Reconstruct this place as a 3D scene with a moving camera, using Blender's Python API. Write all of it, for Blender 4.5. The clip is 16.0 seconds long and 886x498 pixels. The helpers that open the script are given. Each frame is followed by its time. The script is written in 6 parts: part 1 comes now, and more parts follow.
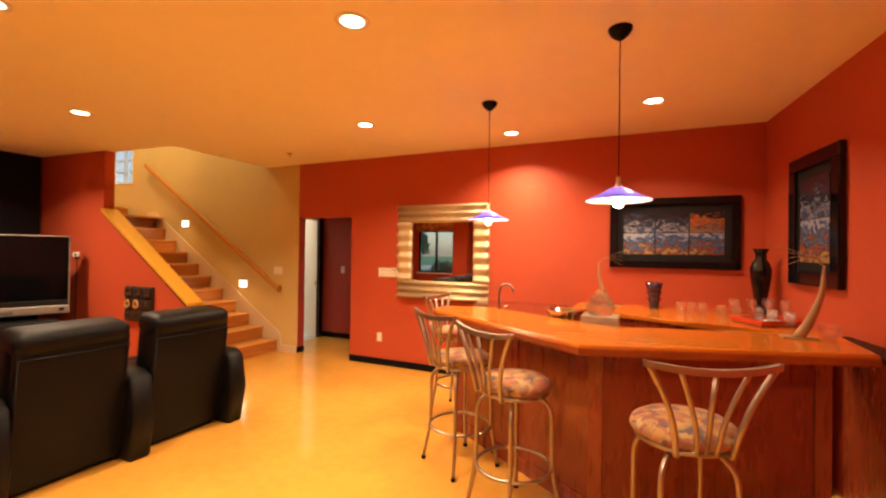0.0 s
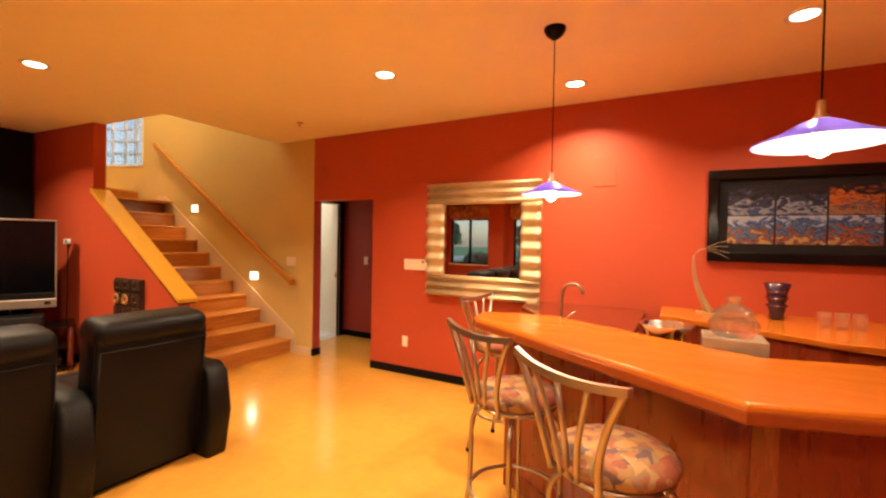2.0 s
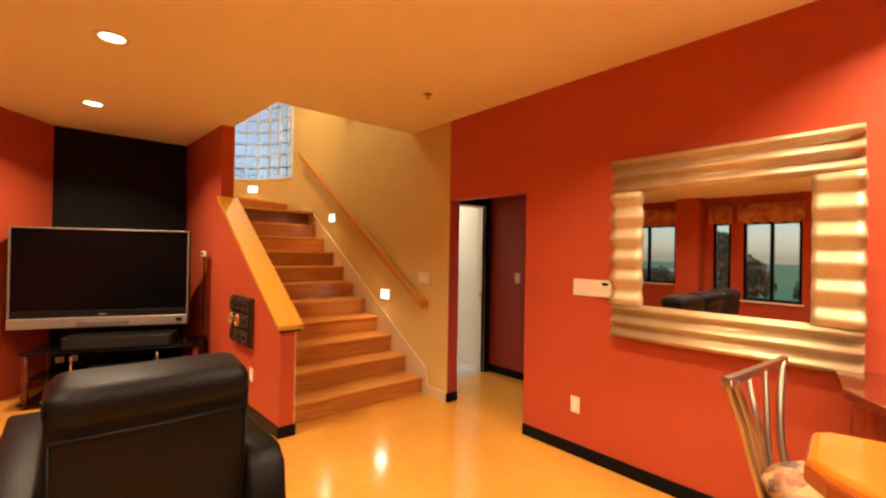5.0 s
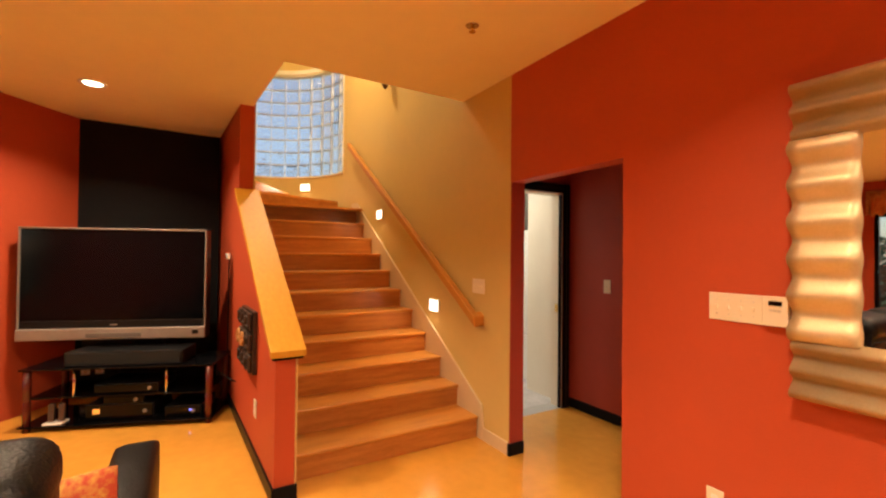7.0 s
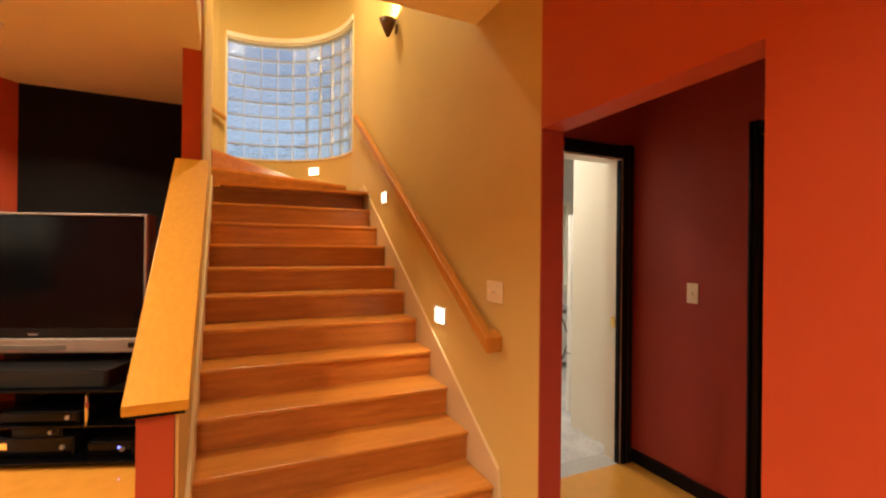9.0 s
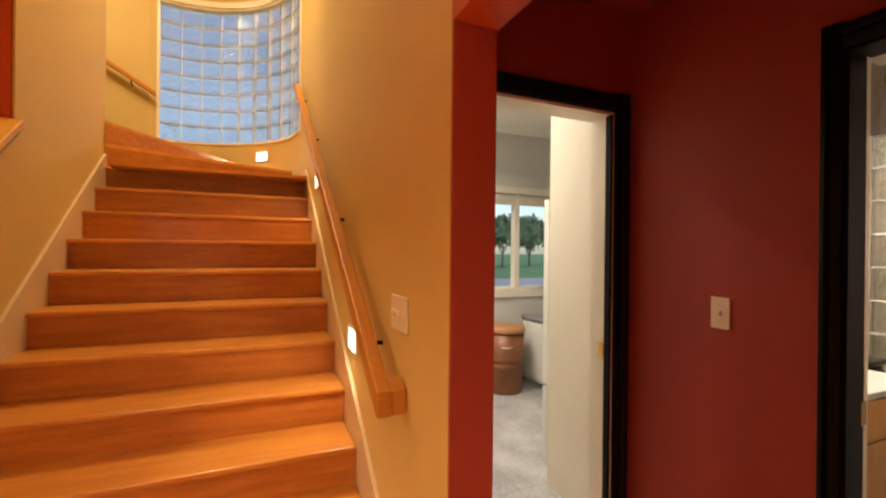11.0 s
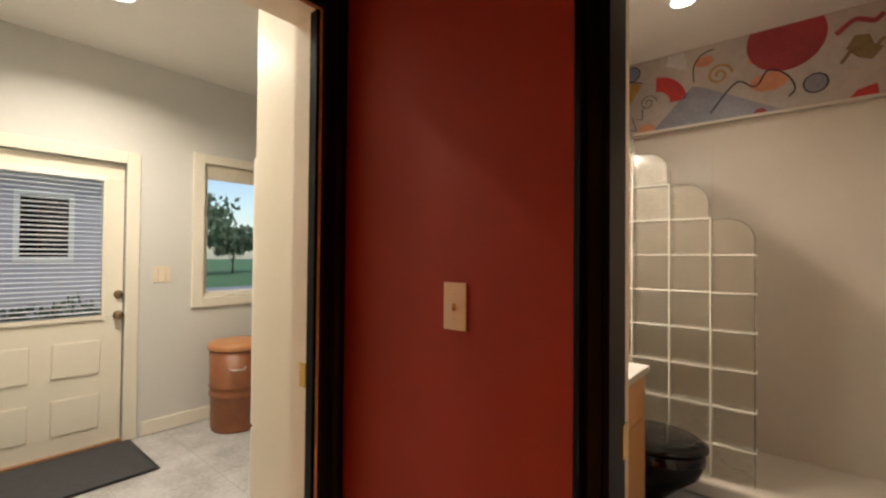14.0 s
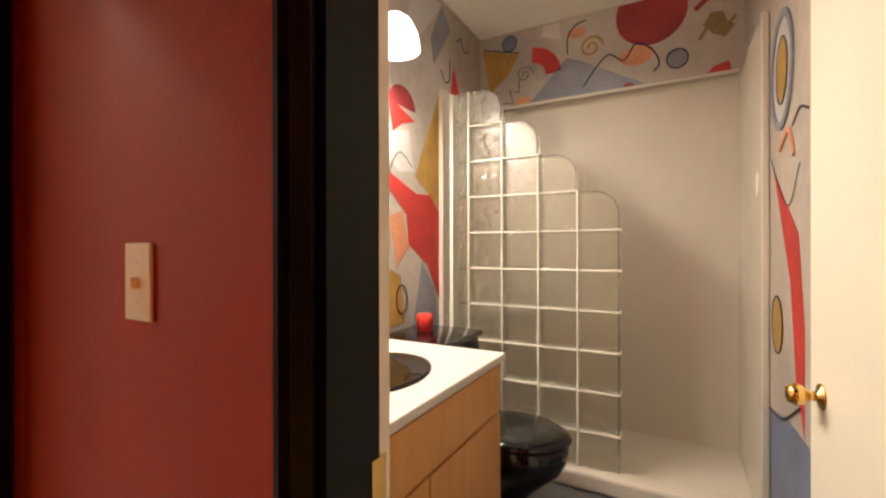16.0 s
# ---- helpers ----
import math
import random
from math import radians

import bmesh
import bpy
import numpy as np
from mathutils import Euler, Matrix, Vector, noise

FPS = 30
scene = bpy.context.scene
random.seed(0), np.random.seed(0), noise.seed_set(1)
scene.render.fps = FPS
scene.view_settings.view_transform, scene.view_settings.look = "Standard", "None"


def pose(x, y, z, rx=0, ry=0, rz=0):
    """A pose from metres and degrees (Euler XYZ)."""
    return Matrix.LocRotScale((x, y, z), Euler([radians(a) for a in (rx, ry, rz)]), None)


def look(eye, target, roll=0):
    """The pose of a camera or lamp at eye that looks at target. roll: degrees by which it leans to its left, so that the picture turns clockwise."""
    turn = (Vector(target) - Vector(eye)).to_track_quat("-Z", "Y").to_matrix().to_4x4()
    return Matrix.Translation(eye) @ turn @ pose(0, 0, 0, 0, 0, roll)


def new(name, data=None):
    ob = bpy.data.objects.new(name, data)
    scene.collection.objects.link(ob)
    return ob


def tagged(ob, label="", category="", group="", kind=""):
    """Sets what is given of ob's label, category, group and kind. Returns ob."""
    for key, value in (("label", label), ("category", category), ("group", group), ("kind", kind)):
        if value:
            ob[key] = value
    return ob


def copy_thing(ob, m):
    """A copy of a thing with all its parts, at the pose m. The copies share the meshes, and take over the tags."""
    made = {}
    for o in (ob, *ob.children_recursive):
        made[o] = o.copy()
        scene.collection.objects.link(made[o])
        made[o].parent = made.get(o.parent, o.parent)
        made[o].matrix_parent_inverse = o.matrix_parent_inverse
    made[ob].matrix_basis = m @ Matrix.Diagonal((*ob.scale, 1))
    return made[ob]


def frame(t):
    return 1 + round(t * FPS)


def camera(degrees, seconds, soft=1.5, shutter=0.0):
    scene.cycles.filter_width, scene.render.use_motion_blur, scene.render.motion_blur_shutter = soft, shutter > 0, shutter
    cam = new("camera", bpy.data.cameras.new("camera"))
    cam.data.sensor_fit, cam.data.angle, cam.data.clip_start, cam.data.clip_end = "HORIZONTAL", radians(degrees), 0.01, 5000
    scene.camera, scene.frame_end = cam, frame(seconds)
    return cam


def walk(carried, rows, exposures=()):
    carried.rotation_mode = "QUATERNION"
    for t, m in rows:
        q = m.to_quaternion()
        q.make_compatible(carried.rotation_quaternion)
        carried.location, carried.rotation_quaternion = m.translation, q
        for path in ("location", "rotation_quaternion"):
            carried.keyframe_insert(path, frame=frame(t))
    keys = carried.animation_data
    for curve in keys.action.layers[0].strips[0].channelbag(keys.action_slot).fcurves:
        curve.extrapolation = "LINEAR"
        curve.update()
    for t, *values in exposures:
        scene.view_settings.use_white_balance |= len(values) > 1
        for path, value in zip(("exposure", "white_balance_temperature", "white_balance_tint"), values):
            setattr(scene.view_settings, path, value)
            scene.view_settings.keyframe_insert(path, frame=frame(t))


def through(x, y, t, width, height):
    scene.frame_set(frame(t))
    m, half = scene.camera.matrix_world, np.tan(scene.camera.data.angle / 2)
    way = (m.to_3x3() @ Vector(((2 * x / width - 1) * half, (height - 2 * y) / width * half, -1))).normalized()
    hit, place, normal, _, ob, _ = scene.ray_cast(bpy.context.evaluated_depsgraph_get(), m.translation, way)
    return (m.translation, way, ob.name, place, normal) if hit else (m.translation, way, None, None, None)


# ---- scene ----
cam = camera(91.5, 16.0, soft=2.3)
PATH = [
    (0, (0.254, 0.443, 1.472), (-0.579, 2.261, 1.485), 0.8),
    (0.5, (0.145, 0.659, 1.461), (-0.71, 2.468, 1.475), 1.0),
    (1, (0.062, 0.86, 1.458), (-0.818, 2.656, 1.467), 1.1),
    (1.5, (-0.037, 1.072, 1.456), (-0.957, 2.848, 1.456), 1.2),
    (2, (-0.211, 1.286, 1.45), (-1.175, 3.038, 1.416), 1.1),
    (2.5, (-0.371, 1.506, 1.438), (-1.403, 3.219, 1.388), 0.8),
    (3, (-0.509, 1.714, 1.441), (-1.643, 3.361, 1.398), 0.8),
    (3.5, (-0.675, 1.901, 1.433), (-1.911, 3.473, 1.405), 1.1),
    (4, (-0.806, 2.103, 1.43), (-2.152, 3.582, 1.421), 1.1),
    (4.5, (-0.949, 2.277, 1.43), (-2.386, 3.668, 1.437), 1.0),
    (7, (-1.804, 3.246, 1.403), (-3.53, 4.256, 1.431), 0.6),
    (7.5, (-2.004, 3.438, 1.401), (-3.759, 4.397, 1.434), 0.5),
    (8, (-2.219, 3.62, 1.387), (-4.0, 4.53, 1.405), 0.7),
    (10.5, (-3.103, 4.606, 1.377), (-4.96, 5.35, 1.389), 0.1),
    (11, (-3.243, 4.766, 1.372), (-5.077, 5.564, 1.371), 0.6),
    (11.5, (-3.387, 4.891, 1.369), (-5.177, 5.784, 1.352), 0.5),
    (12, (-3.493, 4.997, 1.353), (-5.223, 6.0, 1.356), 0.8),
    (12.5, (-3.507, 5.125, 1.314), (-5.171, 6.234, 1.344), 0.6),
    (13, (-3.56, 5.254, 1.295), (-5.12, 6.506, 1.33), 0.5),
    (13.5, (-3.618, 5.395, 1.282), (-5.045, 6.795, 1.308), 0.4),
    (14, (-3.638, 5.508, 1.27), (-4.921, 7.043, 1.301), 0.5),
    (14.5, (-3.635, 5.625, 1.247), (-4.798, 7.252, 1.275), 0.2),
    (15, (-3.618, 5.758, 1.228), (-4.691, 7.446, 1.238), -0.5),
    (15.5, (-3.615, 5.865, 1.213), (-4.612, 7.599, 1.212), -0.4),
    (16, (-3.585, 5.985, 1.196), (-4.536, 7.745, 1.193), -0.1),
]
walk(cam, [(t, look(eye, target, roll)) for t, eye, target, roll in PATH], exposures=[(0, 0.0), (10.5, 0.0), (12.2, 0.1), (12.9, -0.05), (13.5, -0.12), (14.6, -0.08), (15.2, 0.05), (16.0, 0.34)])

# ---------------------------------------------------------------- world and light
world = bpy.data.worlds.new("World")
scene.world = world
world.use_nodes = True
_bg = world.node_tree.nodes["Background"]
_sky = world.node_tree.nodes.new("ShaderNodeTexSky")
_sky.sky_type = "NISHITA"
_sky.sun_disc = False
_sky.sun_elevation, _sky.sun_rotation = radians(35), radians(120)
world.node_tree.links.new(_sky.outputs[0], _bg.inputs[0])
_bg.inputs[1].default_value = 0.15
scene.view_settings.exposure = 0.0
_sun = bpy.data.lights.new("sun", "SUN")
_sun.energy, _sun.angle, _sun.color = 1.5, radians(15), (1.0, 0.98, 0.95)
new("sun", _sun).matrix_world = look((0, 0, 30), (-14, 8, 0))
WARM = (1.0, 0.755, 0.49)
NEUTRAL = (1.0, 0.88, 0.72)
ORIGIN = Vector((0, 0, 0))    # where the wing being built stands


def area_lamp(name, at, power, colour, size, down=(0, 0, -1), spread=150):
    d = bpy.data.lights.new(name, "AREA")
    d.shape, d.size, d.energy, d.color, d.spread = "DISK", size, power, colour, radians(spread)
    ob = new(name, d)
    at = Vector(at) + ORIGIN
    ob.matrix_world = look(at, at + Vector(down))
    return ob


# ---------------------------------------------------------------- materials
def material(name, base, rough=0.5, metal=0.0, vary=0.12, scale=3.0, bump=0.0, bump_scale=60.0, coat=0.0,
             other=None, stretch=(1, 1, 1), spec=0.5, contrast=None, rand=0.0):
    m = bpy.data.materials.new(name)
    m.use_nodes = True
    nt = m.node_tree
    b = nt.nodes["Principled BSDF"]
    b.inputs["Roughness"].default_value = rough
    b.inputs["Metallic"].default_value = metal
    b.inputs["Coat Weight"].default_value = coat
    b.inputs["Coat Roughness"].default_value = 0.08
    b.inputs["Specular IOR Level"].default_value = spec
    geo = nt.nodes.new("ShaderNodeNewGeometry")
    mp = nt.nodes.new("ShaderNodeMapping")
    mp.inputs["Scale"].default_value = stretch
    nt.links.new(geo.outputs["Position"], mp.inputs["Vector"])
    n1 = nt.nodes.new("ShaderNodeTexNoise")
    n1.inputs["Scale"].default_value = scale
    n1.inputs["Detail"].default_value = 6
    n2 = nt.nodes.new("ShaderNodeTexNoise")
    n2.inputs["Scale"].default_value = scale * 9
    n2.inputs["Detail"].default_value = 4
    for n in (n1, n2):
        nt.links.new(mp.outputs[0], n.inputs["Vector"])
    mix = nt.nodes.new("ShaderNodeMix")
    mix.data_type = "FLOAT"
    mix.inputs[0].default_value = 0.35
    nt.links.new(n1.outputs["Fac"], mix.inputs[2])
    nt.links.new(n2.outputs["Fac"], mix.inputs[3])
    ramp = nt.nodes.new("ShaderNodeValToRGB")
    lo, hi = contrast or (0.3, 0.7)
    ramp.color_ramp.elements[0].position, ramp.color_ramp.elements[1].position = lo, hi
    c2 = other or tuple(min(1, c * (1 + vary)) for c in base)
    c1 = base if other else tuple(c * (1 - vary) for c in base)
    ramp.color_ramp.elements[0].color = (*c1, 1)
    ramp.color_ramp.elements[1].color = (*c2, 1)
    nt.links.new(mix.outputs[0], ramp.inputs[0])
    col = ramp.outputs[0]
    if rand:
        oi = nt.nodes.new("ShaderNodeObjectInfo")
        hsv = nt.nodes.new("ShaderNodeHueSaturation")
        mr = nt.nodes.new("ShaderNodeMapRange")
        mr.inputs[3].default_value, mr.inputs[4].default_value = 1 - rand, 1 + rand
        nt.links.new(oi.outputs["Random"], mr.inputs[0])
        nt.links.new(mr.outputs[0], hsv.inputs["Value"])
        nt.links.new(col, hsv.inputs["Color"])
        col = hsv.outputs[0]
    nt.links.new(col, b.inputs["Base Color"])
    rr = nt.nodes.new("ShaderNodeMapRange")
    rr.inputs[3].default_value, rr.inputs[4].default_value = max(0, rough - 0.06), min(1, rough + 0.06)
    nt.links.new(n1.outputs["Fac"], rr.inputs[0])
    nt.links.new(rr.outputs[0], b.inputs["Roughness"])
    if bump:
        n3 = nt.nodes.new("ShaderNodeTexNoise")
        n3.inputs["Scale"].default_value = bump_scale
        n3.inputs["Detail"].default_value = 3
        nt.links.new(mp.outputs[0], n3.inputs["Vector"])
        bp = nt.nodes.new("ShaderNodeBump")
        bp.inputs["Strength"].default_value = bump
        bp.inputs["Distance"].default_value = 0.004
        nt.links.new(n3.outputs["Fac"], bp.inputs["Height"])
        nt.links.new(bp.outputs[0], b.inputs["Normal"])
    return m


def glass(name, tint=(1, 1, 1), rough=0.0, ior=1.45, bump=0.0, bump_scale=30, depth=0.014, clear=1.0):
    m = bpy.data.materials.new(name)
    m.use_nodes = True
    nt = m.node_tree
    b = nt.nodes["Principled BSDF"]
    b.inputs["Base Color"].default_value = (*tint, 1)
    b.inputs["Roughness"].default_value = rough
    b.inputs["IOR"].default_value = ior
    b.inputs["Transmission Weight"].default_value = clear
    if bump:
        geo = nt.nodes.new("ShaderNodeNewGeometry")
        n3 = nt.nodes.new("ShaderNodeTexNoise")
        n3.inputs["Scale"].default_value = bump_scale
        n3.inputs["Detail"].default_value = 1
        nt.links.new(geo.outputs["Position"], n3.inputs["Vector"])
        bp = nt.nodes.new("ShaderNodeBump")
        bp.inputs["Strength"].default_value = bump
        bp.inputs["Distance"].default_value = depth
        nt.links.new(n3.outputs["Fac"], bp.inputs["Height"])
        nt.links.new(bp.outputs[0], b.inputs["Normal"])
        nt.links.new(bp.outputs[0], b.inputs["Coat Normal"])
        b.inputs["Coat Weight"].default_value = 0.6
        b.inputs["Coat Roughness"].default_value = 0.06
    return m


def thin_glass(name, tint, through, rough=0.02):
    """Thin clear glassware: mostly seen through, with a bright gloss."""
    m = bpy.data.materials.new(name)
    m.use_nodes = True
    nt = m.node_tree
    b = nt.nodes["Principled BSDF"]
    b.inputs["Base Color"].default_value = (*tint, 1)
    b.inputs["Roughness"].default_value = rough
    b.inputs["Specular IOR Level"].default_value = 0.9
    b.inputs["Transmission Weight"].default_value = 0.92
    tr = nt.nodes.new("ShaderNodeBsdfTransparent")
    mx = nt.nodes.new("ShaderNodeMixShader")
    mx.inputs[0].default_value = through
    nt.links.new(b.outputs[0], mx.inputs[1])
    nt.links.new(tr.outputs[0], mx.inputs[2])
    nt.links.new(mx.outputs[0], nt.nodes["Material Output"].inputs["Surface"])
    return m


def see_through(m, share):
    """Lets a share of the light pass straight, as thin glass does."""
    nt = m.node_tree
    tr = nt.nodes.new("ShaderNodeBsdfTransparent")
    mx = nt.nodes.new("ShaderNodeMixShader")
    mx.inputs[0].default_value = share
    nt.links.new(nt.nodes["Principled BSDF"].outputs[0], mx.inputs[1])
    nt.links.new(tr.outputs[0], mx.inputs[2])
    nt.links.new(mx.outputs[0], nt.nodes["Material Output"].inputs["Surface"])
    return m


def glowing(name, colour, strength):
    m = bpy.data.materials.new(name)
    m.use_nodes = True
    b = m.node_tree.nodes["Principled BSDF"]
    b.inputs["Base Color"].default_value = (*colour, 1)
    b.inputs["Emission Color"].default_value = (*colour, 1)
    b.inputs["Emission Strength"].default_value = strength
    return m


RED = material("red wall paint", (0.46, 0.073, 0.028), 0.55, vary=0.05, scale=1.5, bump=0.25, bump_scale=140, spec=0.3)
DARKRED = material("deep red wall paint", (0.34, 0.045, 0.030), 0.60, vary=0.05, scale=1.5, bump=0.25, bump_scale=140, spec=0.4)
TAN = material("olive tan wall paint", (0.60, 0.435, 0.155), 0.6, vary=0.04, scale=1.5, bump=0.25, bump_scale=140)
BLACKWALL = material("black wall paint", (0.006, 0.006, 0.007), 0.7, vary=0.2, bump=0.2, bump_scale=140, spec=0.15)
CEIL = material("cream ceiling paint", (0.90, 0.81, 0.54), 0.7, vary=0.03, scale=1.0, bump=0.35, bump_scale=90)
WHITE = material("white ceiling paint", (0.82, 0.79, 0.73), 0.7, vary=0.03, bump=0.3, bump_scale=90)
LGREY = material("pale grey wall paint", (0.66, 0.65, 0.61), 0.6, vary=0.03, bump=0.2, bump_scale=140)
CREAM = material("cream gloss trim paint", (0.80, 0.75, 0.63), 0.35, vary=0.03)
SKIRT = material("tan skirting paint", (0.66, 0.52, 0.33), 0.4, vary=0.04)
BLACKTRIM = material("black satin trim paint", (0.005, 0.005, 0.007), 0.36, vary=0.2, spec=0.10)
FLOOR = material("amber polished floor", (0.61, 0.290, 0.046), 0.16, vary=0.16, scale=1.3, bump=0.05, bump_scale=25, coat=0.3)
OAK = material("honey oak", (0.50, 0.190, 0.030), 0.36, other=(0.66, 0.295, 0.055), scale=3, stretch=(9, 1, 9), rand=0.12, coat=0.08, contrast=(0.36, 0.66))
# the tread oak again in a darker, redder tone for the risers
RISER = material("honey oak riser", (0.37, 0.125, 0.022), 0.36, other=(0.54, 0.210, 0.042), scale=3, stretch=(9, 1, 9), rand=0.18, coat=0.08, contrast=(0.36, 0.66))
RAILOAK = material("honey oak rail", (0.53, 0.255, 0.022), 0.42, other=(0.62, 0.32, 0.034), scale=6, stretch=(1, 8, 8), spec=0.22)
BARTOP = material("lacquered bar top", (0.46, 0.115, 0.009), 0.17, other=(0.56, 0.165, 0.015), scale=2.2, stretch=(1, 5, 5), coat=0.3, spec=0.3)
BARWOOD = material("dark cherry panel", (0.20, 0.030, 0.009), 0.28, other=(0.28, 0.046, 0.014), scale=3, stretch=(6, 6, 1), coat=0.25)
EDGEWOOD = material("reddish lacquered edge", (0.26, 0.050, 0.010), 0.2, other=(0.34, 0.075, 0.014), scale=3, coat=0.3)
HANDOAK = material("handrail oak", (0.44, 0.180, 0.030), 0.42, other=(0.54, 0.240, 0.045), scale=6, stretch=(1, 8, 8), spec=0.25)
CHERRYTOP = material("glossy dark cherry top", (0.105, 0.016, 0.006), 0.14, other=(0.15, 0.026, 0.009), scale=1.2, stretch=(1, 6, 1), coat=0.5)
LEATHER = material("black leather", (0.0034, 0.0030, 0.0034), 0.42, vary=0.25, scale=5, bump=0.6, bump_scale=120, spec=0.18)
STEEL = material("brushed nickel", (0.62, 0.56, 0.50), 0.28, metal=1.0, vary=0.08)
PEWTER = material("brushed pewter tube", (0.46, 0.39, 0.32), 0.36, metal=1.0, vary=0.1)
CHROME = material("chrome", (0.75, 0.73, 0.70), 0.10, metal=1.0, vary=0.05)
BRASS = material("polished brass", (0.75, 0.50, 0.16), 0.15, metal=1.0, vary=0.08)
IVORY = material("ivory plastic", (0.78, 0.68, 0.52), 0.35, vary=0.03)
WHITEPL = material("white plastic", (0.82, 0.80, 0.76), 0.35, vary=0.03)
GOLD = material("champagne gold leaf", (0.52, 0.39, 0.21), 0.46, metal=0.6, vary=0.12, scale=12, other=(0.64, 0.51, 0.31), bump=0.15, bump_scale=90)
TILE = material("pale stone floor tile", (0.34, 0.33, 0.33), 0.32, other=(0.56, 0.55, 0.54), scale=4.5, rand=0.03, contrast=(0.38, 0.62))
GROUT = material("pale grout", (0.40, 0.39, 0.37), 0.8)
PORCELAINB = material("black glazed porcelain", (0.004, 0.004, 0.005), 0.07, vary=0.1, coat=0.1, spec=0.4)
SURROUND = material("shower surround acrylic", (0.62, 0.56, 0.48), 0.25, vary=0.03)
MAPLE = material("maple veneer", (0.54, 0.25, 0.065), 0.35, other=(0.64, 0.33, 0.10), scale=4, stretch=(6, 6, 1))
MIRROR = bpy.data.materials.new("mirror silver")
MIRROR.use_nodes = True
_b = MIRROR.node_tree.nodes["Principled BSDF"]
_b.inputs["Base Color"].default_value = (0.86, 0.86, 0.86, 1)
_b.inputs["Metallic"].default_value, _b.inputs["Roughness"].default_value = 1.0, 0.01
GLASS = glass("clear glass")
BLOCKGLASS = see_through(glass("wavy glass block", (1.0, 1.0, 1.0), 0.06, 1.45), 0.25)
SCREEN = material("dark screen glass", (0.003, 0.003, 0.004), 0.12, vary=0.1, spec=0.22)
LAMPON = glowing("lit lamp disc", (1.0, 0.86, 0.62), 14)
LAMPCOOL = glowing("lit neutral lamp disc", (1.0, 0.95, 0.85), 9)
BULB = glowing("lit bulb", (1.0, 0.85, 0.6), 14)
STEPLIT = glowing("lit step light lens", (1.0, 0.9, 0.7), 3.2)


# ---------------------------------------------------------------- mesh helpers
def part(name, bm, mat, parent=None, label="", smooth=False):
    me = bpy.data.meshes.new(name)
    bmesh.ops.recalc_face_normals(bm, faces=bm.faces)
    bm.to_mesh(me)
    bm.free()
    if smooth:
        me.polygons.foreach_set("use_smooth", [True] * len(me.polygons))
    me.materials.append(mat)
    ob = new(name, me)
    if parent is not None:
        ob.parent = parent
    if label:
        ob["label"] = label
    return ob


def thing(name, label, category, at=(0, 0, 0), rz=0, group="", kind=""):
    ob = new(name)
    ob.empty_display_size = 0.1
    ob.matrix_world = pose(*(Vector(at) + ORIGIN), 0, 0, rz)
    return tagged(ob, label, category, group, kind)


def box(bm, lo, hi, bevel=0.0, seg=2, m=None):
    r = bmesh.ops.create_cube(bm, size=1.0)
    vs = r["verts"]
    lo, hi = Vector(lo), Vector(hi)
    for v in vs:
        v.co = Vector([(lo[i] + hi[i]) / 2 + v.co[i] * (hi[i] - lo[i]) for i in range(3)])
    if bevel:
        es = list({e for v in vs for e in v.link_edges})
        r = bmesh.ops.bevel(bm, geom=es, offset=bevel, segments=seg, affect="EDGES", profile=0.5)
        vs = list({v for f in r["faces"] for v in f.verts} | {v for v in vs if v.is_valid})
    if m is not None:
        bmesh.ops.transform(bm, matrix=m, verts=vs)
    return vs


def boxes(*pairs, bevel=0.0):
    bm = bmesh.new()
    for lo, hi in pairs:
        box(bm, lo, hi, bevel)
    return bm


def lathe(profile, seg=24, at=(0, 0, 0), bm=None):
    """A body of revolution about z from (radius, height) pairs."""
    bm = bm or bmesh.new()
    rings = []
    for r, z in profile:
        if r < 1e-5:
            rings.append([bm.verts.new((at[0], at[1], at[2] + z))])
        else:
            rings.append([bm.verts.new((at[0] + r * math.cos(2 * math.pi * i / seg), at[1] + r * math.sin(2 * math.pi * i / seg), at[2] + z)) for i in range(seg)])
    for a, b in zip(rings, rings[1:]):
        for i in range(seg):
            j = (i + 1) % seg
            if len(a) == 1 and len(b) > 1:
                bm.faces.new((a[0], b[i], b[j]))
            elif len(b) == 1 and len(a) > 1:
                bm.faces.new((a[i], a[j], b[0]))
            elif len(a) > 1:
                bm.faces.new((a[i], a[j], b[j], b[i]))
    return bm


def tube(pts, r, seg=8, bm=None, taper=None):
    """A round bar along points, closed at its ends."""
    bm = bm or bmesh.new()
    pts = [Vector(p) for p in pts]
    rings = []
    side = None
    for i, p in enumerate(pts):
        d = (pts[min(i + 1, len(pts) - 1)] - pts[max(i - 1, 0)]).normalized()
        if side is None:
            side = d.cross(Vector((0, 0, 1)))
            if side.length < 0.05:
                side = d.cross(Vector((1, 0, 0)))
        side = (side - d * side.dot(d)).normalized()
        up = d.cross(side)
        rad = r if taper is None else r + (taper - r) * i / (len(pts) - 1)
        rings.append([bm.verts.new(p + rad * (math.cos(2 * math.pi * k / seg) * side + math.sin(2 * math.pi * k / seg) * up)) for k in range(seg)])
    for a, b in zip(rings, rings[1:]):
        for k in range(seg):
            bm.faces.new((a[k], a[(k + 1) % seg], b[(k + 1) % seg], b[k]))
    bm.faces.new(rings[0])
    bm.faces.new(rings[-1])
    return bm


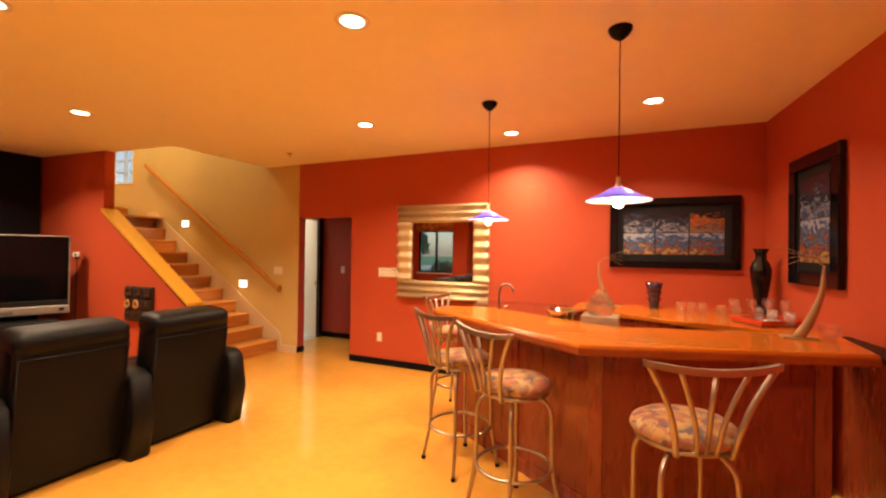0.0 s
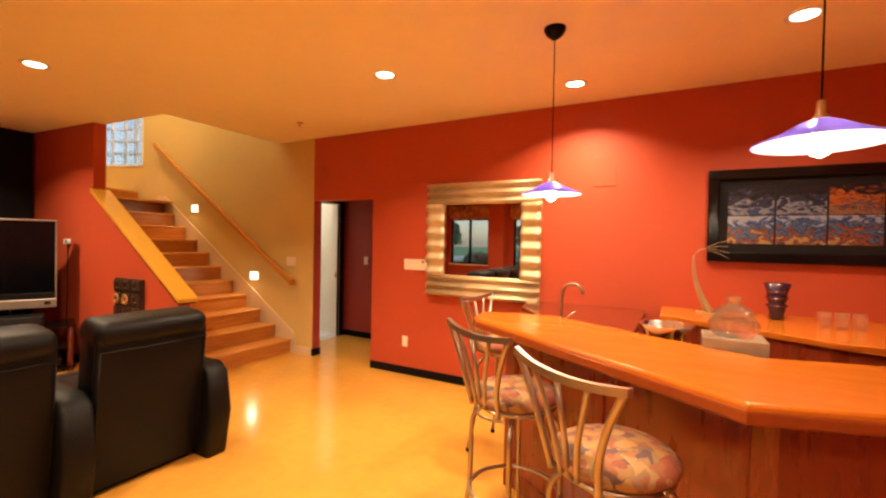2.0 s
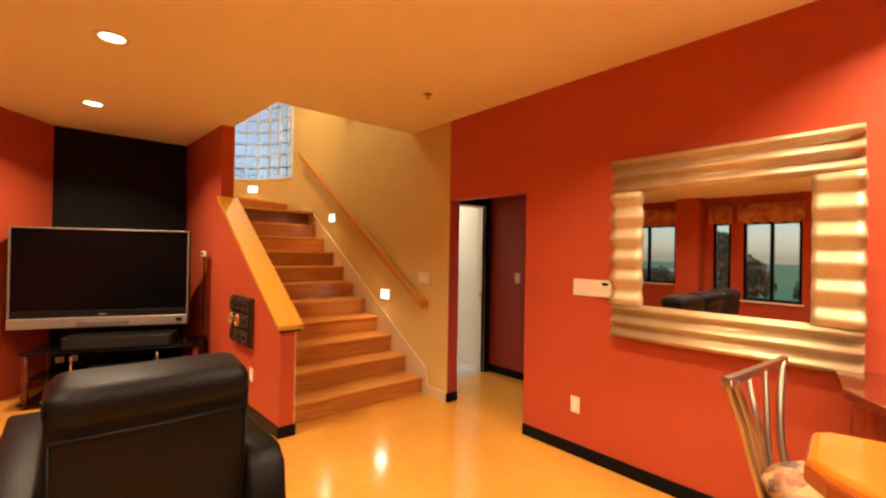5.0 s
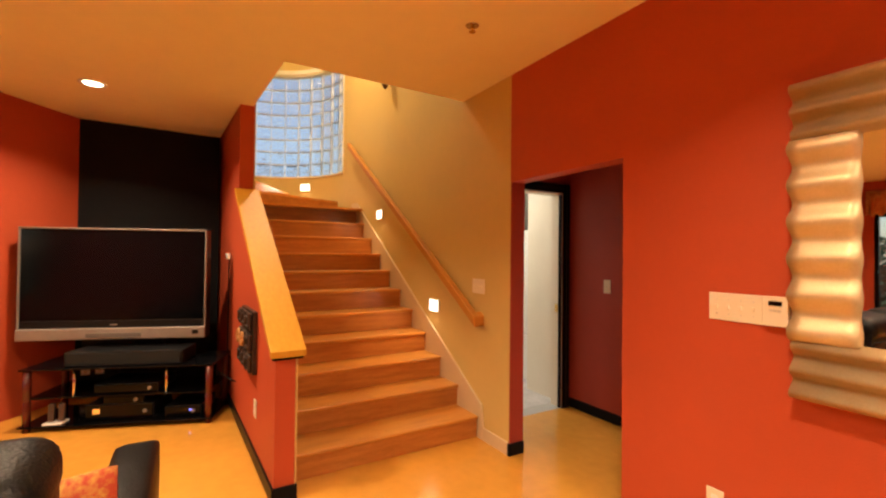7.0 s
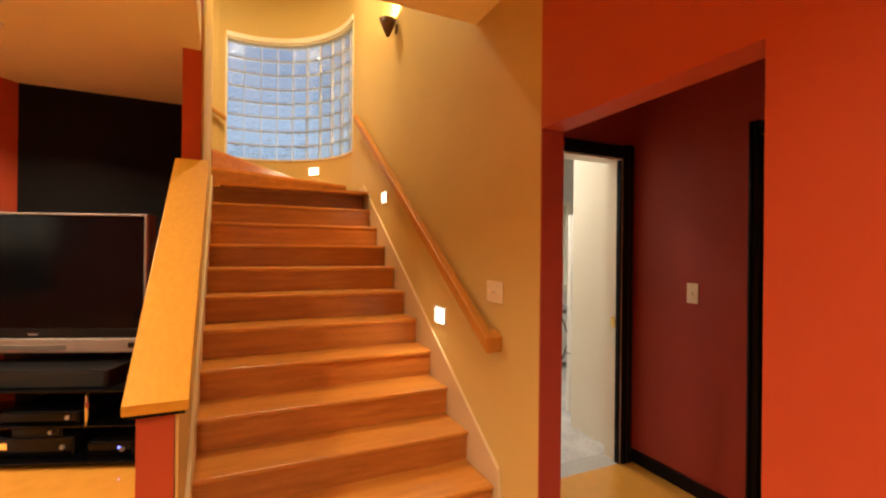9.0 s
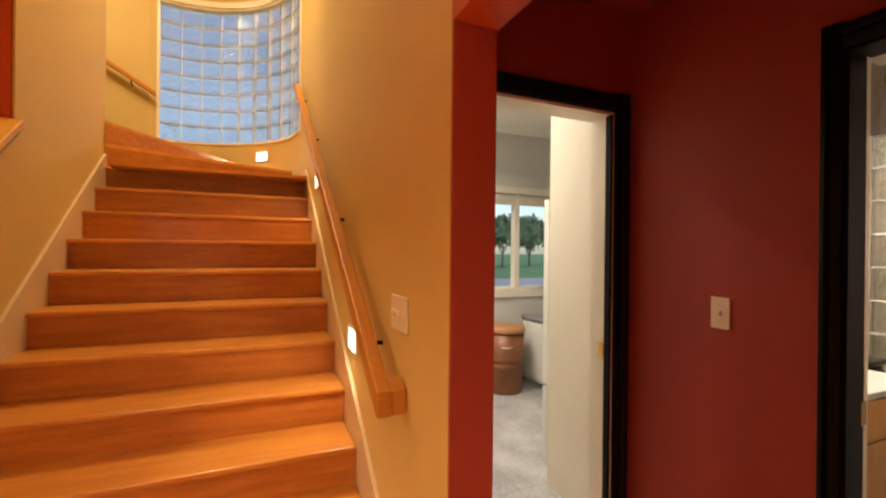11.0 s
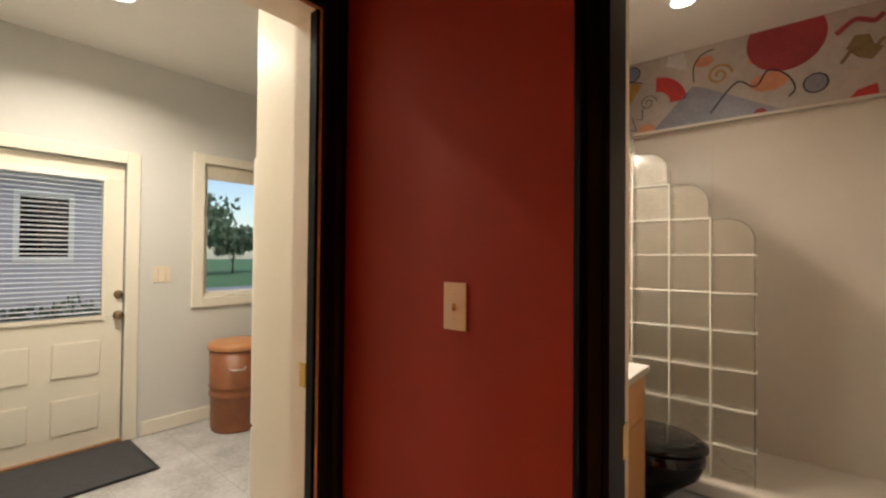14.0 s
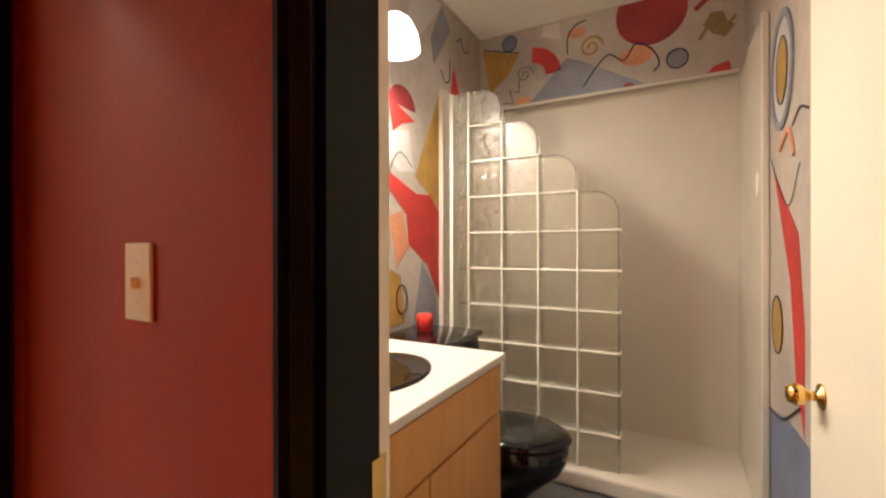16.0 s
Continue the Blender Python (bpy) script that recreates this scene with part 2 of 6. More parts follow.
def bend(pts, n=8):
    """A smooth line through points (Catmull-Rom)."""
    pts = [Vector(p) for p in pts]
    full = [2 * pts[0] - pts[1]] + pts + [2 * pts[-1] - pts[-2]]
    out = []
    for i in range(1, len(full) - 2):
        p0, p1, p2, p3 = full[i - 1:i + 3]
        for k in range(n):
            t = k / n
            out.append(0.5 * (2 * p1 + (p2 - p0) * t + (2 * p0 - 5 * p1 + 4 * p2 - p3) * t * t + (3 * p1 - p0 - 3 * p2 + p3) * t ** 3))
    out.append(pts[-1])
    return out


def prism(poly, z0, z1, bm=None, bevel=0.0, seg=2):
    """A flat polygon (x, y) raised from z0 to z1."""
    bm = bm or bmesh.new()
    lo = [bm.verts.new((x, y, z0)) for x, y in poly]
    hi = [bm.verts.new((x, y, z1)) for x, y in poly]
    fs = [bm.faces.new(lo[::-1]), bm.faces.new(hi)]
    n = len(poly)
    for i in range(n):
        fs.append(bm.faces.new((lo[i], lo[(i + 1) % n], hi[(i + 1) % n], hi[i])))
    if bevel:
        bmesh.ops.bevel(bm, geom=[e for e in fs[1].edges] + [e for e in fs[0].edges], offset=bevel, segments=seg, affect="EDGES", profile=0.5)
    return bm


def slab_xz(poly, y0, y1, bm=None, bevel=0.0):
    """A polygon (x, z) pushed from y0 to y1."""
    bm = prism(poly, -y1, -y0, bm, bevel)
    bmesh.ops.transform(bm, matrix=Matrix.Rotation(radians(90), 4, "X"), verts=bm.verts)
    return bm


def slab_yz(poly, x0, x1, bm=None, bevel=0.0):
    """A polygon (y, z) pushed from x0 to x1."""
    bm = bm or bmesh.new()
    lo = [bm.verts.new((x0, y, z)) for y, z in poly]
    hi = [bm.verts.new((x1, y, z)) for y, z in poly]
    bm.faces.new(lo)
    bm.faces.new(hi[::-1])
    n = len(poly)
    for i in range(n):
        bm.faces.new((lo[i], hi[i], hi[(i + 1) % n], lo[(i + 1) % n]))
    if bevel:
        bmesh.ops.bevel(bm, geom=list(bm.edges), offset=bevel, segments=2, affect="EDGES", profile=0.5)
    return bm


def structure(name, bm, mat, label, category, smooth=False):
    ob = part(name, bm, mat, None, "", smooth)
    ob.location = ORIGIN
    return tagged(ob, label, category, kind="structure")


# ---------------------------------------------------------------- the large structure
C = 2.69           # ceiling of the main room
NORTH = 5.2        # bar wall
EAST = 2.0
SOUTH = -2.6
TOP = 5.2          # ceiling over the stairs

structure("floor", prism([(-7.5, SOUTH), (EAST + 0.1, SOUTH), (EAST + 0.1, 6.345), (-4.715, 6.345), (-4.715, NORTH), (-7.5, NORTH)], -0.1, 0.0), FLOOR,
          "amber polished floor with a high gloss", "floor")
# ceiling of the main room, open over the stairs
structure("ceiling", prism([(-7.6, SOUTH), (EAST + 0.2, SOUTH), (EAST + 0.2, NORTH), (-4.83, NORTH), (-4.83, 3.77), (-5.90, 3.705), (-5.90, 3.60), (-7.6, 3.49)], C, C + 0.25), CEIL,
          "cream painted ceiling with recessed lamps", "ceiling")
structure("wall_north", boxes(((-3.28, NORTH, 0), (1.4, NORTH + 0.12, C + 0.25)), ((-4.2, NORTH, 1.925), (-3.28, NORTH + 0.12, C + 0.25))), RED,
          "bright red wall with a hall opening", "wall")
# left face of the opening, set in a darker red than the wall
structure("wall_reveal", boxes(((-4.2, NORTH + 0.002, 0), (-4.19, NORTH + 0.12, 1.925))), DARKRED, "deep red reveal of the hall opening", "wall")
structure("wall_stair_north", boxes(((-8.06, NORTH, 0), (-4.2, NORTH + 0.12, TOP))), TAN, "olive tan stairwell wall", "wall")
structure("wall_east", prism([(1.28, NORTH), (2.013, SOUTH), (2.15, SOUTH), (1.42, NORTH)], 0, C + 0.25), RED, "bright red wall beside the bar", "wall")
# black panel and red wall behind the television
structure("wall_west", prism([(-7.23, 3.515), (-7.19, 2.30), (-7.34, 2.30), (-7.37, 3.515)], 0, C), BLACKWALL, "matt black accent wall behind the television", "wall")
structure("wall_west_angled", prism([(-7.19, 2.30), (-6.50, 1.79), (-6.60, 1.68), (-7.31, 2.20)], 0, C), RED, "red angled wall beside the television", "wall")
structure("wall_southwest", prism([(-6.50, 1.79), (-6.50, SOUTH), (-6.62, SOUTH), (-6.62, 1.66)], 0, C), RED, "red wall", "wall")
# sloped half wall of the stairs and the stub above it
SKEW = 0.045


def skewed(bm):
    """The stair wall runs a little out of square."""
    for v in bm.verts:
        v.co.y += SKEW * (v.co.x + 5.9)
    return bm


def skew_y(x, y):
    return y + SKEW * (x + 5.9)


structure("wall_stair_south", skewed(slab_xz([(-4.38, 0), (-4.38, 0.83), (-5.90, 1.905), (-5.90, TOP), (-7.5, TOP), (-7.5, 0)], 3.60, 3.712)), RED,
          "red half wall that climbs beside the stairs", "wall")
structure("wall_stair_lining", skewed(slab_xz([(-4.385, 0), (-4.385, 0.825), (-5.905, 1.90), (-5.905, TOP), (-7.505, TOP), (-7.505, 0)], 3.715, 3.725)), TAN,
          "tan inner face of the stair wall", "wall")
structure("wall_stair_east", boxes(((-4.83, 3.60, C + 0.252), (-4.71, NORTH, TOP))), TAN, "tan wall over the stair opening", "wall")
structure("ceiling_stair", boxes(((-10, 1.0, TOP), (-4.6, 5.4, TOP + 0.1))), CEIL, "cream ceiling over the stairs", "ceiling")

# bay with the curved wall
BAY = Vector((-8.06, 3.95))
R = 1.25


def arc(a, r=R):
    return BAY.x - r * math.sin(radians(a)), BAY.y + r * math.cos(radians(a))


def arc_wall(a0, a1, z0, z1, thick=0.14, n=28, bm=None):
    ang = [a0 + (a1 - a0) * i / n for i in range(n + 1)]
    return prism([arc(a) for a in ang] + [arc(a, R + thick) for a in reversed(ang)], z0, z1, bm)


WIN0, WIN1, WZ0, WZ1 = 4.0, 101.0, 2.65, 4.2756
bm = arc_wall(0, 106, 0, WZ0 - 0.03)
arc_wall(0, 106, WZ1 + 0.03, TOP, bm=bm)
arc_wall(0, WIN0 - 1.2, WZ0 - 0.03, WZ1 + 0.03, n=2, bm=bm)
arc_wall(WIN1 + 1.2, 106, WZ0 - 0.03, WZ1 + 0.03, n=3, bm=bm)
structure("wall_bay", bm, TAN, "curved tan wall under the glass block window", "wall", smooth=False)
ax, ay = arc(106)
structure("wall_landing_west", boxes(((ax - 0.12, 1.0, 0), (ax, ay, TOP))), TAN, "tan wall of the upper landing", "wall")
structure("wall_landing_south", boxes(((ax, 1.0, 0), (-7.5, 1.12, TOP))), TAN, "tan wall of the upper landing", "wall")
structure("wall_landing_east", boxes(((-7.6, 1.12, 0), (-7.505, 3.60, TOP))), TAN, "tan wall of the upper landing", "wall")

# hall, laundry and bathroom stand a little aside
ORIGIN = Vector((0.085, -0.12, 0))
HW, HN, HC = -4.80, 6.46, 2.44
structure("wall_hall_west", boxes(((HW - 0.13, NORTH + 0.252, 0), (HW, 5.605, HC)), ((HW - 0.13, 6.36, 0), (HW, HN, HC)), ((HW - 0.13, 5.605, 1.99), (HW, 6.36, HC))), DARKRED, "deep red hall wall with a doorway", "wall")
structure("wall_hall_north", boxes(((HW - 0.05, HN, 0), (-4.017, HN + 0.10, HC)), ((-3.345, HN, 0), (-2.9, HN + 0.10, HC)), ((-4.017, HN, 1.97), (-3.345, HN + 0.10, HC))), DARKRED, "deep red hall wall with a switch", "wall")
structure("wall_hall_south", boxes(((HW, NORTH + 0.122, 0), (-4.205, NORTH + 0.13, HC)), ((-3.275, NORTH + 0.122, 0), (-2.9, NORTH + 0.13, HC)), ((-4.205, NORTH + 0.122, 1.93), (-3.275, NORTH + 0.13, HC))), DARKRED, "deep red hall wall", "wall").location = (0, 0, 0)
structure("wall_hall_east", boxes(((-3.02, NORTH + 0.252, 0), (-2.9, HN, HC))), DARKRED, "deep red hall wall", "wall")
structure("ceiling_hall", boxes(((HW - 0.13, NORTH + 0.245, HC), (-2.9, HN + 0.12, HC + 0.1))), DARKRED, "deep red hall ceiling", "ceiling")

# laundry
LX0, LX1, LY0, LY1, LC = -7.25, HW - 0.13, 5.50, 8.7, 2.6
structure("floor_laundry", boxes(((LX0 - 0.1, LY0, -0.1), (LX1, LY1, -0.004)), ((LX1, 5.62, -0.1), (HW, 6.36, -0.002))), GROUT, "grout bed of the laundry floor", "floor")
structure("wall_laundry_west", boxes(((LX0 - 0.14, LY0, 0), (LX0, 5.66, LC)), ((LX0 - 0.14, 5.66, 1.885), (LX0, 6.50, LC)), ((LX0 - 0.14, 6.50, 0), (LX0, 6.98, LC)),
                                     ((LX0 - 0.14, 6.98, 0), (LX0, 7.95, 0.93)), ((LX0 - 0.14, 6.98, 1.97), (LX0, 7.95, LC)), ((LX0 - 0.14, 7.95, 0), (LX0, LY1, LC))), LGREY, "pale grey laundry wall with a door and a window", "wall")
structure("wall_laundry_north", boxes(((LX0 - 0.14, LY1, 0), (LX1 - 0.09, LY1 + 0.1, LC))), LGREY, "pale grey laundry wall", "wall")
structure("wall_laundry_south", boxes(((LX0 - 0.14, NORTH + 0.245, 0), (LX1, LY0, LC))), LGREY, "pale grey laundry wall", "wall")
structure("wall_laundry_east", boxes(((LX1 - 0.09, HN + 0.0, 0), (LX1 - 0.075, LY1, LC)), ((LX1 - 0.004, LY0, 0), (LX1 - 0.001, 5.60, LC)), ((LX1 - 0.004, 5.60, 2.0), (LX1 - 0.001, HN, LC)), ((LX1 - 0.004, 6.38, 0), (LX1 - 0.001, HN, 2.0))), LGREY, "pale grey laundry wall", "wall")
structure("ceiling_laundry", boxes(((LX0 - 0.14, NORTH + 0.245, LC), (LX1 - 0.08, LY1 + 0.1, LC + 0.1))), WHITE, "white laundry ceiling", "ceiling")

# bathroom
BX0, BX1, BY0, BY1, BC = -4.95, -3.33, HN + 0.10, 9.06, 2.74
structure("floor_bath", boxes(((BX0, BY0, -0.1), (BX1, BY1, -0.003)), ((-4.017, HN + 0.002, -0.1), (-3.345, BY0, -0.002))), material("slate bathroom floor", (0.10, 0.10, 0.105), 0.4, other=(0.15, 0.15, 0.15), scale=5), "dark grey bathroom floor", "floor")
MURALWALL = material("watercolour wall", (0.36, 0.31, 0.28), 0.6, other=(0.55, 0.48, 0.41), scale=2.2, bump=0.1)
structure("wall_bath_west", boxes(((BX0 - 0.05, BY0, 0), (BX0, BY1 + 0.1, BC))), MURALWALL, "watercolour painted bathroom wall", "wall")
structure("wall_bath_north", boxes(((BX0, BY1, 0), (BX1 + 0.1, BY1 + 0.1, BC))), MURALWALL, "watercolour painted bathroom wall", "wall")
structure("wall_bath_east", boxes(((BX1, BY0, 0), (BX1 + 0.1, BY1, BC))), MURALWALL, "watercolour painted bathroom wall", "wall")
structure("wall_bath_south", boxes(((BX0, BY0, 0), (-4.02, BY0 + 0.01, BC)), ((-4.02, BY0, 1.99), (BX1, BY0 + 0.01, BC))), MURALWALL, "watercolour painted bathroom wall", "wall")
structure("ceiling_bath", boxes(((BX0 - 0.1, BY0, BC), (BX1 + 0.1, BY1 + 0.1, BC + 0.1))), WHITE, "white bathroom ceiling", "ceiling")
ORIGIN = Vector((0, 0, 0))

# south wall with three windows, seen in the mirror
SWIN = [(-6.35, -5.10, 0.80), (-4.35, -4.02, 0.45), (-3.80, -2.85, 0.55)]
pairs, x = [], -6.62
for x0, x1, z0 in SWIN:
    pairs += [((x, SOUTH - 0.14, 0), (x0, SOUTH, C)), ((x0, SOUTH - 0.14, 0), (x1, SOUTH, z0)), ((x0, SOUTH - 0.14, 2.15), (x1, SOUTH, C))]
    x = x1
pairs.append(((x, SOUTH - 0.14, 0), (2.2, SOUTH, C)))
structure("wall_south", boxes(*pairs), RED, "red wall with dark-framed windows", "wall")
structure("wall_south_pier", boxes(((-4.98, SOUTH, 0), (-4.52, SOUTH + 0.35, C))), RED, "red wall pier between the windows", "wall")

# ---------------------------------------------------------------- lamps
def ceiling_can(x, y, z, on, power, colour, spread=132):
    t = thing("recessed_lamp", "round recessed ceiling lamp, lit, with a white trim ring", "ceiling lamp", (x, y, z), group="recessed lamps")
    part("trim_ring", lathe([(0.062, -0.001), (0.064, -0.006), (0.088, -0.007), (0.092, -0.001)], 28), WHITEPL, t, smooth=True)
    part("lamp_disc", lathe([(0, -0.003), (0.062, -0.003)], 28), on, t, "glowing lamp face")
    area_lamp("lamp_light", (x, y, z - 0.02), power, colour, 0.12, spread=spread)


# the last three lie out of view, assumed to carry the ceiling grid on
for x, y in [(-2.176, 3.909), (-0.955, 4.71), (0.335, 4.22), (-4.38, 2.62), (-6.0, 2.58), (-1.15, 2.31), (-2.72, 1.44), (0.2, 0.6), (-1.4, -0.6), (-4.4, -0.4)]:
    ceiling_can(x, y, C, LAMPON, 24 if x > 0.3 else 37, WARM)
ORIGIN = Vector((0.085, -0.12, 0))
ceiling_can(-6.42, 6.24, LC, LAMPCOOL, 28, NEUTRAL, spread=150)
# unseen can, added to brighten the wall end beside the doorway
ceiling_can(-5.65, 6.00, LC, LAMPCOOL, 10, NEUTRAL, spread=150)
ceiling_can(-4.25, 8.38, BC, LAMPCOOL, 3.2, NEUTRAL)
ORIGIN = Vector((0, 0, 0))

# ---------------------------------------------------------------- stairs
stairs = thing("staircase", "honey oak stairs with tan skirting boards", "stairs", kind="structure")
RUN, RISE = 0.2885, 0.182


def nose(k):
    return -4.548 - RUN * (k - 1), 0.162 * k + 0.0018 * k * k


Y1 = 5.182
for k in range(1, 12):
    nx, nz = nose(k)
    d = RUN + 0.03 if k < 11 else 0.20
    y0, y1 = skew_y(nx, 3.728), skew_y(nx - d, 3.728)
    t = part("tread", prism([(nx, y0), (nx, Y1), (nx - d, Y1), (nx - d, y1)], nz - 0.026, nz, bevel=0.007), OAK, stairs)
    z0 = 0.001 if k == 1 else nose(k - 1)[1] + 0.001
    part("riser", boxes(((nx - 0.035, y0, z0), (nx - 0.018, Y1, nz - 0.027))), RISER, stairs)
# winding steps round the inner corner
piv = (-7.47, 3.66)
fan = [(-8.12, 5.12), (-9.02, 4.60), (-9.26, 3.75), (-9.2, 3.0)]
bx, bz = nose(11)
for i in range(4):
    z = bz + RISE * (i + 1)
    p0, p1 = fan[i], fan[min(i + 1, 3)]
    poly = [piv, p0] + ([(-8.72, 4.98)] if i == 0 else []) + [p1]
    if i < 2:
        part("tread", prism(poly, z - 0.026, z), OAK, stairs)
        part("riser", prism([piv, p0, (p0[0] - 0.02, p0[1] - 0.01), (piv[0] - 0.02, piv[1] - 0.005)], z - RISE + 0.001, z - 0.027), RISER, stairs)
part("landing", prism([(-7.5, 3.75), (-7.2, 3.75), (-7.2, 5.18), (-8.2, 5.18), (-8.9, 4.8)], bz - 0.028, bz - 0.002), OAK, stairs)
# skirting boards along both walls
for y0, y1 in ((5.184, 5.199), (3.726, 3.743)):
    bm = slab_xz([(-4.50, 0.0), (-4.49, 0.09), (-4.52, 0.26), (-7.46, 2.10), (-7.66, 2.10), (-7.66, 1.8), (-4.80, 0.0)], y0, y1)
    if y0 < 4:
        skewed(bm)
    part("skirting_board", bm, SKIRT, stairs, "tan painted skirting board")
structure("baseboard_tan", boxes(((-4.50, 5.186, 0), (-4.203, 5.2, 0.09))), SKIRT, "tan baseboard", "baseboard")
cap = slab_xz([(-4.335, 0.82), (-4.335, 0.855), (-5.90, 1.962), (-5.90, 1.920)], 3.565, 3.76, bevel=0.004)
structure("trim_half_wall_cap", skewed(cap), RAILOAK, "honey oak cap on the sloped half wall", "trim")
structure("trim_half_wall_moulding", skewed(slab_xz([(-4.352, 0.803), (-4.352, 0.829), (-5.898, 1.922), (-5.898, 1.896)], 3.578, 3.748)), BLACKTRIM, "black moulding under the cap", "trim")
rail = thing("handrail", "round-edged honey oak handrail on brackets", "handrail")
part("rail", slab_xz([(-4.50, 0.862), (-4.50, 0.940), (-7.64, 2.949), (-7.64, 2.871)], 5.100, 5.152, bevel=0.009), HANDOAK, rail)
part("end_return", slab_xz([(-4.501, 0.864), (-4.501, 0.939), (-4.548, 0.969), (-4.548, 0.894)], 5.148, 5.199, bevel=0.008), HANDOAK, rail)
for f in (0.12, 0.36, 0.68, 0.95):
    x, z = -4.40 - 3.24 * f, 0.82 + 2.07 * f
    part("bracket", tube(bend([(x, 5.135, z - 0.005), (x, 5.145, z - 0.035), (x, 5.199, z - 0.045)], 4), 0.008), BLACKTRIM, rail, "dark metal bracket")


# ---------------------------------------------------------------- baseboards
def baseboard(name, lo, hi, skew=False):
    bm = boxes((lo, hi), bevel=0.003)
    structure(name, skewed(bm) if skew else bm, BLACKTRIM, "black baseboard", "baseboard")


baseboard("baseboard_north", (-3.28, 5.186, 0), (1.27, 5.199, 0.085))
baseboard("baseboard_jamb", (-4.188, 5.19, 0), (-4.176, 5.32, 0.085))
baseboard("baseboard_jamb_front", (-4.2, 5.186, 0), (-4.176, 5.1995, 0.085))
ORIGIN = Vector((0.085, -0.12, 0))
baseboard("baseboard_hall_north", (HW + 0.001, HN - 0.014, 0), (-4.078, HN - 0.001, 0.085))
ORIGIN = Vector((0, 0, 0))
baseboard("baseboard_half_wall", (-7.2, 3.586, 0), (-4.38, 3.599, 0.085), True)
baseboard("baseboard_half_wall_end", (-4.379, 3.586, 0), (-4.366, 3.726, 0.085), True)

# ---------------------------------------------------------------- glass block bay window
window_bay = thing("window_1", "curved glass block window in a cream frame, dusk outside", "window", kind="structure")
NC, NR = 10, 8
BW, BH = (WIN1 - WIN0) / NC, (WZ1 - WZ0) / NR


def wavy_block(w, h, d, mat, seed, corner=0.0, rim=False, amp=0.0075, n=18):
    """A hollow glass brick: two panes with rippled outer faces, thickness along y, centred.
    corner rounds off the upper right; rim closes the right and upper edge with glass."""
    bm = bmesh.new()

    def place(u, v):
        x, z = (u - 0.5) * w, (v - 0.5) * h
        cx, cz = w / 2 - corner, h / 2 - corner
        if corner and x > cx and z > cz:
            q = Vector((x - cx, z - cz))
            far = max(q.x, q.y)
            if q.length > 1e-6:
                q = q * (far / q.length)
            x, z = cx + q.x, cz + q.y
        return x, z

    for side in (-1, 1):
        outer, inner = [], []
        for i in range(n + 1):
            ro, ri = [], []
            for j in range(n + 1):
                x, z = place(i / n, j / n)
                fade = min(1.0, 6 * min(i / n, 1 - i / n, j / n, 1 - j / n))
                wave = amp * fade * (noise.noise(Vector((x * 30, z * 34, seed + side))) + 0.7 * math.sin(46 * x + 60 * noise.noise(Vector((x * 7, z * 7, seed)))) * 0.6)
                ro.append(bm.verts.new((x, side * (d / 2 - 0.004 + 0.003 * fade) + side * wave, z)))
                ri.append(bm.verts.new((x, side * (d / 2 - 0.013), z)))
            outer.append(ro)
            inner.append(ri)
        for g in (outer, inner):
            for i in range(n):
                for j in range(n):
                    f = bm.faces.new((g[i][j], g[i + 1][j], g[i + 1][j + 1], g[i][j + 1]))
                    f.smooth = g is outer
        ring = [(i, 0) for i in range(n)] + [(n, j) for j in range(n)] + [(i, n) for i in range(n, 0, -1)] + [(0, j) for j in range(n, 0, -1)]
        for (i, j), (k, l) in zip(ring, ring[1:] + ring[:1]):
            bm.faces.new((outer[i][j], outer[k][l], inner[k][l], inner[i][j]))
    if rim:
        line = [place(1, j / n) for j in range(n + 1)] + ([place(i / n, 1) for i in range(n - 1, -1, -1)] if corner else [])
        y = d / 2 - 0.0135
        rows = []
        for x, z in line:
            k = 0.93
            rows.append([bm.verts.new(p) for p in ((x, -y, z), (x, y, z), (x * k, y, z if not corner else z * k), (x * k, -y, z if not corner else z * k))])
        for p, q in zip(rows, rows[1:]):
            for k in range(4):
                bm.faces.new((p[k], p[(k + 1) % 4], q[(k + 1) % 4], q[k]))
        bm.faces.new(rows[0])
        bm.faces.new(rows[-1])
    bmesh.ops.recalc_face_normals(bm, faces=bm.faces)
    me = bpy.data.meshes.new("block")
    bm.to_mesh(me)
    bm.free()
    me.materials.append(mat)
    return me


bay_block = [wavy_block(0.205, BH - 0.010, 0.075, BLOCKGLASS, 20 + k, amp=0.005) for k in range(4)]
for i in range(NC):
    a = WIN0 + BW * (i + 0.5)
    x, y = arc(a, R + 0.06)
    for j in range(NR):
        ob = new("glass_block", bay_block[(i * 3 + j * 5) % 4])
        ob.parent = window_bay
        ob.matrix_basis = pose(x, y, WZ0 + BH * (j + 0.5), 0, 0, a)
        ob.visible_shadow = False
MORTAR = material("pale mortar", (0.80, 0.80, 0.80), 0.8, vary=0.05)
bm = bmesh.new()
for j in range(NR + 1):
    z = WZ0 + BH * j
    ang = [WIN0 + (WIN1 - WIN0) * i / 24 for i in range(25)]
    prism([arc(a, R + 0.04) for a in ang] + [arc(a, R + 0.09) for a in reversed(ang)], z - 0.0036, z + 0.0036, bm)
part("horizontal_joints", bm, MORTAR, window_bay)
bm = bmesh.new()
for i in range(NC + 1):
    a = WIN0 + BW * i
    prism([arc(a - 0.16, R + 0.04), arc(a + 0.16, R + 0.04), arc(a + 0.16, R + 0.09), arc(a - 0.16, R + 0.09)], WZ0, WZ1, bm)
part("vertical_joints", bm, MORTAR, window_bay)
bm = arc_wall(WIN0 - 1.2, WIN1 + 1.2, WZ0 - 0.03, WZ0 - 0.006, 0.13)
part("window_sill", bm, CREAM, window_bay)
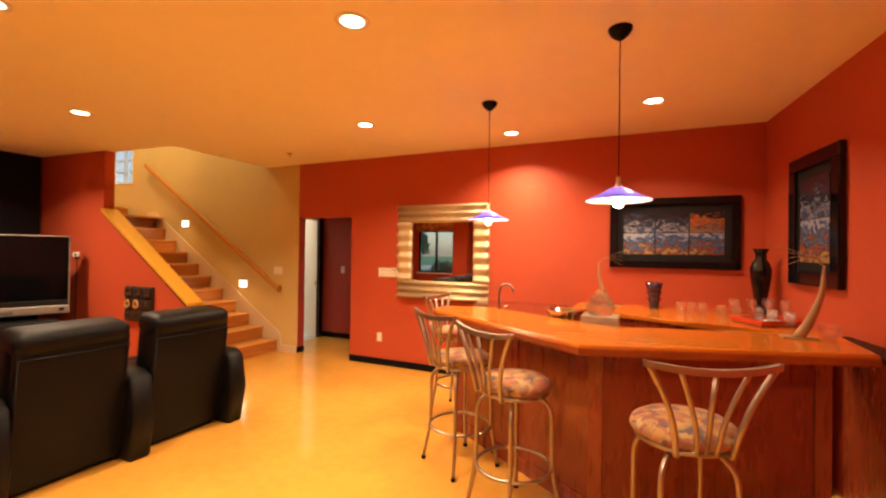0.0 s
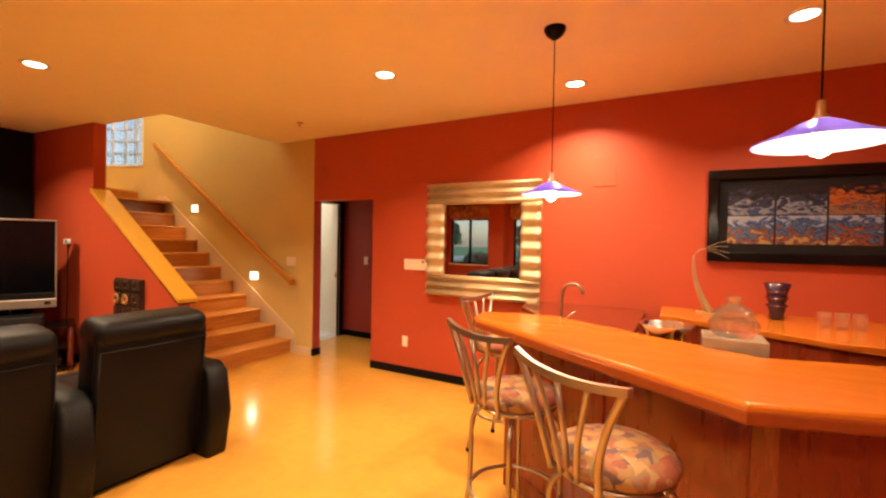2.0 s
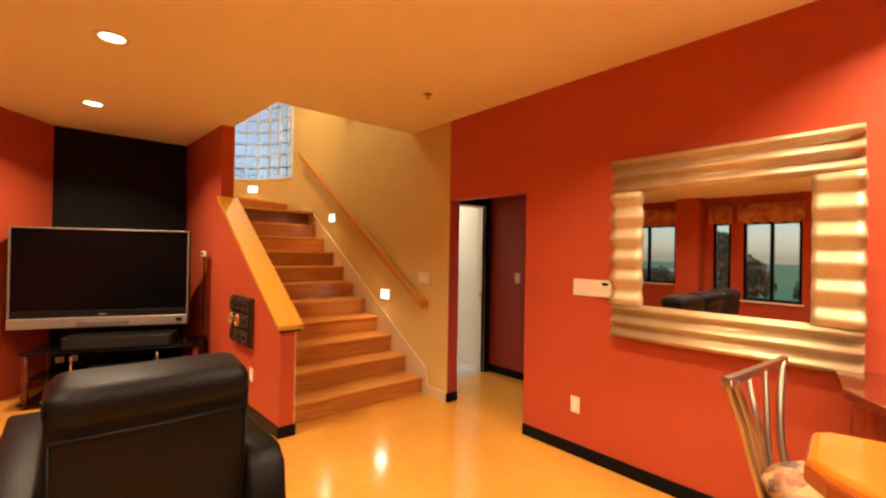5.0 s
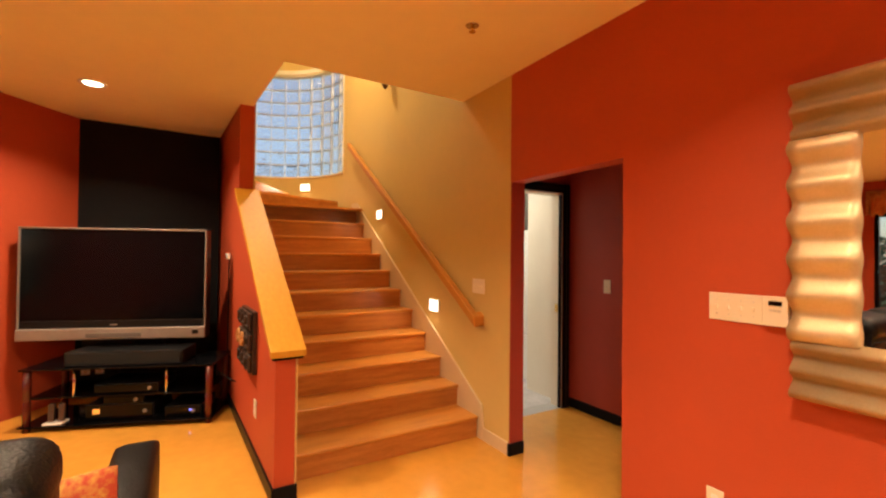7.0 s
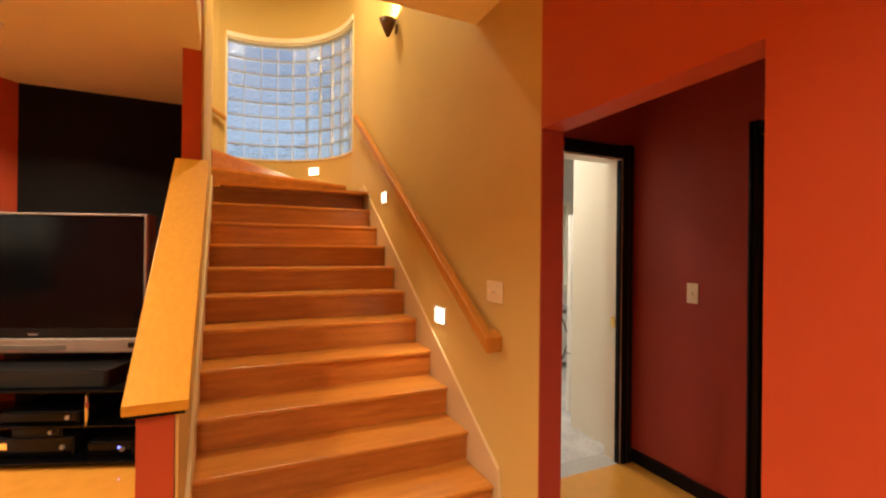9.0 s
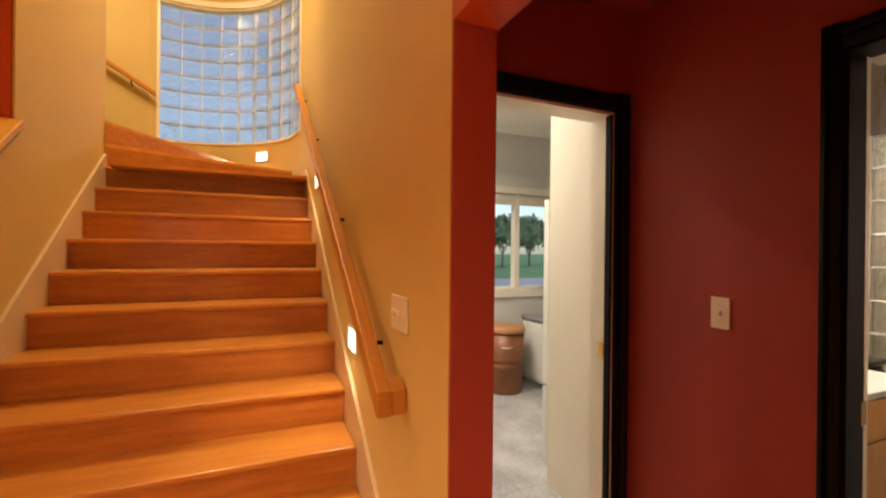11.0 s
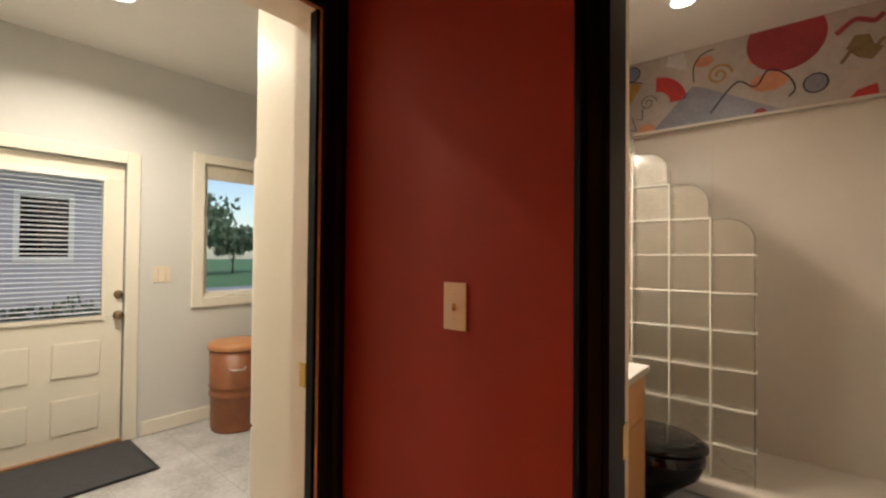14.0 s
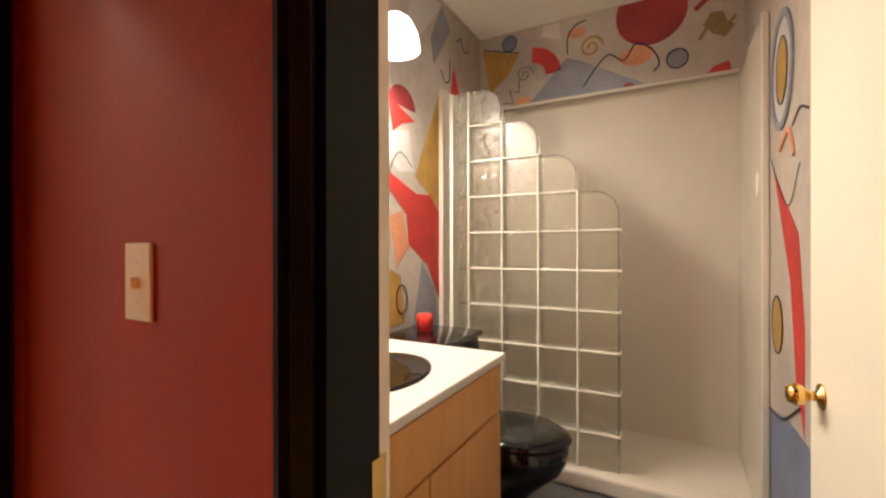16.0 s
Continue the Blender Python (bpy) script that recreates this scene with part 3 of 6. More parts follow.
for v in bpy.data.objects["window_sill"].data.vertices:
    d = Vector((v.co.x, v.co.y)) - BAY
    if d.length < R + 0.01:
        v.co.x, v.co.y = BAY + d * ((R - 0.015) / d.length)
part("head_band", arc_wall(WIN0 - 1.2, WIN1 + 1.2, WZ1 + 0.031, WZ1 + 0.10, 0.02), CREAM, window_bay)
for v in bpy.data.objects["head_band"].data.vertices:
    d = Vector((v.co.x, v.co.y)) - BAY
    v.co.x, v.co.y = BAY + d * ((d.length - 0.024) / d.length)
part("window_head", arc_wall(WIN0 - 1.2, WIN1 + 1.2, WZ1 + 0.006, WZ1 + 0.03, 0.13), CREAM, window_bay)
for a in (WIN0 - 0.9, WIN1 + 0.9):
    part("window_frame", prism([arc(a - 0.6, R - 0.01), arc(a + 0.6, R - 0.01), arc(a + 0.6, R + 0.12), arc(a - 0.6, R + 0.12)], WZ0 - 0.006, WZ1 + 0.006), CREAM, window_bay)


# ---------------------------------------------------------------- step lights, sconce and plates
def step_light(x, y, z, rz, power=1.6):
    t = thing("step_light", "small square wall light, lit, beside the stairs", "wall light", (x, y, z), rz, "step lights")
    part("face_frame", boxes(((-0.092, -0.012, -0.058), (0.092, -0.001, -0.049)), ((-0.092, -0.012, 0.049), (0.092, -0.001, 0.058)), ((-0.092, -0.012, -0.049), (-0.081, -0.001, 0.049)), ((0.081, -0.012, -0.049), (0.092, -0.001, 0.049))), WHITEPL, t)
    part("lens", boxes(((-0.081, -0.006, -0.049), (0.081, -0.001, 0.049))), STEPLIT, t, "glowing lens")
    m = pose(x, y, z, 0, 0, rz)
    area_lamp("step_glow", m @ Vector((0, -0.03, 0)), power, WARM, 0.07, m.to_3x3() @ Vector((0, -1, -0.8)), 160)


step_light(-5.285, NORTH, 0.94, 0)
step_light(-6.65, NORTH, 1.88, 0)
sx, sy = arc(45)
step_light(sx, sy, 2.47, 45)
sconce = thing("wall_sconce", "dark metal uplight sconce on the stair wall", "wall lamp", (-6.33, NORTH, 3.37))
part("bowl", lathe([(0, -0.10), (0.014, -0.096), (0.05, -0.02), (0.078, 0.05), (0.074, 0.05), (0.046, -0.015), (0, -0.085)], 24, (0, -0.085, 0)), material("bronze", (0.10, 0.05, 0.025), 0.4, 0.6), sconce, smooth=True)
part("wall_plate", boxes(((-0.025, -0.012, -0.05), (0.025, -0.001, 0.03)), bevel=0.005), bpy.data.materials["bronze"], sconce)
area_lamp("sconce_glow", (-6.33, 5.08, 3.45), 24, (1.0, 0.84, 0.36), 0.12, (0, -0.15, 1), 170)
# two unseen fill lamps, added to brighten the stairwell and the landing
area_lamp("stair_fill", (-7.0, 4.3, TOP - 0.03), 58, (1.0, 0.74, 0.42), 0.2, (-0.1, 0, -1), 160)
area_lamp("landing_fill", (-8.4, 2.5, TOP - 0.03), 34, (1.0, 0.74, 0.42), 0.2, (0, 0.1, -1), 165)
# cans added around those fill lamps, no ceiling lamp is known up here
landing_fill_can = thing("recessed_lamp", "round recessed ceiling lamp, lit, with a white trim ring", "ceiling lamp", (-8.4, 2.5, TOP), group="recessed lamps")
part("trim_ring", lathe([(0.062, -0.001), (0.064, -0.006), (0.108, -0.007), (0.112, -0.001)], 28), WHITEPL, landing_fill_can, smooth=True)
part("lamp_disc", lathe([(0, -0.003), (0.062, -0.003)], 28), LAMPON, landing_fill_can, "glowing lamp face")
stair_fill_can = thing("recessed_lamp", "round recessed ceiling lamp, lit, with a white trim ring", "ceiling lamp", (-7.0, 4.3, TOP), group="recessed lamps")
part("trim_ring", lathe([(0.062, -0.001), (0.064, -0.006), (0.108, -0.007), (0.112, -0.001)], 28), WHITEPL, stair_fill_can, smooth=True)
part("lamp_disc", lathe([(0, -0.003), (0.062, -0.003)], 28), LAMPON, stair_fill_can, "glowing lamp face")


def wall_plate(x, y, z, w, h, rz, toggles, label, name="switch_plate", holes=False):
    t = thing(name, label, "outlet" if holes else "light switch", (x, y, z), rz)
    part("plate", boxes(((-w / 2, -0.007, -h / 2), (w / 2, -0.001, h / 2)), bevel=0.0025), IVORY, t)
    for i in range(toggles):
        cx = (i - (toggles - 1) / 2) * 0.046
        if holes:
            for dz in (-0.02, 0.02):
                part("socket", boxes(((cx - 0.014, -0.009, dz - 0.013), (cx + 0.014, -0.007, dz + 0.013)), bevel=0.003), WHITEPL, t)
        else:
            part("toggle", boxes(((cx - 0.005, -0.018, -0.010), (cx + 0.005, -0.007, 0.008)), bevel=0.002), IVORY, t)
            for dz in (-0.03, 0.03):
                part("screw", lathe([(0, 0.0005), (0.003, 0)], 8), STEEL, t).matrix_basis = pose(cx, -0.0075, dz, 90)
    return t


ORIGIN = Vector((0.085, -0.12, 0))
wall_plate(-4.375, HN, 1.147, 0.07, 0.116, 0, 1, "ivory single light switch on the deep red wall")
ORIGIN = Vector((0, 0, 0))
wall_plate(-4.58, NORTH, 1.162, 0.162, 0.112, 0, 3, "ivory triple switch plate on the tan stair wall")
wall_plate(-2.737, NORTH, 1.198, 0.205, 0.116, 0, 4, "ivory four-gang switch plate on the red wall")
wall_plate(-2.815, NORTH, 0.36, 0.07, 0.116, 0, 1, "ivory wall outlet on the red wall", "wall_outlet", True)
ky = skew_y(-4.95, 3.598)
wall_plate(-4.95, ky, 0.36, 0.07, 0.116, 3.5, 1, "ivory wall outlet on the half wall", "wall_outlet", True)
keypad = thing("thermostat", "ivory wall thermostat with a small dark display", "thermostat", (-2.585, NORTH, 1.2))
part("case", boxes(((-0.042, -0.028, -0.057), (0.042, -0.001, 0.057)), bevel=0.004), IVORY, keypad)
part("display", boxes(((-0.022, -0.030, 0.022), (0.022, -0.028, 0.040))), SCREEN, keypad, "dark display")
for i in range(3):
    part("button", boxes(((-0.02 + 0.014 * i, -0.031, 0.0), (-0.01 + 0.014 * i, -0.028, 0.008)), bevel=0.001), STEEL, keypad)
sens = thing("wall_sensor", "small white wall sensor on the red half wall", "sensor", (-6.42, skew_y(-6.42, 3.598), 1.37), 3.5)
part("case", boxes(((-0.055, -0.03, -0.03), (0.055, -0.001, 0.03)), bevel=0.006), WHITEPL, sens)
part("dial", lathe([(0.014, 0), (0.014, 0.01), (0, 0.01)], 14), BLACKTRIM, sens).matrix_basis = pose(0.02, -0.03, 0, 90)
part("cable", tube([(0.0, -0.006, -0.03), (-0.01, -0.006, -0.5), (-0.03, -0.006, -0.95)], 0.005), BLACKTRIM, sens, "dark cable running down")
smoke = thing("sprinkler_head", "small ceiling sprinkler head", "sprinkler", (-3.8, 4.59, C))
part("escutcheon", lathe([(0, -0.004), (0.035, -0.003), (0.038, -0.0005)], 18), STEEL, smoke)
part("head", lathe([(0.008, -0.004), (0.008, -0.03), (0.02, -0.034), (0, -0.036)], 12), BRASS, smoke)
grille = thing("wall_speaker", "flush red wall speaker panel", "speaker", (-0.79, NORTH, 2.08))
part("panel", boxes(((-0.09, -0.006, -0.13), (0.09, -0.001, 0.13)), bevel=0.003), RED, grille)


# ---------------------------------------------------------------- mirror with wavy gold frame
mirror = thing("wall_mirror", "wall mirror in a wide rippled champagne gold frame", "mirror", (-1.93, NORTH, 1.47))
MWX, MHZ, MIX, MIZ = 0.595, 0.57, 0.41, 0.355
part("mirror_glass", boxes(((-MIX - 0.02, -0.030, -MIZ - 0.02), (MIX + 0.02, -0.024, MIZ + 0.02))), MIRROR, mirror, "silvered glass")
part("backing", boxes(((-MWX + 0.03, -0.023, -MHZ + 0.03), (MWX - 0.03, -0.001, MHZ - 0.03))), BLACKTRIM, mirror)


def ripple(u):
    return 0.5 + 0.5 * math.sin(u)


def frame_bar(length, width, waves, across):
    """A frame member along x, its front rippled along its length or across its width."""
    bm = bmesh.new()
    n, k = (90, 6) if not across else (2, 40)
    grid = []
    for i in range(n + 1):
        row = []
        u = -length / 2 + length * i / n
        for j in range(k + 1):
            v = width * j / k
            if across:
                dep = 0.045 + 0.035 * ripple(j / k * 2 * math.pi * waves) - 0.02 * j / k
            else:
                dep = 0.045 + 0.030 * ripple(i / n * 2 * math.pi * waves) * (1 - 0.35 * j / k) - 0.01 * j / k
                if j == 0:
                    v -= 0.008 * ripple(i / n * 2 * math.pi * waves)
            row.append(bm.verts.new((u, -dep, v)))
        grid.append(row)
    for a, b in zip(grid, grid[1:]):
        for j in range(k):
            bm.faces.new((a[j], a[j + 1], b[j + 1], b[j]))
    edge = [r[0] for r in grid] + grid[-1][1:] + [r[-1] for r in reversed(grid[:-1])] + list(reversed(grid[0][1:-1]))
    back = [bm.verts.new((v.co.x, -0.002, v.co.z)) for v in edge]
    for i in range(len(edge)):
        j = (i + 1) % len(edge)
        bm.faces.new((edge[i], edge[j], back[j], back[i]))
    return bm


W_SIDE, W_TOP = MWX - MIX, MHZ - MIZ
for sx_ in (-1, 1):
    bm = frame_bar(2 * MIZ + 0.02, W_SIDE, 5.5, False)
    m = Matrix.Rotation(radians(90), 4, "Y") if sx_ < 0 else Matrix.Rotation(radians(-90), 4, "Y")
    bmesh.ops.transform(bm, matrix=Matrix.Translation((sx_ * MWX, 0, 0)) @ m, verts=bm.verts)
    part("frame_side", bm, GOLD, mirror, smooth=True)
for sz in (-1, 1):
    bm = frame_bar(2 * MWX, W_TOP, 2.6, True)
    m = Matrix.Diagonal((1, 1, 1 if sz < 0 else -1, 1))
    bmesh.ops.transform(bm, matrix=Matrix.Translation((0, -0.002, sz * MHZ)) @ m, verts=bm.verts)
    part("frame_rail", bm, GOLD, mirror, smooth=True)


# ---------------------------------------------------------------- pendants
SHADE = material("violet glass shade", (0.16, 0.09, 0.75), 0.2, vary=0.2, scale=20)
SHADEIN = material("white glass lining", (0.85, 0.80, 0.75), 0.4)


def translucent(m, colour, share):
    """Lets part of the light that falls on one side glow through to the other."""
    nt = m.node_tree
    tr = nt.nodes.new("ShaderNodeBsdfTranslucent")
    tr.inputs["Color"].default_value = (*colour, 1)
    mx = nt.nodes.new("ShaderNodeMixShader")
    mx.inputs[0].default_value = share
    nt.links.new(nt.nodes["Principled BSDF"].outputs[0], mx.inputs[1])
    nt.links.new(tr.outputs[0], mx.inputs[2])
    nt.links.new(mx.outputs[0], nt.nodes["Material Output"].inputs["Surface"])


translucent(SHADE, (0.28, 0.25, 1.0), 0.55)
translucent(SHADEIN, (0.85, 0.82, 0.95), 0.35)


def pendant(x, y, zb):
    t = thing("pendant_lamp", "violet glass cone pendant lamp, lit, on a black cord", "pendant lamp", (x, y, C), group="pendants over the bar")
    h = C - zb
    part("canopy", lathe([(0.062, -0.001), (0.062, -0.012), (0.05, -0.035), (0.02, -0.062), (0, -0.066)], 20), BLACKTRIM, t, "black ceiling canopy", True)
    part("cord", tube([(0, 0, -0.06), (0, 0, -h + 0.148)], 0.003, 6), BLACKTRIM, t)
    part("socket", lathe([(0, -h + 0.150), (0.011, -h + 0.146), (0.013, -h + 0.11), (0.024, -h + 0.088)], 14), STEEL, t, smooth=True)
    part("shade", lathe([(0.024, -h + 0.092), (0.050, -h + 0.082), (0.104, -h + 0.052), (0.169, -h + 0.024), (0.171, -h + 0.019)], 36), SHADE, t, "violet glass shade", True)
    part("lining", lathe([(0.023, -h + 0.086), (0.050, -h + 0.076), (0.104, -h + 0.046), (0.167, -h + 0.019)], 36), SHADEIN, t, "white inner face", True)
    part("bulb", lathe([(0.013, -h + 0.085), (0.016, -h + 0.060), (0.028, -h + 0.036), (0.031, -h + 0.014), (0.022, -h - 0.012), (0, -h - 0.022)], 18), BULB, t, "glowing round bulb", True).visible_shadow = False
    d = bpy.data.lights.new("pendant_glow", "POINT")
    d.energy, d.color, d.shadow_soft_size = 12, WARM, 0.03
    new("pendant_glow", d).location = (x, y, zb + 0.01)


pendant(-0.875, 3.78, 1.715)
pendant(0.142, 2.94, 1.740)

rail2 = thing("upper_handrail", "short honey oak handrail on the landing wall", "handrail")
part("rail", slab_yz([(3.70, 3.10), (3.70, 3.16), (2.4, 3.97), (2.4, 3.91)], ax + 0.06, ax + 0.11, bevel=0.01), HANDOAK, rail2)
for y in (3.45, 2.75):
    z = 3.10 + (3.70 - y) * 0.62
    part("bracket", tube([(ax + 0.08, y, z + 0.02), (ax + 0.07, y, z - 0.03), (ax + 0.001, y, z - 0.04)], 0.008), BLACKTRIM, rail2)

# ---------------------------------------------------------------- bar
BARZ = 1.005
front = [(1.31, 3.21), (-0.035, 2.775), (-1.25, 3.60), (-1.295, 3.66), (-1.315, 3.84), (-1.29, 3.88), (-0.90, 3.97), (0.09, 3.42), (1.345, 3.80)]
bar = thing("bar_counter", "angled home bar with a lacquered amber top and dark cherry panels", "bar counter")
part("bar_top", prism(front, BARZ - 0.05, BARZ, bevel=0.018, seg=3), BARTOP, bar, "thick glossy amber wood top")


def grown(poly, by):
    """A polygon with every edge moved outward."""
    out, n = [], len(poly)
    for i in range(n):
        a, b, c = Vector(poly[i - 1]), Vector(poly[i]), Vector(poly[(i + 1) % n])
        u, v = (b - a).normalized(), (c - b).normalized()
        m, k = Vector((-u.y, u.x)), Vector((-v.y, v.x))
        w = (m + k).normalized()
        out.append(b + w * (by / max(0.4, w.dot(k))))
    return out


part("edge_band", prism(grown(front, 0.004), BARZ - 0.062, BARZ - 0.016, bevel=0.012, seg=3), EDGEWOOD, bar, "reddish rounded edge of the top")


def panel(p, q, z0, z1, t, mat, name, label=""):
    """An upright board from p to q, its thickness behind it (to the left of p -> q)."""
    p, q = Vector(p), Vector(q)
    d = (q - p).normalized()
    n = Vector((-d.y, d.x))
    return part(name, prism([p, q, q + n * t, p + n * t], z0, z1), mat, bar, label)


A, B, Cc, D = (1.14, 3.385), (0.035, 2.975), (-1.07, 3.745), (-0.98, 3.90)
panel(B, A, 0.10, BARZ - 0.052, 0.03, BARWOOD, "front_panel", "dark cherry panel")
panel(Cc, B, 0.10, BARZ - 0.052, 0.03, BARWOOD, "front_panel", "dark cherry panel")
panel(D, Cc, 0.10, BARZ - 0.052, 0.03, BARWOOD, "end_panel")
for p in (A, B, Cc):
    part("corner_post", prism([(p[0] - 0.035, p[1] - 0.03), (p[0] + 0.035, p[1] - 0.03), (p[0] + 0.035, p[1] + 0.03), (p[0] - 0.035, p[1] + 0.03)], 0.0, BARZ - 0.053, bevel=0.006), BARWOOD, bar)
for p, q in ((B, A), (Cc, B)):
    p, q = Vector(p), Vector(q)
    d = (q - p).normalized()
    n = Vector((d.y, -d.x))
    part("kick_board", prism([p + n * 0.012, q + n * 0.012, q, p], 0.0, 0.10), BARWOOD, bar)
    part("top_rail", prism([p + n * 0.014, q + n * 0.014, q, p], BARZ - 0.13, BARZ - 0.053), BARWOOD, bar)
    c = p.lerp(q, 0.5)
    part("stile", prism([c - d * 0.03 + n * 0.012, c + d * 0.03 + n * 0.012, c + d * 0.03, c - d * 0.03], 0.10, BARZ - 0.131), BARWOOD, bar)
ledge = thing("wall_ledge", "short black ledge on the wall beside the bar", "ledge")
part("board", prism([(1.31, 3.16), (1.475, 3.16), (1.41, 3.85), (1.34, 3.81)], BARZ - 0.045, BARZ - 0.012, bevel=0.004), BLACKTRIM, ledge)
part("support", prism([(1.40, 3.2), (1.468, 3.2), (1.405, 3.84), (1.37, 3.8)], 0, BARZ - 0.046), BARWOOD, ledge)
# sink counter behind the bar
sink = thing("sink_counter", "low dark cherry sink counter behind the bar", "counter")
part("top", prism([(-1.44, 5.195), (-1.36, 4.75), (-0.90, 4.14), (-0.45, 4.10), (-0.45, 5.195)], 0.885, 0.92, bevel=0.006), CHERRYTOP, sink, "glossy dark cherry top")
part("cabinet", prism([(-1.38, 5.18), (-1.28, 4.78), (-0.88, 4.2), (-0.50, 4.16), (-0.50, 5.18)], 0.0, 0.884), BARWOOD, sink)
faucet = thing("faucet", "brushed nickel gooseneck bar faucet", "faucet", (-0.87, 4.09, 0.92))
part("base", lathe([(0, 0.03), (0.022, 0.028), (0.026, 0.0)], 16), STEEL, faucet, smooth=True)
part("spout", tube(bend([(0, 0, 0.02), (0.0, 0, 0.20), (0.03, 0.0, 0.265), (0.09, -0.01, 0.275), (0.125, -0.015, 0.245), (0.128, -0.015, 0.215)], 6), 0.0095, 10), PEWTER, faucet, smooth=True)
part("lever", tube([(0.02, 0, 0.05), (0.08, 0.0, 0.10)], 0.006), STEEL, faucet, smooth=True)
# back bar shelf
back = thing("back_bar", "curved dark cherry back bar with a shelf top", "cabinet")
SH = 0.965
shelf = [(-0.33, 5.195), (-0.33, 4.70), (0.10, 4.46), (0.5, 4.22), (0.8, 4.16), (1.05, 4.02), (1.30, 3.84), (1.37, 4.2), (1.27, 5.195)]
part("shelf", prism(shelf, SH - 0.035, SH, bevel=0.008), BARTOP, back, "glossy reddish wood shelf")
part("body", prism([(-0.30, 5.19), (-0.30, 4.74), (0.12, 4.50), (0.5, 4.27), (0.8, 4.21), (1.05, 4.07), (1.3, 3.92), (1.34, 4.2), (1.26, 5.19)], 0.0, SH - 0.036), BARWOOD, back)

# ---------------------------------------------------------------- bar stools
FABRIC = bpy.data.materials.new("patchwork floral fabric")
FABRIC.use_nodes = True
_nt = FABRIC.node_tree
_tc = _nt.nodes.new("ShaderNodeTexCoord")
_n = _nt.nodes.new("ShaderNodeTexNoise")
_n.inputs["Scale"].default_value = 14
_n.inputs["Detail"].default_value = 2
_v = _nt.nodes.new("ShaderNodeTexVoronoi")
_v.inputs["Scale"].default_value = 24
_mx = _nt.nodes.new("ShaderNodeVectorMath")
_mx.operation = "MULTIPLY_ADD"
_mx.inputs[1].default_value = (0.14, 0.14, 0.14)
_nt.links.new(_tc.outputs["Object"], _n.inputs["Vector"])
_nt.links.new(_n.outputs["Color"], _mx.inputs[0])
_nt.links.new(_tc.outputs["Object"], _mx.inputs[2])
_nt.links.new(_mx.outputs[0], _v.inputs["Vector"])
_sp = _nt.nodes.new("ShaderNodeSeparateColor")
_nt.links.new(_v.outputs["Color"], _sp.inputs[0])
_r = _nt.nodes.new("ShaderNodeValToRGB")
_r.color_ramp.interpolation = "EASE"
_cols = [(0.0, (0.29, 0.17, 0.07)), (0.22, (0.31, 0.085, 0.04)), (0.40, (0.40, 0.25, 0.10)), (0.58, (0.26, 0.075, 0.045)), (0.72, (0.11, 0.07, 0.07)), (0.84, (0.40, 0.21, 0.06)), (1.0, (0.27, 0.15, 0.08))]
while len(_r.color_ramp.elements) < len(_cols):
    _r.color_ramp.elements.new(0.5)
for e, (p_, c_) in zip(_r.color_ramp.elements, _cols):
    e.position, e.color = p_, (*c_, 1)
_nt.links.new(_sp.outputs[0], _r.inputs[0])
_nt.links.new(_r.outputs[0], _nt.nodes["Principled BSDF"].inputs["Base Color"])
_nt.nodes["Principled BSDF"].inputs["Roughness"].default_value = 0.85


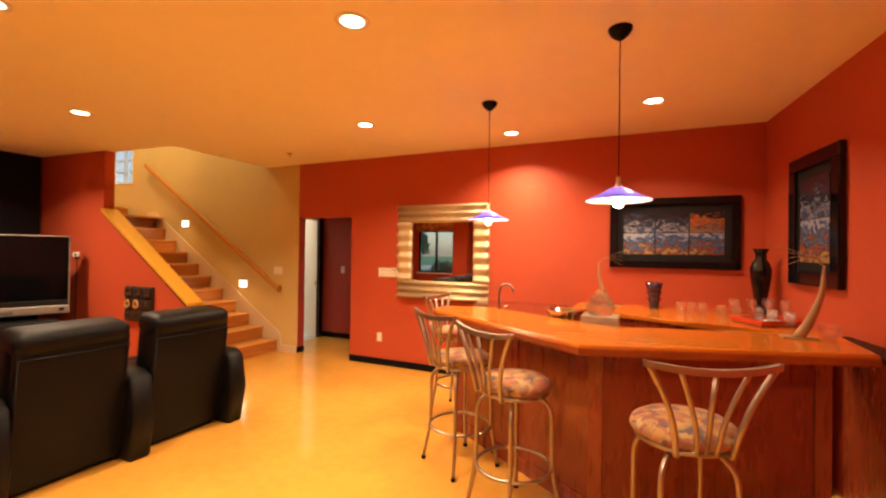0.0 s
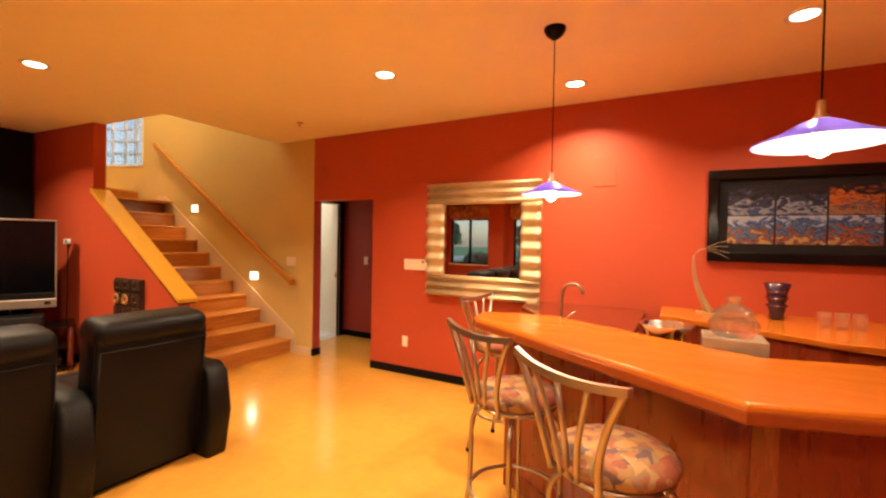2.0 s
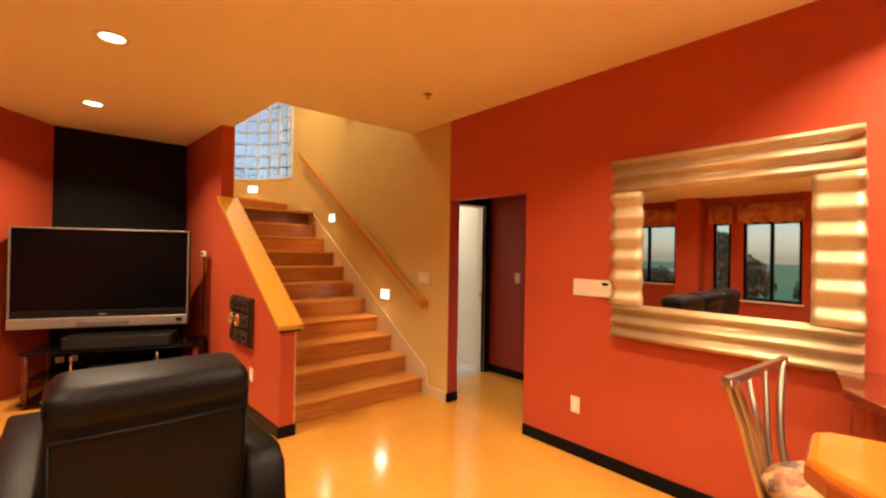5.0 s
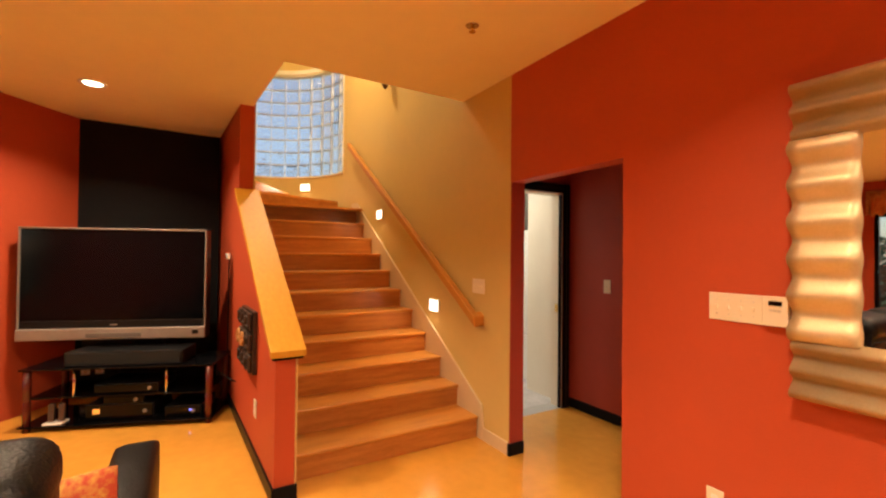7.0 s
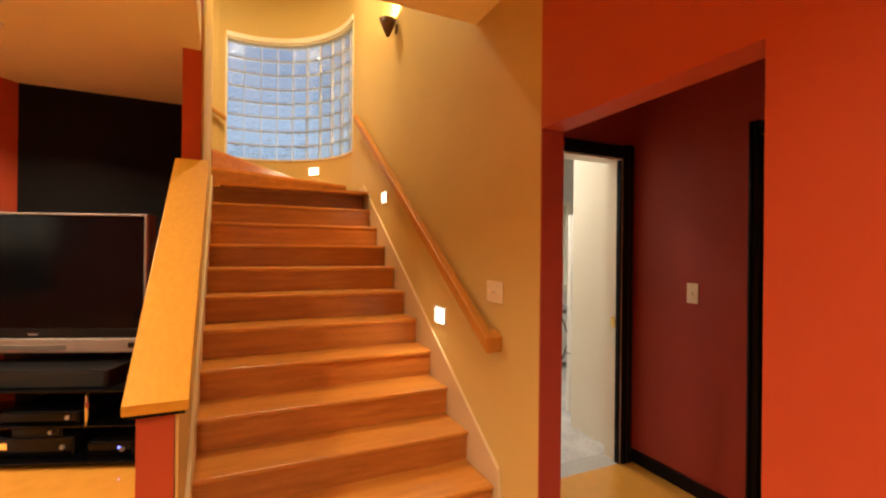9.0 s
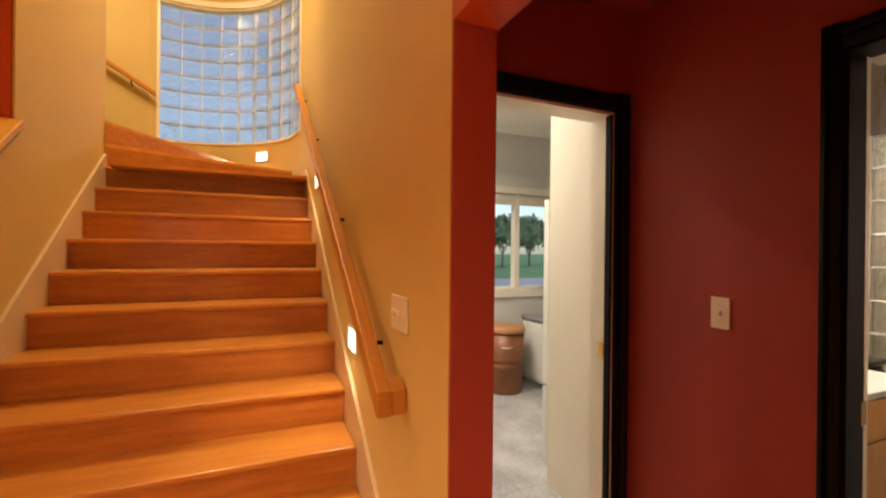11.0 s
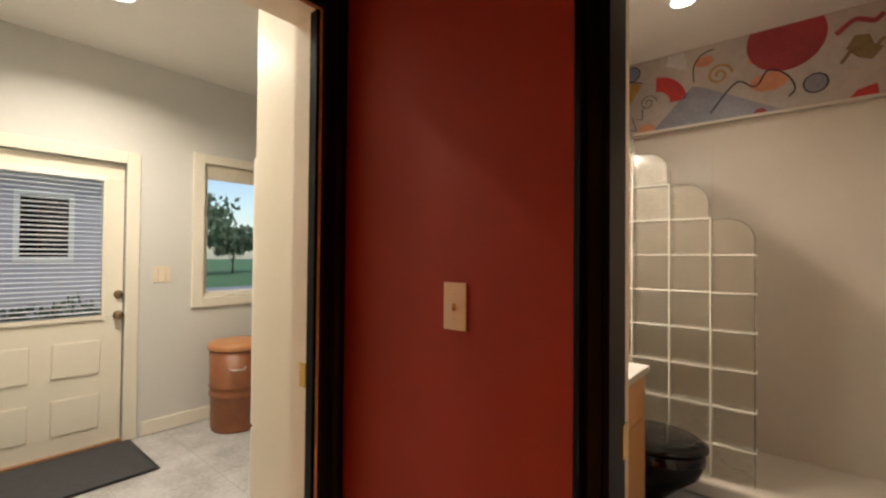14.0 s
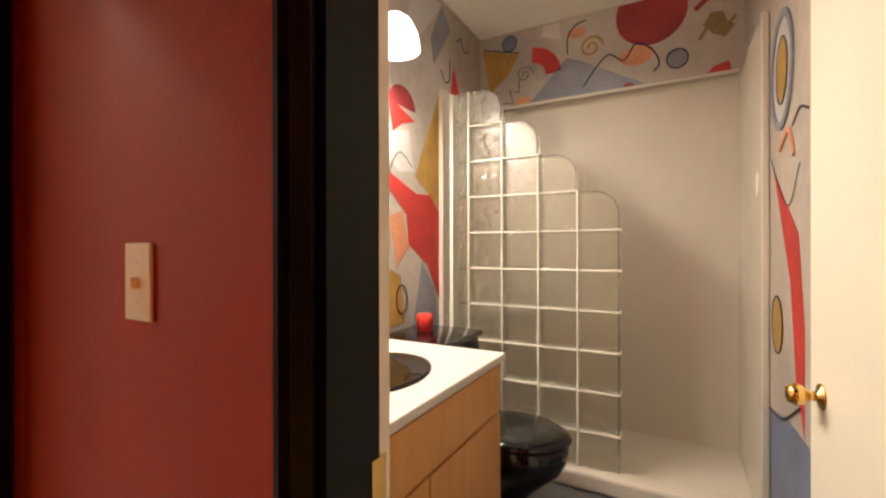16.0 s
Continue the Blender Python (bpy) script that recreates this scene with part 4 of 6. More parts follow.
def build_stool():
    """Faces +y; the back stands on the -y side."""
    t = thing("bar_stool", "nickel bar stool with a fan back and floral padded seat", "bar stool", (0, 0, 0), group="stools at the bar")
    sz = 0.70
    cush = lathe([(0, sz + 0.085), (0.10, sz + 0.083), (0.17, sz + 0.072), (0.205, sz + 0.05), (0.212, sz + 0.03), (0.20, sz + 0.008), (0.17, sz), (0, sz)], 32)
    for v in cush.verts:
        v.co.z += 0.006 * math.sin(9 * v.co.x) * math.cos(8 * v.co.y)
    part("seat_cushion", cush, FABRIC, t, "floral patchwork cushion", True)
    part("seat_ring", tube([(0.185 * math.cos(a * math.pi / 12), 0.185 * math.sin(a * math.pi / 12), sz - 0.008) for a in range(25)], 0.011, 8), PEWTER, t, smooth=True)
    part("swivel", lathe([(0, sz), (0.09, sz), (0.09, sz - 0.05), (0.02, sz - 0.06)], 18), PEWTER, t)
    for sx_ in (-1, 1):
        for sy_ in (-1, 1):
            part("leg", tube(bend([(sx_ * 0.10, sy_ * 0.10, sz - 0.035), (sx_ * 0.145, sy_ * 0.145, sz - 0.11), (sx_ * 0.150, sy_ * 0.150, 0.42), (sx_ * 0.155, sy_ * 0.155, 0.25), (sx_ * 0.185, sy_ * 0.185, 0.02)], 5), 0.0115, 8), PEWTER, t, smooth=True)
            part("foot", lathe([(0, 0.0), (0.016, 0.0), (0.016, 0.022), (0, 0.026)], 10, (sx_ * 0.185, sy_ * 0.185, 0)), BLACKTRIM, t)
    rr = 0.212
    part("foot_ring", tube([(rr * math.cos(a * math.pi / 14), rr * math.sin(a * math.pi / 14), 0.27) for a in range(29)], 0.010, 8), PEWTER, t, smooth=True)
    yb = -0.20
    # flared side posts, fanned spindles, bowed top rail
    for sx_ in (-1, 1):
        part("back_post", tube(bend([(sx_ * 0.105, yb + 0.02, sz - 0.02), (sx_ * 0.125, yb - 0.005, sz + 0.10), (sx_ * 0.165, yb - 0.02, sz + 0.22), (sx_ * 0.235, yb - 0.035, sz + 0.355)], 5), 0.0125, 8), PEWTER, t, smooth=True)
        part("spindle", tube(bend([(sx_ * 0.035, yb, sz + 0.0), (sx_ * 0.052, yb - 0.02, sz + 0.12), (sx_ * 0.085, yb - 0.035, sz + 0.23), (sx_ * 0.125, yb - 0.055, sz + 0.338)], 4), 0.010, 8), PEWTER, t, smooth=True)
    part("spindle", tube([(0, yb, sz), (0, yb - 0.03, sz + 0.17), (0, yb - 0.065, sz + 0.333)], 0.010, 8), PEWTER, t, smooth=True)
    bm = bmesh.new()
    rows = []
    for i in range(21):
        u = -1 + i / 10
        x, y, z = 0.25 * u, yb - 0.065 + 0.032 * u * u, sz + 0.335 + 0.022 * u * u
        rows.append([bm.verts.new((x, y + dy, z + dz)) for dy, dz in ((-0.011, -0.013), (0.011, -0.013), (0.011, 0.013), (-0.011, 0.013))])
    for a, b in zip(rows, rows[1:]):
        for k in range(4):
            bm.faces.new((a[k], a[(k + 1) % 4], b[(k + 1) % 4], b[k]))
    bm.faces.new(rows[0])
    bm.faces.new(rows[-1])
    part("top_rail", bm, PEWTER, t)
    part("back_crossbar", tube([(-0.108, yb + 0.018, sz - 0.005), (0.108, yb + 0.018, sz - 0.005)], 0.010, 8), PEWTER, t, smooth=True)
    return t


stool = build_stool()
stool.matrix_world = pose(0.425, 2.58, 0, 0, 0, 20)
for x, y, rz in ((-0.395, 2.86, -34), (-0.885, 3.26, -32), (-1.27, 4.16, -95)):
    copy_thing(stool, pose(x, y, 0, 0, 0, rz))

# ---------------------------------------------------------------- pictures on the wall
LACQUER = material("black lacquer frame", (0.004, 0.004, 0.005), 0.12, vary=0.1, coat=0.15, spec=0.3)
MAT = material("charcoal mount board", (0.014, 0.013, 0.014), 0.6, spec=0.1)


def art(name, ramp, seed, low, z0=0.0, z1=1.0):
    """A painted scene: clouds above, waves and warm shapes below."""
    m = bpy.data.materials.new(name)
    m.use_nodes = True
    nt = m.node_tree
    tc = nt.nodes.new("ShaderNodeTexCoord")
    mp = nt.nodes.new("ShaderNodeMapping")
    mp.inputs["Location"].default_value = (seed, seed * 2, 0)
    mp.inputs["Scale"].default_value = (11, 11, 24 if not low else 18)
    nz = nt.nodes.new("ShaderNodeTexNoise")
    nz.inputs["Scale"].default_value = 1.0
    nz.inputs["Detail"].default_value = 4
    nz.inputs["Distortion"].default_value = 1.4
    r = nt.nodes.new("ShaderNodeValToRGB")
    while len(r.color_ramp.elements) < len(ramp):
        r.color_ramp.elements.new(0.5)
    for i, (e, c) in enumerate(zip(r.color_ramp.elements, ramp)):
        e.position, e.color = 0.28 + 0.44 * i / (len(ramp) - 1), (*c, 1)
    nt.links.new(tc.outputs["Object"], mp.inputs["Vector"])
    nt.links.new(mp.outputs[0], nz.inputs["Vector"])
    sx = nt.nodes.new("ShaderNodeSeparateXYZ")
    nt.links.new(tc.outputs["Object"], sx.inputs[0])
    zr = nt.nodes.new("ShaderNodeMapRange")
    zr.inputs[1].default_value, zr.inputs[2].default_value = z0, z1
    zr.inputs[3].default_value, zr.inputs[4].default_value = 0.25, -0.25
    nt.links.new(sx.outputs[2], zr.inputs[0])
    ad = nt.nodes.new("ShaderNodeMath")
    nt.links.new(zr.outputs[0], ad.inputs[0])
    nt.links.new(nz.outputs["Fac"], ad.inputs[1])
    nt.links.new(ad.outputs[0], r.inputs[0])
    nt.links.new(r.outputs[0], nt.nodes["Principled BSDF"].inputs["Base Color"])
    nt.nodes["Principled BSDF"].inputs["Roughness"].default_value = 0.25
    return m


SKYS = [(0.02, 0.016, 0.022), (0.01, 0.01, 0.018), (0.03, 0.035, 0.07), (0.015, 0.015, 0.025), (0.20, 0.20, 0.24), (0.035, 0.05, 0.10)]
SUNSET = [(0.02, 0.015, 0.02), (0.16, 0.045, 0.02), (0.38, 0.10, 0.02), (0.06, 0.04, 0.06), (0.20, 0.10, 0.05)]
SEA = [(0.24, 0.25, 0.30), (0.05, 0.09, 0.20), (0.02, 0.035, 0.09), (0.09, 0.12, 0.19), (0.03, 0.03, 0.06), (0.26, 0.07, 0.02), (0.05, 0.03, 0.05), (0.30, 0.18, 0.06)]


def framed_picture(at, rz, w, h, border, cols, rows_, label):
    t = thing("framed_picture", label, "picture", at, rz)
    for lo, hi in (((-w / 2, -h / 2), (w / 2, -h / 2 + border)), ((-w / 2, h / 2 - border), (w / 2, h / 2)), ((-w / 2, -h / 2 + border), (-w / 2 + border, h / 2 - border)), ((w / 2 - border, -h / 2 + border), (w / 2, h / 2 - border))):
        part("frame_bar", boxes(((lo[0], -0.045, lo[1]), (hi[0], -0.002, hi[1])), bevel=0.008), LACQUER, t)
    part("mount", boxes(((-w / 2 + border, -0.02, -h / 2 + border), (w / 2 - border, -0.004, h / 2 - border))), MAT, t)
    iw, ih = w - 2 * border - 0.10, h - 2 * border - 0.12
    cw, ch = iw / cols, ih / rows_
    for i in range(cols):
        for j in range(rows_):
            low = j == 0
            x0, z0 = -iw / 2 + cw * i, -ih / 2 + ch * j
            mt = art("painted panel", SEA if low else (SUNSET if i == cols - 1 and cols > 1 else SKYS), 3.1 * i + 7 * j + w, low, z0, z0 + ch)
            part("painted_panel", boxes(((x0 + 0.006, -0.024, z0 + 0.003), (x0 + cw - 0.006, -0.0205, z0 + ch - 0.003))), mt, t, "painted seascape panel")
    return t


framed_picture((0.528, NORTH, 1.685), 0, 1.125, 0.69, 0.075, 3, 2, "black lacquered frame with a six-panel seascape painting")
framed_picture((1.369, 4.242, 1.735), -84.6, 0.73, 0.93, 0.10, 1, 2, "black lacquered frame with a stormy seascape painting")

# ---------------------------------------------------------------- theatre recliners
def puff(lo, hi, r, seg=3):
    bm = bmesh.new()
    box(bm, lo, hi, r, seg)
    return bm


def build_arm(chair, y):
    prof = [(0.0, 0.0), (0.055, 0.30), (0.01, 0.56), (-0.06, 0.615), (-1.06, 0.625), (-1.17, 0.59), (-1.21, 0.49), (-1.19, 0.0)]
    bm = slab_xz([(a + 0.04, b) for a, b in prof], y - 0.075, y + 0.075, bevel=0.022)
    t = part("arm", bm, LEATHER, chair, "console arm", smooth=True)
    part("cup_holder", lathe([(0.052, 0.0), (0.052, 0.008), (0.042, 0.010), (0.040, -0.002), (0, -0.003)], 24, (-0.83, y, 0.604)), CHROME, t, "steel cup holder ring", True)


def build_recliner(w):
    """Faces -x, origin under the middle of the back; w is the seat width."""
    t = thing("recliner", "black leather theatre recliner seen from behind", "recliner", group="row of theatre recliners")
    lean = Matrix.Translation((-0.10, 0, 0)) @ Matrix.Rotation(radians(7), 4, "Y")
    bm = puff((-0.02, -w / 2, 0.04), (0.03, w / 2, 0.90), 0.018)
    bmesh.ops.transform(bm, matrix=lean, verts=bm.verts)
    part("back_panel", bm, LEATHER, t, "flat stitched back panel", True)
    bm = puff((-0.20, -w / 2 - 0.005, 0.42), (-0.021, w / 2 + 0.005, 0.97), 0.06, 4)
    bmesh.ops.transform(bm, matrix=lean, verts=bm.verts)
    part("back_cushion", bm, LEATHER, t, smooth=True)
    bm = puff((-0.22, -w / 2 - 0.008, 0.83), (0.045, w / 2 + 0.008, 0.985), 0.065, 4)
    bmesh.ops.transform(bm, matrix=lean, verts=bm.verts)
    part("head_roll", bm, LEATHER, t, "padded head roll", True)
    seam = tube([(0.047, -w / 2 + 0.01, 0.832), (0.050, 0.0, 0.828), (0.047, w / 2 - 0.01, 0.832)], 0.006, 8)
    bmesh.ops.transform(seam, matrix=lean, verts=seam.verts)
    part("piping", seam, LEATHER, t, "stitched seam under the head roll", True)
    for sy_ in (-1, 1):
        seam = tube([(0.031, sy_ * (w / 2 - 0.012), 0.06), (0.033, sy_ * (w / 2 - 0.012), 0.82)], 0.005, 8)
        bmesh.ops.transform(seam, matrix=lean, verts=seam.verts)
        part("piping", seam, LEATHER, t, "", True)
    part("seat_cushion", puff((-1.00, -w / 2, 0.22), (-0.22, w / 2, 0.47), 0.05), LEATHER, t, smooth=True)
    part("foot_rest", puff((-1.16, -w / 2, 0.07), (-0.99, w / 2, 0.46), 0.05, 4), LEATHER, t, smooth=True)
    part("base", boxes(((-0.96, -w / 2 + 0.02, 0.0), (-0.12, w / 2 - 0.02, 0.20))), BLACKTRIM, t)
    build_arm(t, 0.37)
    return t


rec = build_recliner(0.60)
rec.matrix_world = pose(-2.925, 2.70, 0)
copy_thing(rec, pose(-2.945, 1.945, 0))
last = copy_thing(rec, pose(-2.965, 1.19, 0))
build_arm(last, -0.37)
pillow = thing("throw_pillow", "gold and red patterned throw pillow on the recliner", "pillow", (-3.23, 2.92, 0.66), 15)
bm = bmesh.new()
bmesh.ops.create_uvsphere(bm, u_segments=20, v_segments=12, radius=1)
for v in bm.verts:
    n = max(abs(v.co.y), abs(v.co.z)) or 1
    k = math.hypot(v.co.y, v.co.z) / n
    v.co = Vector((v.co.x * 0.075, v.co.y * k * 0.17, v.co.z * k * 0.16))
part("cover", bm, material("gold and red brocade", (0.42, 0.05, 0.02), 0.8, other=(0.50, 0.28, 0.05), scale=7, contrast=(0.44, 0.56)), pillow, smooth=True)

# ---------------------------------------------------------------- television and stand
TVR = -19.7
SILVER = material("silver plastic", (0.34, 0.32, 0.30), 0.38, metal=0.5)
DARKPL = material("black plastic", (0.008, 0.008, 0.009), 0.35, spec=0.25)
tv = thing("television", "large rear-projection television with a silver lower bezel", "television", (-6.39, 2.70, 0.66), TVR)
TW = 0.715
part("body", slab_yz([(-TW, 0.0), (TW, 0.0), (TW, 0.94), (-TW, 0.94)], -0.10, 0.0), DARKPL, tv)
part("rear_case", prism([(-0.10, -TW + 0.03), (-0.10, TW - 0.03), (-0.42, 0.35), (-0.42, -0.35)], 0.05, 0.85), DARKPL, tv)
part("screen", boxes(((0.0, -TW + 0.02, 0.165), (0.006, TW - 0.02, 0.922))), SCREEN, tv, "dark glossy screen")
for lo, hi in (((-TW, 0.928), (TW, 0.942)), ((-TW, 0.10), (-TW + 0.014, 0.928)), ((TW - 0.014, 0.10), (TW, 0.928))):
    part("bezel", boxes(((-0.02, lo[0], lo[1]), (0.014, hi[0], hi[1])), bevel=0.004), SILVER, tv)
part("lower_trim", boxes(((0.0, -TW + 0.03, 0.10), (0.016, TW - 0.03, 0.16)), bevel=0.004), DARKPL, tv)
part("control_panel", boxes(((-0.01, -TW, 0.0), (0.03, TW, 0.098)), bevel=0.01), SILVER, tv, "silver control strip")
part("speaker_slot", boxes(((0.028, -0.20, 0.02), (0.034, 0.22, 0.055)), bevel=0.002), material("grey grille", (0.14, 0.13, 0.12), 0.5), tv)
part("brand_plate", boxes(((0.014, -0.03, 0.118), (0.018, 0.03, 0.130))), SILVER, tv)
part("pedestal", boxes(((-0.40, -0.34, -0.171), (-0.16, 0.34, 0.0)), bevel=0.01), DARKPL, tv)
part("badge", boxes(((0.030, TW - 0.10, 0.035), (0.033, TW - 0.05, 0.07))), DARKPL, tv)

REDPOST = material("cherry red lacquer", (0.10, 0.012, 0.008), 0.2, coat=0.4)
stand = thing("tv_stand", "black glass television stand with cherry red posts", "tv stand", (-6.12, 2.79, 0), TVR)
SW_ = 0.69
for z in (0.035, 0.245, 0.475):
    d = 0.0 if z != 0.245 else 0.04
    part("glass_shelf", boxes(((-0.46, -SW_ + d, z), (0.06 - d, SW_ - d, z + 0.012)), bevel=0.003), SCREEN, stand, "black glass shelf")
for y in (-SW_ + 0.04, SW_ - 0.04):
    for x in (0.02, -0.42):
        part("post", lathe([(0, 0), (0.027, 0), (0.027, 0.225), (0.023, 0.23), (0.023, 0.24), (0.027, 0.245), (0.027, 0.475), (0, 0.475)], 18, (x, y, 0)), REDPOST, stand, "cherry red round post", True)
for y in (-0.33, 0.33):
    part("chrome_rod", tube([(0.02, y, 0.255), (0.02, y, 0.475)], 0.011), CHROME, stand, smooth=True)


def on_stand(name, label, cat, lo, hi, mat, bevel=0.005):
    t = thing(name, label, cat, (-6.12, 2.79, 0), TVR)
    part("case", boxes((lo, hi), bevel=bevel), mat, t)
    return t


spk = on_stand("centre_speaker", "long black centre speaker under the television", "speaker", (-0.30, -0.42, 0.488), (0.0, 0.44, 0.60), DARKPL, 0.01)
part("cloth_front", boxes(((0.001, -0.40, 0.495), (0.008, 0.42, 0.585))), material("black speaker cloth", (0.01, 0.01, 0.01), 0.9), spk)
for y0, y1, z0, z1, nm in ((-0.28, 0.22, 0.047, 0.17, "av_receiver"), (-0.22, 0.25, 0.257, 0.33, "disc_player"), (0.30, 0.58, 0.047, 0.13, "game_console"), (-0.15, 0.15, 0.172, 0.232, "cable_box")):
    d = on_stand(nm, "black electronic box on the glass shelf", "electronics", (-0.38, y0, z0), (-0.03, y1, z1), DARKPL)
    part("front_panel", boxes(((-0.031, y0 + 0.01, z0 + 0.008), (-0.022, y1 - 0.01, z1 - 0.006)), bevel=0.002), SCREEN, d)
    part("knob", lathe([(0, 0.012), (0.014, 0.012), (0.016, 0)], 14), SILVER, d).matrix_basis = pose(-0.022, y1 - 0.06, (z0 + z1) / 2, 0, 90, 0)
    if nm == "av_receiver":
        part("display", boxes(((-0.022, y0 + 0.06, z0 + 0.05), (-0.020, y0 + 0.11, z0 + 0.09))), glowing("amber display", (1.0, 0.45, 0.08), 0.6), d, "amber lit display")
dock = thing("phone_dock", "white charging dock with two dark handsets", "dock", (-6.12, 2.79, 0), TVR)
part("tray", boxes(((-0.06, -0.53, 0.048), (0.05, -0.40, 0.062)), bevel=0.004), WHITEPL, dock)
for y in (-0.50, -0.43):
    part("handset", boxes(((-0.03, y - 0.022, 0.063), (0.0, y + 0.022, 0.20)), bevel=0.008), material("dark brown plastic", (0.08, 0.05, 0.04), 0.4), dock)
for y in (-0.475, -0.365):
    wp = thing("wall_outlet", "white cable plate low on the black wall", "outlet", (-7.19, 2.86 + y, 0.23), 90)
    part("plate", boxes(((-0.035, -0.008, -0.03), (0.035, -0.002, 0.03)), bevel=0.002), WHITEPL, wp)
    part("socket", boxes(((-0.012, -0.011, -0.012), (0.012, -0.008, 0.012))), IVORY, wp)
cab = thing("loose_cables", "dark cables hanging behind the television stand", "cables", (-6.12, 2.79, 0), TVR)
for i in range(5):
    y = -0.3 + 0.24 * i
    part("cable", tube(bend([(-0.44, y, 0.48), (-0.50, y + 0.05, 0.25), (-0.46, y - 0.06, 0.08), (-0.52, y + 0.12, 0.012)], 5), 0.005, 6), DARKPL, cab, smooth=True)
part("cable", tube(bend([(-0.1, 0.66, 0.40), (-0.05, 0.85, 0.30), (-0.02, 0.98, 0.33)], 5), 0.005, 6), DARKPL, cab, smooth=True)
spot = thing("stand_light", "small blue standby light", "indicator", (-6.12, 2.79, 0), TVR)
part("led", lathe([(0, 0.012), (0.008, 0.008), (0.008, 0)], 10, (0, 0, 0)), glowing("blue led", (0.15, 0.2, 1.0), 3), spot).matrix_basis = pose(-0.021, 0.50, 0.10, 0, 90, 0)

# carved wall panel on the half wall
CARVE = material("dark carved wood", (0.035, 0.016, 0.010), 0.45, vary=0.3, bump=0.4, bump_scale=60)
TANWOOD = material("pale carved wood", (0.42, 0.20, 0.06), 0.5, vary=0.2)
mx_, mw, mh = -5.16, 0.48, 0.42
mask = thing("wall_carving", "dark carved wood panel with six raised square figures", "wall art", (mx_, skew_y(mx_, 3.598), 0.80), 2.6)
part("panel", boxes(((-mw / 2, -0.03, -mh / 2), (mw / 2, -0.001, mh / 2)), bevel=0.006), CARVE, mask)
for i in range(3):
    for j in range(3):
        cx, cz = (i - 1) * mw / 3, (j - 1) * mh / 3
        part("carved_square", boxes(((cx - 0.068, -0.055, cz - 0.060), (cx + 0.068, -0.031, cz + 0.060)), bevel=0.012), CARVE, mask)
        if j == 1 and i < 2:
            part("carved_ring", tube([(cx + 0.035 * math.cos(a * math.pi / 8), -0.062, cz + 0.042 * math.sin(a * math.pi / 8)) for a in range(17)], 0.013, 8), TANWOOD, mask, "pale carved ring", True)
        else:
            part("carved_bar", tube(bend([(cx - 0.04, -0.06, cz + 0.03), (cx + 0.01, -0.062, cz + 0.03), (cx - 0.01, -0.062, cz - 0.02), (cx + 0.04, -0.06, cz - 0.03)], 4), 0.009, 6), CARVE, mask, "", True)

# ---------------------------------------------------------------- things on the bar and back bar
CLEAR = thin_glass("clear drinking glass", (0.97, 0.97, 0.97), 0.74)


def upon(name, label, cat, prof, at, mat, seg=24, group=""):
    t = thing(name, label, cat, at, group=group)
    part("body", lathe(prof, seg), mat, t, smooth=True)
    return t


vase = upon("tall_vase", "tall glossy black vase on the back bar", "vase", [(0, 0), (0.050, 0), (0.046, 0.03), (0.040, 0.06), (0.055, 0.20), (0.075, 0.33), (0.078, 0.40), (0.062, 0.45), (0.040, 0.48), (0.040, 0.53), (0.058, 0.57), (0.052, 0.57), (0.034, 0.53), (0, 0.5)], (1.17, 4.84, SH), PORCELAINB, 28)
cup = upon("small_vase", "dark blue and red ribbed vase on the back bar", "vase", [(0, 0), (0.045, 0), (0.042, 0.04), (0.052, 0.08), (0.048, 0.11), (0.062, 0.15), (0.058, 0.18), (0.078, 0.245), (0.07, 0.245), (0.045, 0.1), (0, 0.02)], (0.372, 4.95, SH), material("dark cobalt glaze", (0.008, 0.010, 0.045), 0.12, other=(0.05, 0.008, 0.012), scale=14, coat=0.4))
for i in range(3):
    part("band", lathe([(0.062, 0.09 + 0.05 * i), (0.066, 0.095 + 0.05 * i), (0.062, 0.10 + 0.05 * i)], 20), material("oxblood glaze", (0.09, 0.012, 0.012), 0.2), cup)
TUMBLER = [(0, 0.002), (0.028, 0.002), (0.030, 0.0), (0.036, 0.10), (0.0345, 0.10), (0.028, 0.012), (0, 0.010)]
WINE = [(0, 0.0), (0.034, 0.0), (0.032, 0.004), (0.004, 0.010), (0.004, 0.075), (0.02, 0.09), (0.036, 0.12), (0.034, 0.165), (0.0325, 0.165), (0.034, 0.12), (0.018, 0.094), (0, 0.085)]
for i in range(3):
    upon("drinking_glass", "clear drinking glass on the back bar", "glass", TUMBLER, (0.575 + 0.082 * i, 4.74, SH), CLEAR, 20, "glasses on the back bar")
random.seed(4)
for i, (x, y) in enumerate(((0.86, 4.62), (0.93, 4.52), (0.97, 4.66), (1.06, 4.60), (1.08, 4.46), (1.16, 4.56), (1.14, 4.36), (1.24, 4.44), (1.22, 4.26))):
    upon("stemmed_glass" if i % 2 else "drinking_glass", "clear stemmed glass on the back bar" if i % 2 else "clear drinking glass on the back bar", "glass", WINE if i % 2 else TUMBLER, (x, y, SH + (0.012 if i > 3 else 0)), CLEAR, 18, "glasses on the back bar")
tray = thing("serving_tray", "red lacquered serving tray with a pale cloth", "tray", (1.14, 4.42, SH), 30)
part("tray_base", boxes(((-0.20, -0.15, 0.0), (0.20, 0.15, 0.008)), bevel=0.003), REDPOST, tray)
